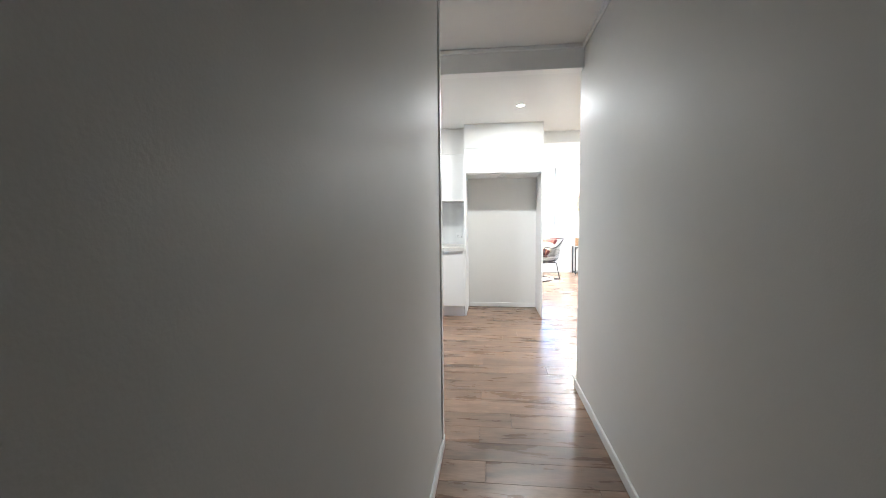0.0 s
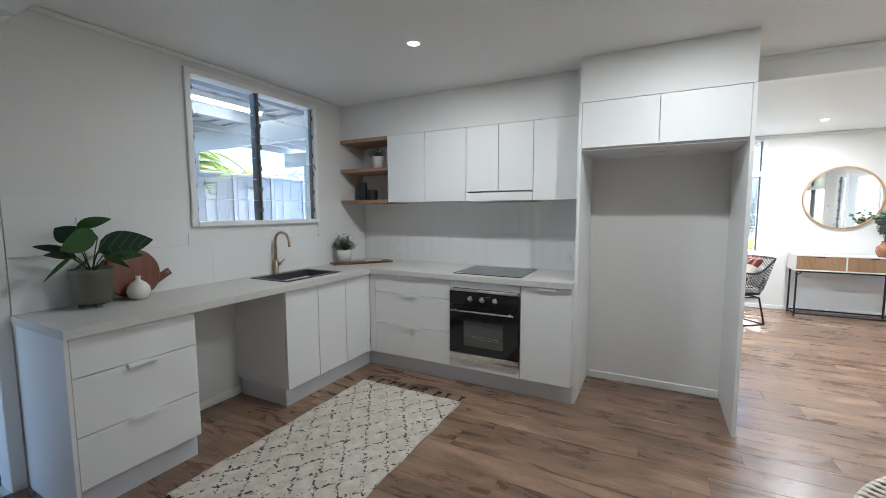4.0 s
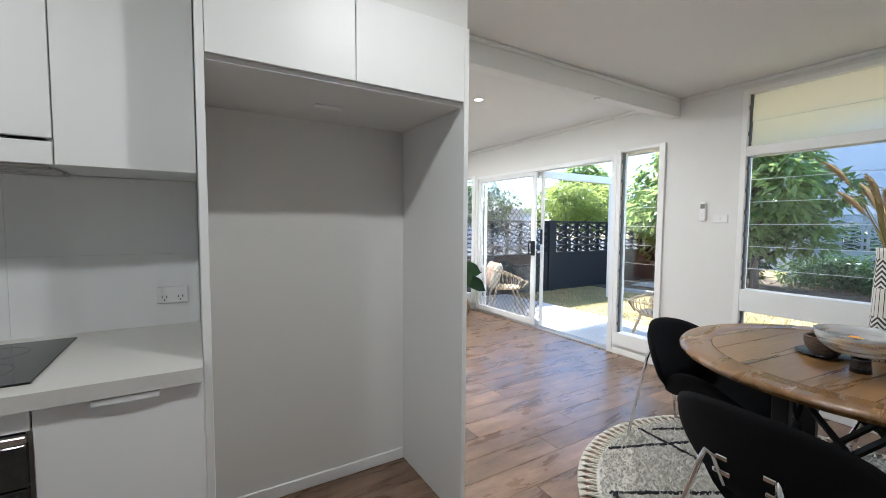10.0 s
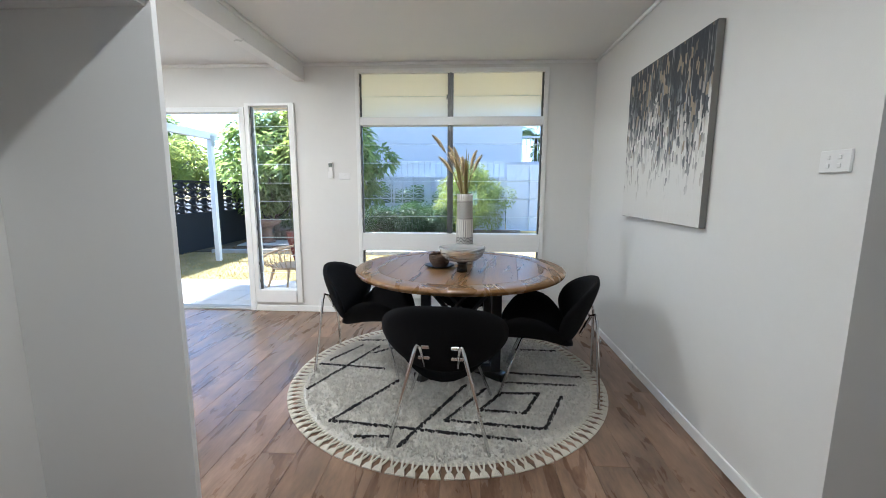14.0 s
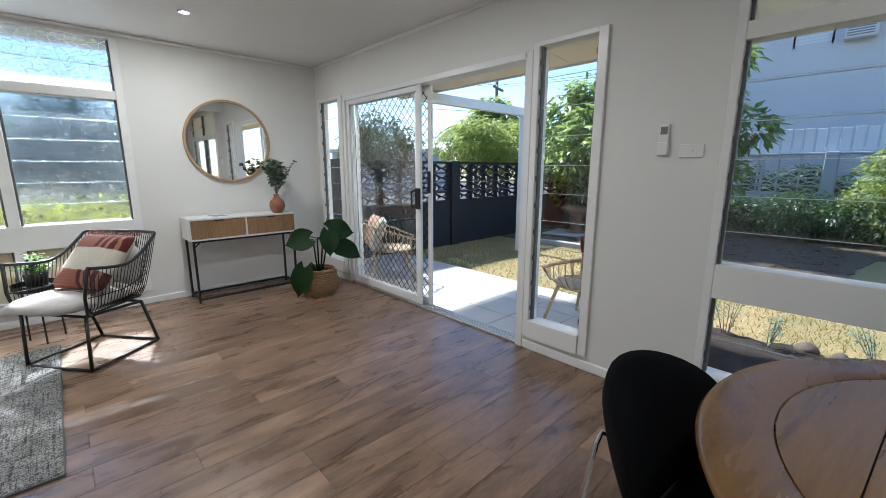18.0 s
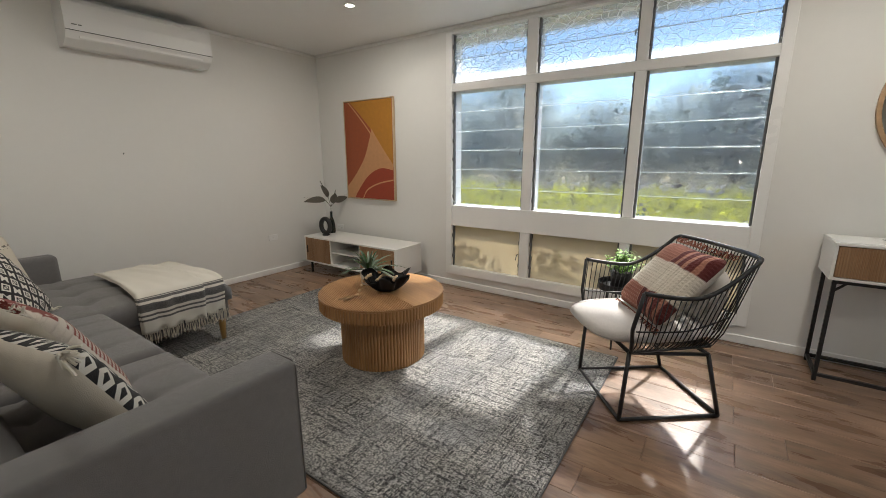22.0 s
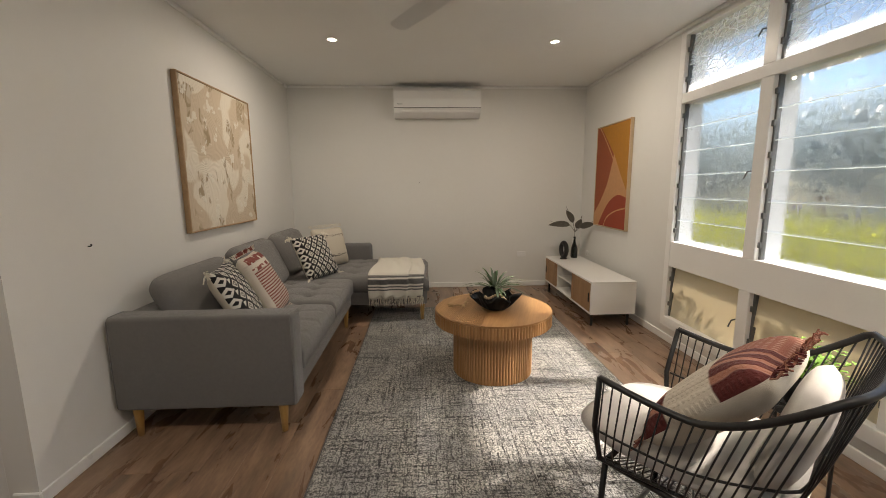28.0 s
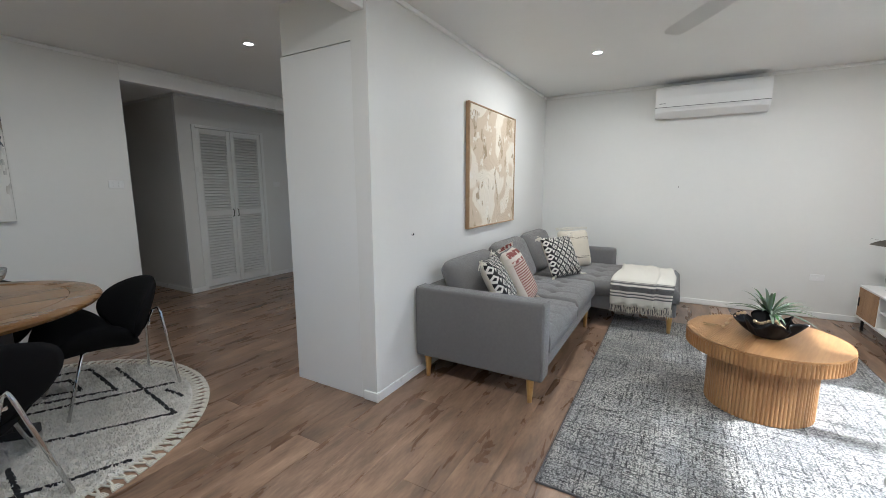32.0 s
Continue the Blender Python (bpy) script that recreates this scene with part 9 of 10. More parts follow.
def bed_shrub(at, seed, h):
    r = random.Random(seed)
    p = thing("low_shrub", "small open twiggy green shrub in the garden bed", "shrub", (at[0], at[1], G + 0.01), 0, group="shrubs in the garden bed")
    for k in range(7):
        a = r.uniform(0, 6.28)
        lean = r.uniform(0.1, 0.5) * h
        foot = Vector((0.02 * math.cos(a), 0.02 * math.sin(a), 0))
        tip = Vector((lean * math.cos(a), lean * math.sin(a), h * r.uniform(0.7, 1.0)))
        mid = foot.lerp(tip, 0.5) + Vector((0, 0, 0.06 * h))
        bm = bmesh.new()
        tube(bm, [foot, mid, tip], 0.003, 5)
        for q in range(11):
            f = 0.3 + 0.7 * q / 10
            c = foot.lerp(mid, f * 2) if f < 0.5 else mid.lerp(tip, f * 2 - 1)
            b = r.uniform(0, 6.28)
            leaf(bm, c, (math.cos(b), math.sin(b), r.uniform(-0.1, 0.7)), r.uniform(0.03, 0.055), r.uniform(0.014, 0.024), 0.3, 0.2, 3, r.uniform(-0.6, 0.6))
        part("branch", smooth(bm), M_LEAF_GREY, p)


for x, y, h, sd in ((5.28, 5.16, 0.42, 3), (5.2, 4.86, 0.28, 5), (5.3, 4.22, 0.36, 8), (5.22, 3.6, 0.3, 11), (5.26, 2.9, 0.34, 14)):
    bed_shrub((x, y), sd, h)
for x, y, k in ((5.36, 4.62, 0.08), (5.38, 4.42, 0.055), (5.36, 3.4, 0.07)):
    rock = thing("rock", "rounded brown rock at the edge of the garden bed", "rock", (x, y, G - 0.01), 40 * k * 100, group="rocks edging the garden bed")
    bm = bmesh.new()
    bmesh.ops.create_icosphere(bm, subdivisions=3, radius=k)
    for v in bm.verts:
        v.co *= 1 + 0.25 * noise.noise(v.co * (0.9 / k) + Vector((x * 9, y * 9, 0)))
        v.co.z = v.co.z * 0.7 + k * 0.6
    part("stone", smooth(bm), M_ROCK, rock)

# ---- roof of the house ----
def prism(pts, y0, y1):
    """A section in x and z drawn out along y."""
    bm = bmesh.new()
    a = [bm.verts.new((x, y0, z)) for x, z in pts]
    b = [bm.verts.new((x, y1, z)) for x, z in pts]
    bm.faces.new(a)
    bm.faces.new(list(reversed(b)))
    for i in range(len(pts)):
        j = (i + 1) % len(pts)
        bm.faces.new((a[i], b[i], b[j], a[j]))
    return bm


roof = thing("roof", "low grey sheet roof with cream lined eaves", "roof", (0, 0, 0), kind="structure")
part("roof_sheet", prism([(-2.97, 2.66), (0.4, 2.95), (5.17, 2.54), (5.17, 2.58), (0.4, 3.0), (-2.97, 2.71)], -3.2, 9.65), M_ROOF, roof)
for k in range(9):
    part("soffit_board", prism([(3.69, 2.50), (5.12, 2.40), (5.12, 2.412), (3.69, 2.512)], -3.2 + k * 1.42, -3.2 + (k + 1) * 1.42 - 0.006), M_SOFFIT, roof, "cream eave lining board")
part("fascia", boxm(5.125, 5.155, -3.2, 9.65, 2.38, 2.53, 0.003), M_WHITEPOST, roof)
part("gable_wall", prism([(-2.96, 2.545), (3.68, 2.545), (3.68, 2.56), (0.4, 2.94), (-2.96, 2.655)], YN + 0.002, YN + T), M_WALL, roof)
part("gable_soffit", boxm(-2.96, 3.69, YN + T + 0.002, 9.65, 2.50, 2.515), M_SOFFIT, roof)
part("barge_board", boxm(-2.97, 5.16, 9.652, 9.68, 2.44, 2.6, 0.003), M_WHITEPOST, roof)

pg = thing("pergola", "white painted timber pergola beam on a square post", "pergola", (0, 0, 0), 0)
part("beam", boxm(4.7, 7.28, 8.715, 8.805, 2.225, 2.36, 0.006), M_WHITEPOST, pg)
part("post", boxm(7.06, 7.15, 8.715, 8.805, G, 2.223, 0.005), M_WHITEPOST, pg)
part("bracket", boxm(7.05, 7.16, 8.70, 8.714, 2.1, 2.3, 0.002), M_ALU, pg)

# ---- fences ----
BW, BH, BT = 0.39, 0.175, 0.09


def block_mesh(material):
    """A pierced screen block: a rim with slanted webs meeting in a short bar."""
    bm = bmesh.new()
    w, h, t, r = BW / 2 - 0.004, BH / 2 - 0.004, BT / 2, 0.012
    box(bm, -w, w, -t, t, -h, -h + r)
    box(bm, -w, w, -t, t, h - r, h)
    box(bm, -w, -w + r, -t, t, -h + r, h - r)
    box(bm, w - r, w, -t, t, -h + r, h - r)
    for sx in (-1, 1):
        for sz in (-1, 1):
            p, q = Vector((sx * (w - r), 0, sz * (h - r))), Vector((sx * 0.03, 0, 0))
            n = Vector((q - p).normalized().cross(Vector((0, 1, 0)))) * 0.0075
            vs = [bm.verts.new(c + s * n + Vector((0, yy, 0))) for yy in (-t * 0.8, t * 0.8) for c, s in ((p, 1), (p, -1), (q, -1), (q, 1))]
            for f in ((0, 1, 2, 3), (7, 6, 5, 4), (0, 4, 5, 1), (1, 5, 6, 2), (2, 6, 7, 3), (3, 7, 4, 0)):
                bm.faces.new([vs[i] for i in f])
    box(bm, -0.034, 0.034, -t * 0.8, t * 0.8, -0.012, 0.012)
    return mesh_of("screen_block", bm, material)


def screen_fence(name, label, at, turn, bays, base, rows, material, cap=True):
    f = thing(name, label, "fence", at, turn)
    me = block_mesh(material)
    u = 0.0
    for n in bays:
        part("pillar", boxm(u - 0.11, u + 0.11, -0.1, 0.1, 0, base + rows * BH + 0.045, 0.008), material, f)
        L = n * BW
        part("base_wall", boxm(u + 0.112, u + 0.112 + L, -0.06, 0.06, 0, base, 0.004), material, f)
        for i in range(n):
            for j in range(rows):
                part("screen_block", me, material, f, m=pose(u + 0.112 + (i + 0.5) * BW, 0, base + (j + 0.5) * BH))
        part("capping", boxm(u + 0.112, u + 0.112 + L, -0.065, 0.065, base + rows * BH, base + rows * BH + 0.035, 0.004), material, f)
        u += 0.224 + L
    part("pillar", boxm(u - 0.11, u + 0.11, -0.1, 0.1, 0, base + rows * BH + 0.045, 0.008), material, f)
    return f


screen_fence("screen_fence", "charcoal painted block fence with pierced screen blocks on top", (4.12, 10.05, G), 0, [6, 6, 6, 6], 0.86, 4, M_FENCEBLK)
screen_fence("screen_fence", "pale grey block wall with pierced screen blocks in the garden", (13.55, 2.62, G), 90, [6, 6], 0.92, 5, M_BLOCKW)


def sheet_fence(name, label, at, turn, n, w, h, material, rib=0.006):
    f = thing(name, label, "fence", at, turn)
    bm = boxm(0.0, w, 0.0, 0.004, 0.04, h)
    for k in range(4):
        box(bm, w * (0.1 + 0.25 * k), w * (0.1 + 0.25 * k) + 0.03, -rib, 0.0, 0.04, h)
    me = mesh_of("fence_panel", bm, material)
    for k in range(n):
        part("fence_panel", me, material, f, m=pose(k * w, 0, 0))
        part("fence_post", boxm(k * w - 0.02, k * w + 0.02, -0.03, 0.045, 0, h + 0.02, 0.004), material, f)
    part("rail", boxm(0, n * w, -0.025, 0.04, h - 0.005, h + 0.035, 0.004), material, f)
    part("rail", boxm(0, n * w, -0.025, 0.04, 0.0, 0.045, 0.004), material, f)
    return f


sheet_fence("sheet_fence", "pale steel sheet boundary fence along the lawn", (13.55, -6.97, G), 90, 12, 0.787, 2.2, M_SHEETG)
sheet_fence("sheet_fence", "white steel panel fence beside the carport", (-6.3, -3.0, G), 90, 18, 0.787, 2.22, M_SHEETW)
top = thing("scalloped_fence_top", "white corrugated sheets rising behind the screen block wall", "fence", (13.75, 2.55, G), 90)
for k in range(26):
    part("fence_sheet", boxm(k * 0.2, k * 0.2 + 0.155, -0.01, 0.012, 1.74, 2.36 + 0.015 * (k % 2), 0.005), M_SHEETG, top)

for k in range(5):
    part("fence_post", boxm(k * 1.28, k * 1.28 + 0.05, -0.065, -0.012, 0.0, 2.12, 0.003), M_SHEETG, top)
part("rail", boxm(0.0, 5.155, -0.045, -0.011, 1.86, 1.92, 0.003), M_SHEETG, top)

# ---- trees and bushes ----
def foliage(seed, clumps, per, size, aspect=0.45, hang=0.35):
    """A crown of single folded leaves gathered in clumps (x, y, z, rx, ry, rz)."""
    rng = random.Random(seed)
    vs, fs = [], []
    for cx, cy, cz, rx, ry, rz in clumps:
        for _ in range(per):
            d = Vector((rng.gauss(0, 1), rng.gauss(0, 1), rng.gauss(0, 1))).normalized()
            k = rng.uniform(0.35, 1.08) ** 0.6
            p = Vector((cx + d.x * rx * k, cy + d.y * ry * k, cz + d.z * rz * k))
            ax = (Vector((d.x, d.y, d.z * 0.4 - hang)) + Vector((rng.uniform(-0.7, 0.7), rng.uniform(-0.7, 0.7), rng.uniform(-0.5, 0.4)))).normalized()
            s = size * rng.uniform(0.65, 1.3)
            sd = ax.cross(Vector((rng.uniform(-0.6, 0.6), rng.uniform(-0.6, 0.6), 1))).normalized()
            up = sd.cross(ax)
            w = s * aspect * 0.5
            n = len(vs)
            vs += [tuple(p), tuple(p + ax * s * 0.45 + sd * w + up * w * 0.3), tuple(p + ax * s - Vector((0, 0, s * 0.12))), tuple(p + ax * s * 0.45 - sd * w + up * w * 0.3)]
            fs += [(n, n + 1, n + 2), (n, n + 2, n + 3)]
    me = bpy.data.meshes.new("crown")
    me.from_pydata(vs, [], fs)
    return me


def tree(name, label, at, seed, height, spread, bare, nclump, per, size, lm, trunk_r=0.07, category="tree", squash=0.75, aspect=0.45):
    rng = random.Random(seed)
    t = thing(name, label, category, at, 0)
    bm = bmesh.new()
    lean = Vector((rng.uniform(-0.15, 0.15), rng.uniform(-0.15, 0.15), 0))
    tube(bm, [(0, 0, -0.03), (lean.x * 0.3, lean.y * 0.3, bare * 0.6), (lean.x, lean.y, max(bare, height * 0.55))], trunk_r, 8, True, [trunk_r * 1.25, trunk_r, trunk_r * 0.5])
    part("trunk", smooth(bm), M_BARK, t)
    clumps = []
    for k in range(nclump):
        a = 2.4 * k + rng.uniform(-0.4, 0.4)
        f = (k + 0.5) / nclump
        r = spread * math.sqrt(max(0.05, 1 - (2 * f - 0.85) ** 2)) * rng.uniform(0.45, 0.95)
        z = bare + (height - bare) * (0.06 + 0.86 * f)
        c = Vector((r * math.cos(a), r * math.sin(a), z))
        cr = spread * rng.uniform(0.3, 0.46)
        clumps.append((c.x, c.y, c.z, cr, cr, cr * squash))
        if k % 2 == 0:
            bm = bmesh.new()
            s = Vector((lean.x * 0.6, lean.y * 0.6, bare * 0.6 + (z - bare) * 0.35))
            tube(bm, [s, (s + c) / 2 + Vector((0, 0, -0.06)), c], 0.02, 5, True, [trunk_r * 0.45, trunk_r * 0.28, trunk_r * 0.1])
            part("limb", smooth(bm), M_BARK, t)
    me = foliage(seed + 1, clumps, per, size, aspect)
    me.materials.append(lm)
    part("crown", me, lm, t)
    return t


tree("leafy_tree", "large-leaved glossy green tree in the garden bed", (10.7, 9.25, G), 3, 3.5, 1.45, 0.75, 26, 260, 0.2, L_TREE, 0.08)
tree("leafy_tree", "tall broad-leaved green tree beside the lawn", (10.4, 7.45, G), 5, 4.3, 1.3, 0.9, 28, 240, 0.22, L_TREE, 0.08)
tree("leafy_tree", "bright green sapling beside the garden path", (9.6, 7.9, G), 8, 4.0, 0.55, 2.0, 10, 140, 0.17, L_LIME, 0.035)
tree("garden_bush", "dense dark green rounded bush by the block wall", (12.5, 5.5, G), 11, 0.85, 1.0, 0.1, 20, 300, 0.1, L_BUSH, 0.03, "bush")
tree("garden_bush", "light green loose shrub by the sheet fence", (12.4, 3.75, G), 12, 2.15, 1.15, 0.2, 30, 330, 0.095, L_LIME, 0.03, "bush")
tree("garden_bush", "dark green bush between the wall and the shrub", (12.6, 4.6, G), 19, 0.72, 0.8, 0.1, 14, 260, 0.1, L_BUSH, 0.03, "bush")
tree("garden_bush", "dark green bush against the block wall", (12.7, 6.8, G), 20, 0.72, 0.9, 0.1, 14, 240, 0.1, L_BUSH, 0.03, "bush")
# Both rows of shrubs are added to darken the block wall's holes.
for by, seed in ((3.3, 51), (4.25, 52), (5.15, 53), (6.05, 54), (6.95, 55)):
    tree("garden_bush", "dark green shrub added to darken the openings of the block wall", (14.5, by, G), seed, 1.15, 0.62, 0.1, 12, 260, 0.11, L_BUSH, 0.03, "bush")
for gy, seed in ((3.1, 61), (4.4, 62), (5.7, 63), (7.0, 64)):
    tree("garden_bush", "dark green bush added as dark backing for the pierced block wall", (14.45, gy, G), seed, 1.5, 0.9, 0.15, 16, 170, 0.16, L_BUSH, 0.03, "bush")
tree("garden_bush", "low dark shrub under the trees", (10.9, 8.2, G), 13, 0.9, 0.8, 0.1, 10, 200, 0.12, L_BUSH, 0.03, "bush")
tree("street_tree", "feathery lime green tree beyond the fence", (10.6, 12.9, G), 14, 2.85, 1.2, 1.55, 20, 240, 0.16, L_LIME, 0.08, aspect=0.3)
tree("street_tree", "yellow-green tree beyond the fence", (13.4, 13.6, G), 15, 2.9, 1.3, 1.5, 20, 240, 0.18, L_LIME, 0.08)
tree("street_tree", "tall green tree beyond the fence", (16.0, 17.0, G), 16, 4.5, 1.6, 1.5, 22, 240, 0.3, L_TREE, 0.12)
tree("street_tree", "dark rounded tree beyond the fence", (8.0, 14.5, G), 17, 2.8, 1.2, 1.5, 16, 200, 0.16, L_BUSH, 0.08)
tree("street_tree", "tree over the street, distance haze in its leaf colour", (6.3, 21.0, G), 18, 4.6, 2.3, 1.2, 18, 180, 0.32, L_FAR_HAZE, 0.12)
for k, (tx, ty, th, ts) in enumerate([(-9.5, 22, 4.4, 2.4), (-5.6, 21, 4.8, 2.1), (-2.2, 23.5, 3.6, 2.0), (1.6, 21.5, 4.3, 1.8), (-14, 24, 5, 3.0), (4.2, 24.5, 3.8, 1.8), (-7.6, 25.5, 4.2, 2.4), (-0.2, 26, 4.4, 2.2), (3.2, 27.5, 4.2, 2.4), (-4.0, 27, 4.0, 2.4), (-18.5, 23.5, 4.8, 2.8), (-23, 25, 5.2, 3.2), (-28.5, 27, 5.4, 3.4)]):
    tree("street_tree", "street tree across the road, leaves paled for haze", (tx, ty, G), 30 + k, th, ts, 1.0, 18, 160, 0.36, L_FAR_HAZE, 0.14)


def palm(at, height, seed, fronds=13, length=1.7, lm=None):
    rng = random.Random(seed)
    p = thing("palm", "green feather palm behind the fence", "palm", at, 0)
    bm = bmesh.new()
    tube(bm, [(0, 0, -0.03), (0.03, 0.02, height * 0.5), (0, 0, height)], 0.09, 10, True, [0.12, 0.09, 0.08])
    part("trunk", smooth(bm), M_BARK, p)
    for k in range(fronds):
        a = k * 2.399 + rng.uniform(-0.2, 0.2)
        rise = rng.uniform(0.25, 1.1)
        d = Vector((math.cos(a), math.sin(a), 0))
        s = Vector((-d.y, d.x, 0))
        pts = [Vector((0, 0, height)) + d * (length * t) * math.cos(rise * 0.6) + Vector((0, 0, length * (rise * t - (0.55 + rise * 0.55) * t * t))) for t in [i / 8 for i in range(9)]]
        bm = bmesh.new()
        tube(bm, pts, 0.01, 4, True, [0.016 - 0.0015 * i for i in range(9)])
        for i in range(1, 9):
            for h2 in (0, 0.25, 0.5, 0.75):
                b0 = pts[i - 1].lerp(pts[i], h2)
                ln = 0.5 * math.sin(math.pi * (0.12 + 0.82 * (i - 1 + h2) / 8.5)) * length / 1.7
                for sg in (-1, 1):
                    tip = b0 + (s * sg + d * 0.45).normalized() * ln + Vector((0, 0, -ln * 0.35))
                    w = d * 0.026
                    bm.faces.new([bm.verts.new(b0 - w), bm.verts.new(tip), bm.verts.new(b0 + w)])
        part("frond", bm, lm or L_LIME, p)


palm((12.0, 14.6, G), 2.9, 1, 13, 1.3)
palm((14.9, 15.4, G), 3.1, 2, 13, 1.3)
palm((20.5, 0.4, G), 3.9, 3, 20, 2.3)
tree("street_tree", "lime green tree behind the neighbouring deck", (20.0, -1.2, G), 41, 5.0, 1.6, 2.2, 18, 200, 0.26, L_LIME, 0.1)
for k, py in enumerate((3.4, 4.9, 6.2, 7.6, 9.2)):
    palm((-7.4 - 0.5 * (k % 2), py, G), 2.0 + 0.2 * ((k * 3) % 4), 10 + k, 17, 1.35)


def hedge():
    h = thing("hedge", "clipped yellow-green hedge in front of the street", "hedge", (0, 11.5, G), 0)
    rng = random.Random(5)
    bm = bmesh.new()
    for k in range(20):
        tube(bm, [(-5 + k * 0.5, 0, 0), (-5 + k * 0.5 + 0.05, 0, 0.5)], 0.02, 5)
    part("stem", bm, M_BARK, h)
    cl = [(-5.2 + k * 0.27, rng.uniform(-0.06, 0.06), 0.2 + 0.3 * j, 0.24, 0.26, 0.28) for k in range(36) for j in range(3)]
    me = foliage(6, cl, 170, 0.085, 0.5, 0.0)
    me.materials.append(L_HEDGE)
    part("foliage", me, L_HEDGE, h)


hedge()


def strap_plant(at, seed, h):
    rng = random.Random(seed)
    p = thing("garden_plant", "low leafy plant in the bed under the window", "plant", at, 0)
    bm = bmesh.new()
    for k in range(5):
        a = rng.uniform(0, 6.28)
        tube(bm, [(0, 0, 0), (0.05 * math.cos(a), 0.03 * math.sin(a), h * 0.6), (0.12 * math.cos(a), 0.05 * math.sin(a), h)], 0.004, 4)
    part("stem", bm, M_STEM, p)
    me = foliage(seed, [(rng.uniform(-0.18, 0.18), rng.uniform(-0.05, 0.05), h * rng.uniform(0.55, 0.95), 0.11, 0.06, 0.1) for _ in range(13)], 16, 0.085, 0.42)
    me.materials.append(L_BUSH)
    part("leaves", me, L_BUSH, p)


for k, sx in enumerate((-1.15, -0.72, -0.35, 0.25, 0.75, 1.02, 1.45)):
    strap_plant((sx - 0.06, 9.6 + 0.03 * (k % 3), G), 60 + k, (0.8, 0.93, 0.72, 0.9, 0.82, 0.95, 0.74)[k])


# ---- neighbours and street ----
nb = thing("neighbour_house", "pale two-storey house over the back fence, shade tinted into its colour", "house", (16.6, 1.6, G), 0)
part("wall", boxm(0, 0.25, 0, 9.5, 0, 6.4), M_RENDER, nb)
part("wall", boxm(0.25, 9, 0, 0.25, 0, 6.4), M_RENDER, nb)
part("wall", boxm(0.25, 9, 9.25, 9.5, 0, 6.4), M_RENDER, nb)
part("roof", boxm(-0.6, 9.6, -0.6, 10.1, 6.4, 6.6, 0.02), M_ROOF, nb)
wf = part("window", rect_frame(4.15, 5.0, 4.75, 5.35, -0.04, 0.0, 0.05, 0.05, 0.06), M_SHEETW, nb, m=pose(0, 0, 0, 0, 0, 90))
for k in range(6):
    part("louvre_blade", boxm(4.2, 4.95, 0.0, 0.012, 4.82 + k * 0.08, 4.88 + k * 0.08), M_SHEETG, wf)
ac = part("window_air_conditioner", boxm(-0.35, 0.0, 3.35, 3.95, 4.72, 5.12, 0.02), M_SHEETW, nb, "white window air conditioner")
for k in range(5):
    part("vent_slat", boxm(-0.356, -0.351, 3.4, 3.9, 4.78 + k * 0.06, 4.81 + k * 0.06), M_ALU_DK, ac)
part("deck", boxm(0.0, 4, -1.6, -0.005, 2.35, 2.55, 0.01), M_RENDER, nb)
for k in range(11):
    part("baluster", boxm(0.02, 0.045, -1.55 + k * 0.15, -1.525 + k * 0.15, 2.55, 3.5), M_SHEETW, nb)
part("handrail", boxm(0.0, 0.06, -1.6, -0.01, 3.5, 3.56, 0.005), M_SHEETW, nb)
part("deck_post", boxm(0.0, 0.1, -1.6, -1.5, 0, 2.35, 0.005), M_SHEETW, nb)

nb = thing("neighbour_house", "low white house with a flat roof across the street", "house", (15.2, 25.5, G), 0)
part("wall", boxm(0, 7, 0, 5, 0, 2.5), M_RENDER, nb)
part("roof", boxm(-0.5, 7.5, -0.6, 5.6, 2.5, 2.72, 0.02), M_SHEETW, nb)
part("chimney", boxm(2.5, 3.1, 0.8, 1.4, 2.72, 3.6, 0.02), M_CONC, nb)
wf = part("window", rect_frame(1.0, 3.4, 0.9, 2.0, -0.03, -0.005, 0.05, 0.05, 0.06), M_WHITEPOST, nb)
part("pane", boxm(1.05, 3.35, -0.02, -0.012, 0.96, 1.95), mat("dark_window_pane", (0.08, 0.1, 0.12), 0.1), wf)

def power_pole(at, turn):
    pl = thing("power_pole", "timber power pole with a crossarm on the street", "power pole", at, turn, group="street power poles")
    bm = bmesh.new()
    tube(bm, [(0, 0, 0), (0, 0, 7.4)], 0.12, 10, True, [0.15, 0.1])
    part("pole", smooth(bm), M_BARK, pl)
    part("crossarm", boxm(-0.9, 0.9, -0.16, -0.06, 6.4, 6.52, 0.005), M_BARK, pl)
    for k in (-0.8, -0.3, 0.3, 0.8):
        bm = bmesh.new()
        lathe(bm, [(0, 0), (0.05, 0), (0.03, 0.05), (0.05, 0.08), (0.02, 0.14), (0, 0.14)], 8, (k, -0.11, 6.52))
        part("insulator", bm, M_CERAM, pl)


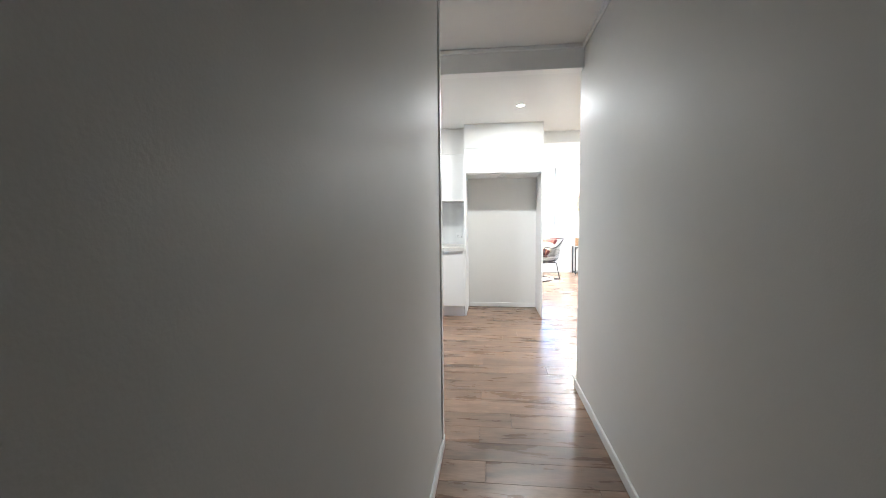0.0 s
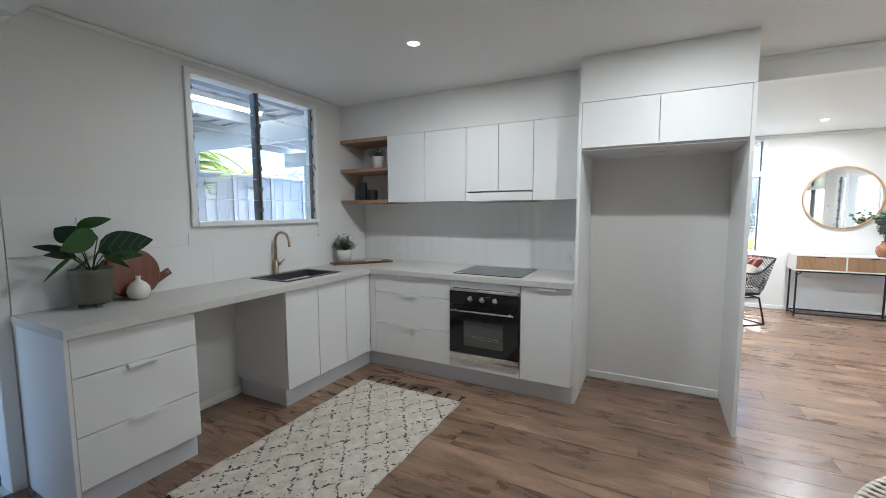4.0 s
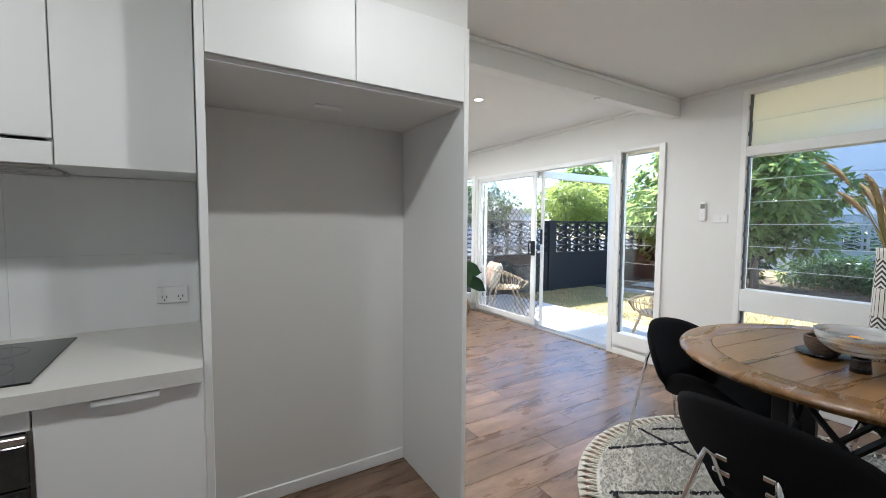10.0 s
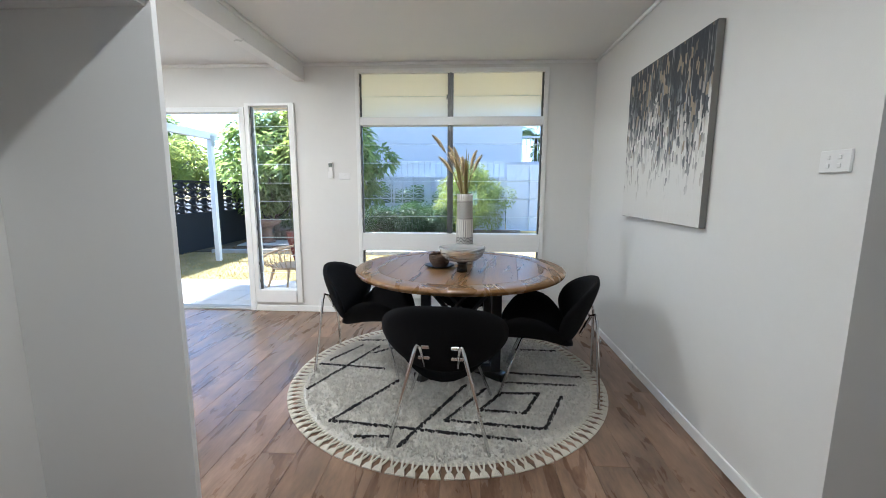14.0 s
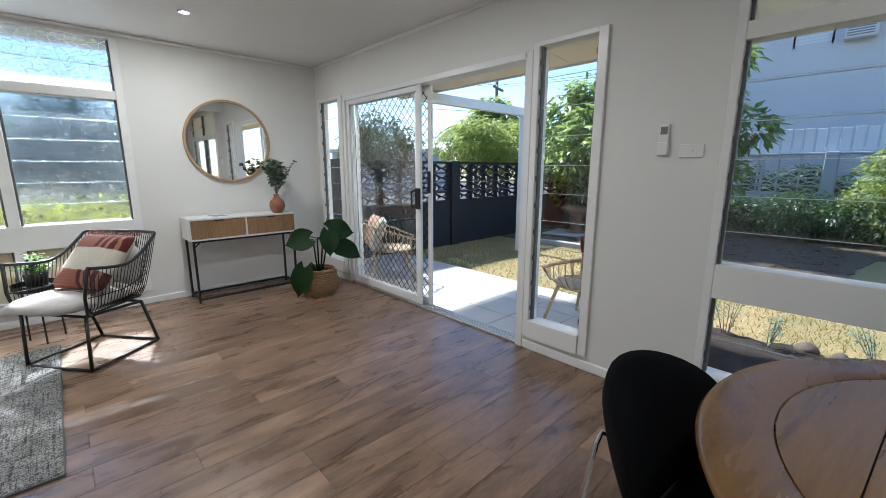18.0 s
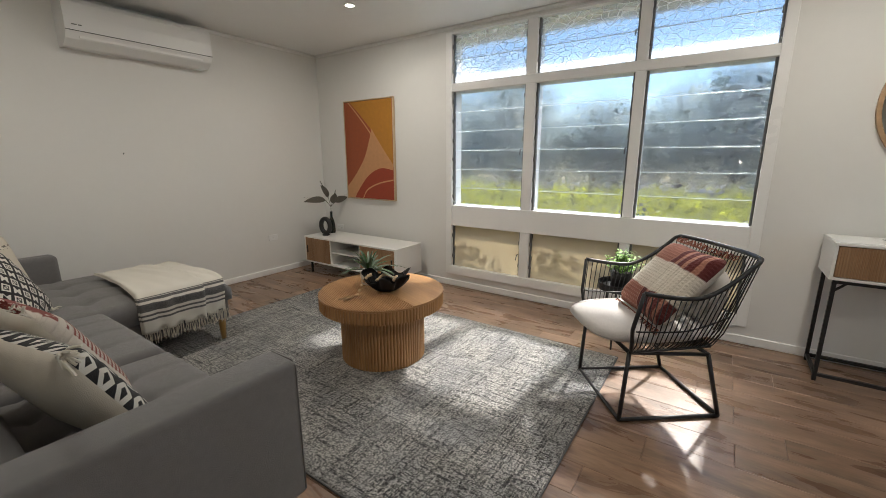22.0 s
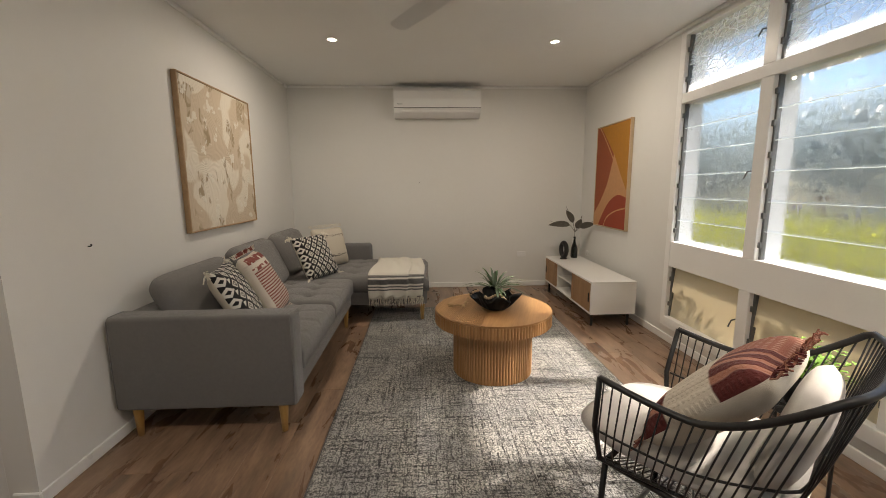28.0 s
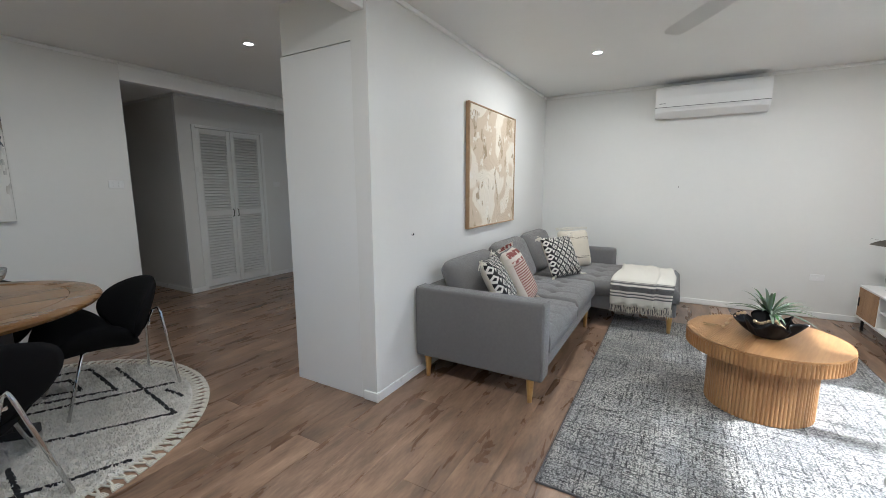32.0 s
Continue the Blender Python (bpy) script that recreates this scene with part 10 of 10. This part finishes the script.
power_pole((22.4, 22, G), 20)
power_pole((19.2, -25, G), 90)
power_pole((-40, 23.2, G), 90)
for k, (dz, oy) in enumerate(((6.55, 0.0), (6.5, 0.5), (4.9, 0.2))):
    bm = bmesh.new()
    pts = [Vector((22.4 + oy, 22 - oy, dz)).lerp(Vector((19 + oy, -25, dz - 0.3)), i / 12) - Vector((0, 0, 0.9 * (1 - (i / 6 - 1) ** 2))) for i in range(13)]
    tube(bm, pts, 0.014, 4)
    tagged(part("power_line", bm, M_BLACK), "thin black overhead power line", "power line", group="overhead power lines")
    bm = bmesh.new()
    pts = [Vector((22.4 - oy, 22 + oy, dz)).lerp(Vector((-40, 23 + oy, dz - 0.2)), i / 12) - Vector((0, 0, 0.8 * (1 - (i / 6 - 1) ** 2))) for i in range(13)]
    tube(bm, pts, 0.014, 4)
    tagged(part("power_line", bm, M_BLACK), "thin black overhead power line", "power line", group="overhead power lines")

# ---- bird bath ----
bb = thing("bird_bath", "old terracotta bird bath in the garden bed", "bird bath", (9.5, 8.95, G + 0.058), 0)
M_CLAY = mat("weathered_terracotta", (0.2, 0.11, 0.07), 0.85, var=0.3, scale=12, bump=0.3, bump_scale=60)
bm = bmesh.new()
lathe(bm, [(0, 0), (0.2, 0), (0.2, 0.05), (0.13, 0.1), (0.12, 0.34), (0.16, 0.4), (0, 0.4)], 20)
part("pedestal", smooth(bm), M_CLAY, bb)
bm = bmesh.new()
lathe(bm, [(0, 0.4), (0.16, 0.4), (0.34, 0.5), (0.36, 0.56), (0.33, 0.57), (0.28, 0.52), (0, 0.48)], 28)
part("bowl", smooth(bm), M_CLAY, bb)


# ---- rattan chairs on the patio ----
def rattan_chair(label, at, turn, cushions):
    c = thing("rattan_chair", label, "outdoor chair", at, turn, group="rattan chairs on the patio")

    def seat_pt(a):
        return Vector((0.27 * math.sin(a), -0.26 * math.cos(a), 0.385))

    def rail_pt(a):
        k = max(0.0, math.cos(a * 0.5))
        return Vector((0.37 * math.sin(a), -0.37 * math.cos(a) - 0.02, 0.45 + 0.29 * k ** 1.3))
    bm = bmesh.new()
    tube(bm, [seat_pt(2 * math.pi * i / 28) for i in range(29)], 0.014, 6)
    part("seat_ring", smooth(bm), M_RATTAN, c)
    bm = bmesh.new()
    lathe(bm, [(0, 0.375), (0.26, 0.378), (0.26, 0.39), (0, 0.388)], 28)
    part("seat", bm, M_RATTAN, c)
    bm = bmesh.new()
    ends = 2.35
    arc = [rail_pt(-ends + 2 * ends * i / 26) for i in range(27)]
    lead = [seat_pt(-2.6) + Vector((-0.02, 0.05, 0.0)), seat_pt(-2.6) + Vector((-0.07, 0.12, 0.12))]
    tail = [Vector((-p.x, p.y, p.z)) for p in reversed(lead)]
    tube(bm, lead + arc + tail, 0.014, 6)
    part("top_rail", smooth(bm), M_RATTAN, c)
    for k in range(25):
        a = -2.25 + 4.5 * k / 24
        s, e = seat_pt(a), rail_pt(a * 1.02)
        mid = (s + e) / 2 + Vector((math.sin(a) * 0.035, -math.cos(a) * 0.035, -0.02))
        bm = bmesh.new()
        tube(bm, [s, mid, e], 0.0055, 5)
        part("spindle", smooth(bm), M_RATTAN, c)
    for sx in (-1, 1):
        for sy in (-1, 1):
            bm = bmesh.new()
            tube(bm, [(sx * 0.17, sy * 0.17, 0.375), (sx * 0.25, sy * 0.27, 0.0)], 0.017, 8, True, [0.019, 0.014])
            part("leg", smooth(bm), M_RATTAN, c)
    cx = pose(at[0], at[1], at[2], 0, 0, turn)
    for mt, lb, px, py, pz, tilt, rz, size in cushions:
        cu = thing("outdoor_cushion", lb, "cushion")
        cu.matrix_basis = cx @ pose(px, py, pz, tilt, 0, rz)
        bm = bmesh.new()
        n, hs = 12, size / 2
        lo, hi = {}, {}
        for i in range(n + 1):
            for j in range(n + 1):
                u, v = i / n * 2 - 1, j / n * 2 - 1
                t = 0.065 * ((1 - u ** 4) * (1 - v ** 4)) ** 0.5 + 0.003
                pin = 1 - 0.05 * (1 - abs(u) ** 2) * abs(v) ** 3
                hi[i, j] = bm.verts.new((u * hs * (1 - 0.05 * (1 - v * v) * abs(u) ** 3), v * hs * pin, t))
                lo[i, j] = bm.verts.new((u * hs * (1 - 0.05 * (1 - v * v) * abs(u) ** 3), v * hs * pin, -t))
        for i in range(n):
            for j in range(n):
                bm.faces.new((hi[i, j], hi[i + 1, j], hi[i + 1, j + 1], hi[i, j + 1]))
                bm.faces.new((lo[i, j], lo[i, j + 1], lo[i + 1, j + 1], lo[i + 1, j]))
        rim = [(i, 0) for i in range(n)] + [(n, j) for j in range(n)] + [(i, n) for i in range(n, 0, -1)] + [(0, j) for j in range(n, 0, -1)]
        for a, b in zip(rim, rim[1:] + rim[:1]):
            bm.faces.new((lo[a], lo[b], hi[b], hi[a]))
        part("cover", smooth(bm), mt, cu)


rattan_chair("pale rattan tub chair with peach cushions on the patio", (4.21, 8.69, -0.0615), -118,
             [(M_PEACH, "peach linen cushion in a rattan chair", -0.12, -0.2, 0.6, 72, 12, 0.42), (M_CUSH, "cream linen cushion in a rattan chair", 0.15, -0.17, 0.61, 70, -10, 0.4)])
rattan_chair("pale rattan tub chair with a rust cushion on the patio", (4.5, 6.1, -0.0615), -8,
             [(M_RUST, "rust red cotton cushion in a rattan chair", 0.0, -0.13, 0.63, 72, 0, 0.46)])

# ---- carport beside the kitchen ----
cp = thing("carport", "white steel carport with a ribbed sheet roof", "carport", (0, 0, 0), 0)
for k in range(5):
    ya = 3.56 + k * 0.8
    bm = boxm(-6.0, -2.98, ya, ya + 0.795, 2.745, 2.755)
    for q in (0.0, 0.27, 0.53):
        box(bm, -6.0, -2.98, ya + q + 0.01, ya + q + 0.045, 2.715, 2.745)
    part("roof_sheet", bm, M_SHEETW, cp)
for xb in (-3.35, -4.35, -5.4):
    part("purlin", boxm(xb - 0.035, xb + 0.035, 3.56, 7.56, 2.56, 2.713, 0.003), M_SHEETW, cp)
for yb in (5.3, 7.4):
    part("beam", boxm(-6.05, -2.98, yb - 0.05, yb + 0.05, 2.3, 2.555, 0.004), M_SHEETW, cp)
    part("post", boxm(-5.55, -5.45, yb - 0.045, yb + 0.045, G, 2.3, 0.004), M_SHEETW, cp)
part("fascia", boxm(-6.06, -6.005, 3.56, 7.56, 2.56, 2.77, 0.003), M_SHEETW, cp)
fl = thing("fluorescent_light", "lit white fluorescent batten under the carport roof", "ceiling light", (-4.0, 4.62, 2.713), 0)
part("batten", boxm(-0.04, 0.04, -0.62, 0.62, -0.06, 0.002, 0.006), M_WHITEPOST, fl)
bm = bmesh.new()
tube(bm, [(0, -0.6, -0.08), (0, 0.6, -0.08)], 0.018, 8)
part("tube", smooth(bm), glow("fluorescent_tube", (1.0, 0.99, 0.95), 3.0), fl, "glowing white tube")
setting("carport_slab", boxm(-6.25, -2.985, 3.45, 12.0, -0.3, -0.09), M_CONC, "concrete carport slab", "pavement")

# ---- laundry ----
LX0, LX1, LY0, LY1, LH = -5.62, XW_K - T - 0.003, 0.6, 3.36, 2.4
M_LWALL = mat("white_laundry_wall", (0.72, 0.74, 0.76), 0.6, var=0.03, scale=2, bump=0.05, bump_scale=120)
setting("laundry_floor", boxm(LX0 - 0.1, LX1, LY0 - 0.1, 3.449, -0.3, -0.05), M_LCONC, "grey mottled concrete laundry floor", "floor")
setting("wall_laundry_west", boxm(LX0 - 0.1, LX0, LY0, LY1, -0.048, LH), M_LWALL, "white painted laundry wall", "wall")
# Wide opening added out of view so that daylight reaches the laundry.
wall_along_x("wall_laundry_south", LX0 - 0.1, LX1, LY0 - 0.1, LY0 - 0.002, LH, [(-5.5, -2.95, 0.0, 2.2)], "white painted laundry wall with an unseen opening added for daylight", -0.048, M_LWALL)
wall_along_x("wall_laundry_north", LX0 - 0.1, LX1, LY1 + 0.002, LY1 + 0.085, LH, [(-4.52, -3.7, -0.048, 2.0)], "white painted laundry wall", -0.048, M_LWALL)
setting("ceiling_laundry", boxm(LX0 - 0.1, LX1, LY0 - 0.1, 3.449, LH + 0.002, LH + 0.06), M_CEIL, "white laundry ceiling", "ceiling")
setting("cornice_laundry", boxm(LX0 + 0.001, LX0 + 0.045, LY0, LY1, LH - 0.045, LH), M_TRIM, "white laundry cornice", "cornice")
sd = thing("security_door", "white framed security door standing ajar with black diamond mesh", "security door", (-4.5, 2.665, -0.035), 90)
DL = 0.70
lf = part("frame", rect_frame(0.0, DL, 0.0, 1.99, -0.014, 0.014, 0.062, 0.062, 0.075), M_ALU_W, sd)
part("mesh", diamond_grille(bmesh.new(), 0.06, DL - 0.06, 0.075, 1.93, 0.0, 0.085, 0.085, 0.006), M_BLACK, sd, "black diamond mesh")
bm = boxm(0.012, 0.052, -0.03, -0.013, 0.86, 1.04, 0.003)
tube(bm, [(0.032, -0.03, 0.97), (0.032, -0.055, 0.97), (0.14, -0.055, 0.97)], 0.008, 8)
part("lever_handle", bm, M_BLACK, sd, "black lever handle")
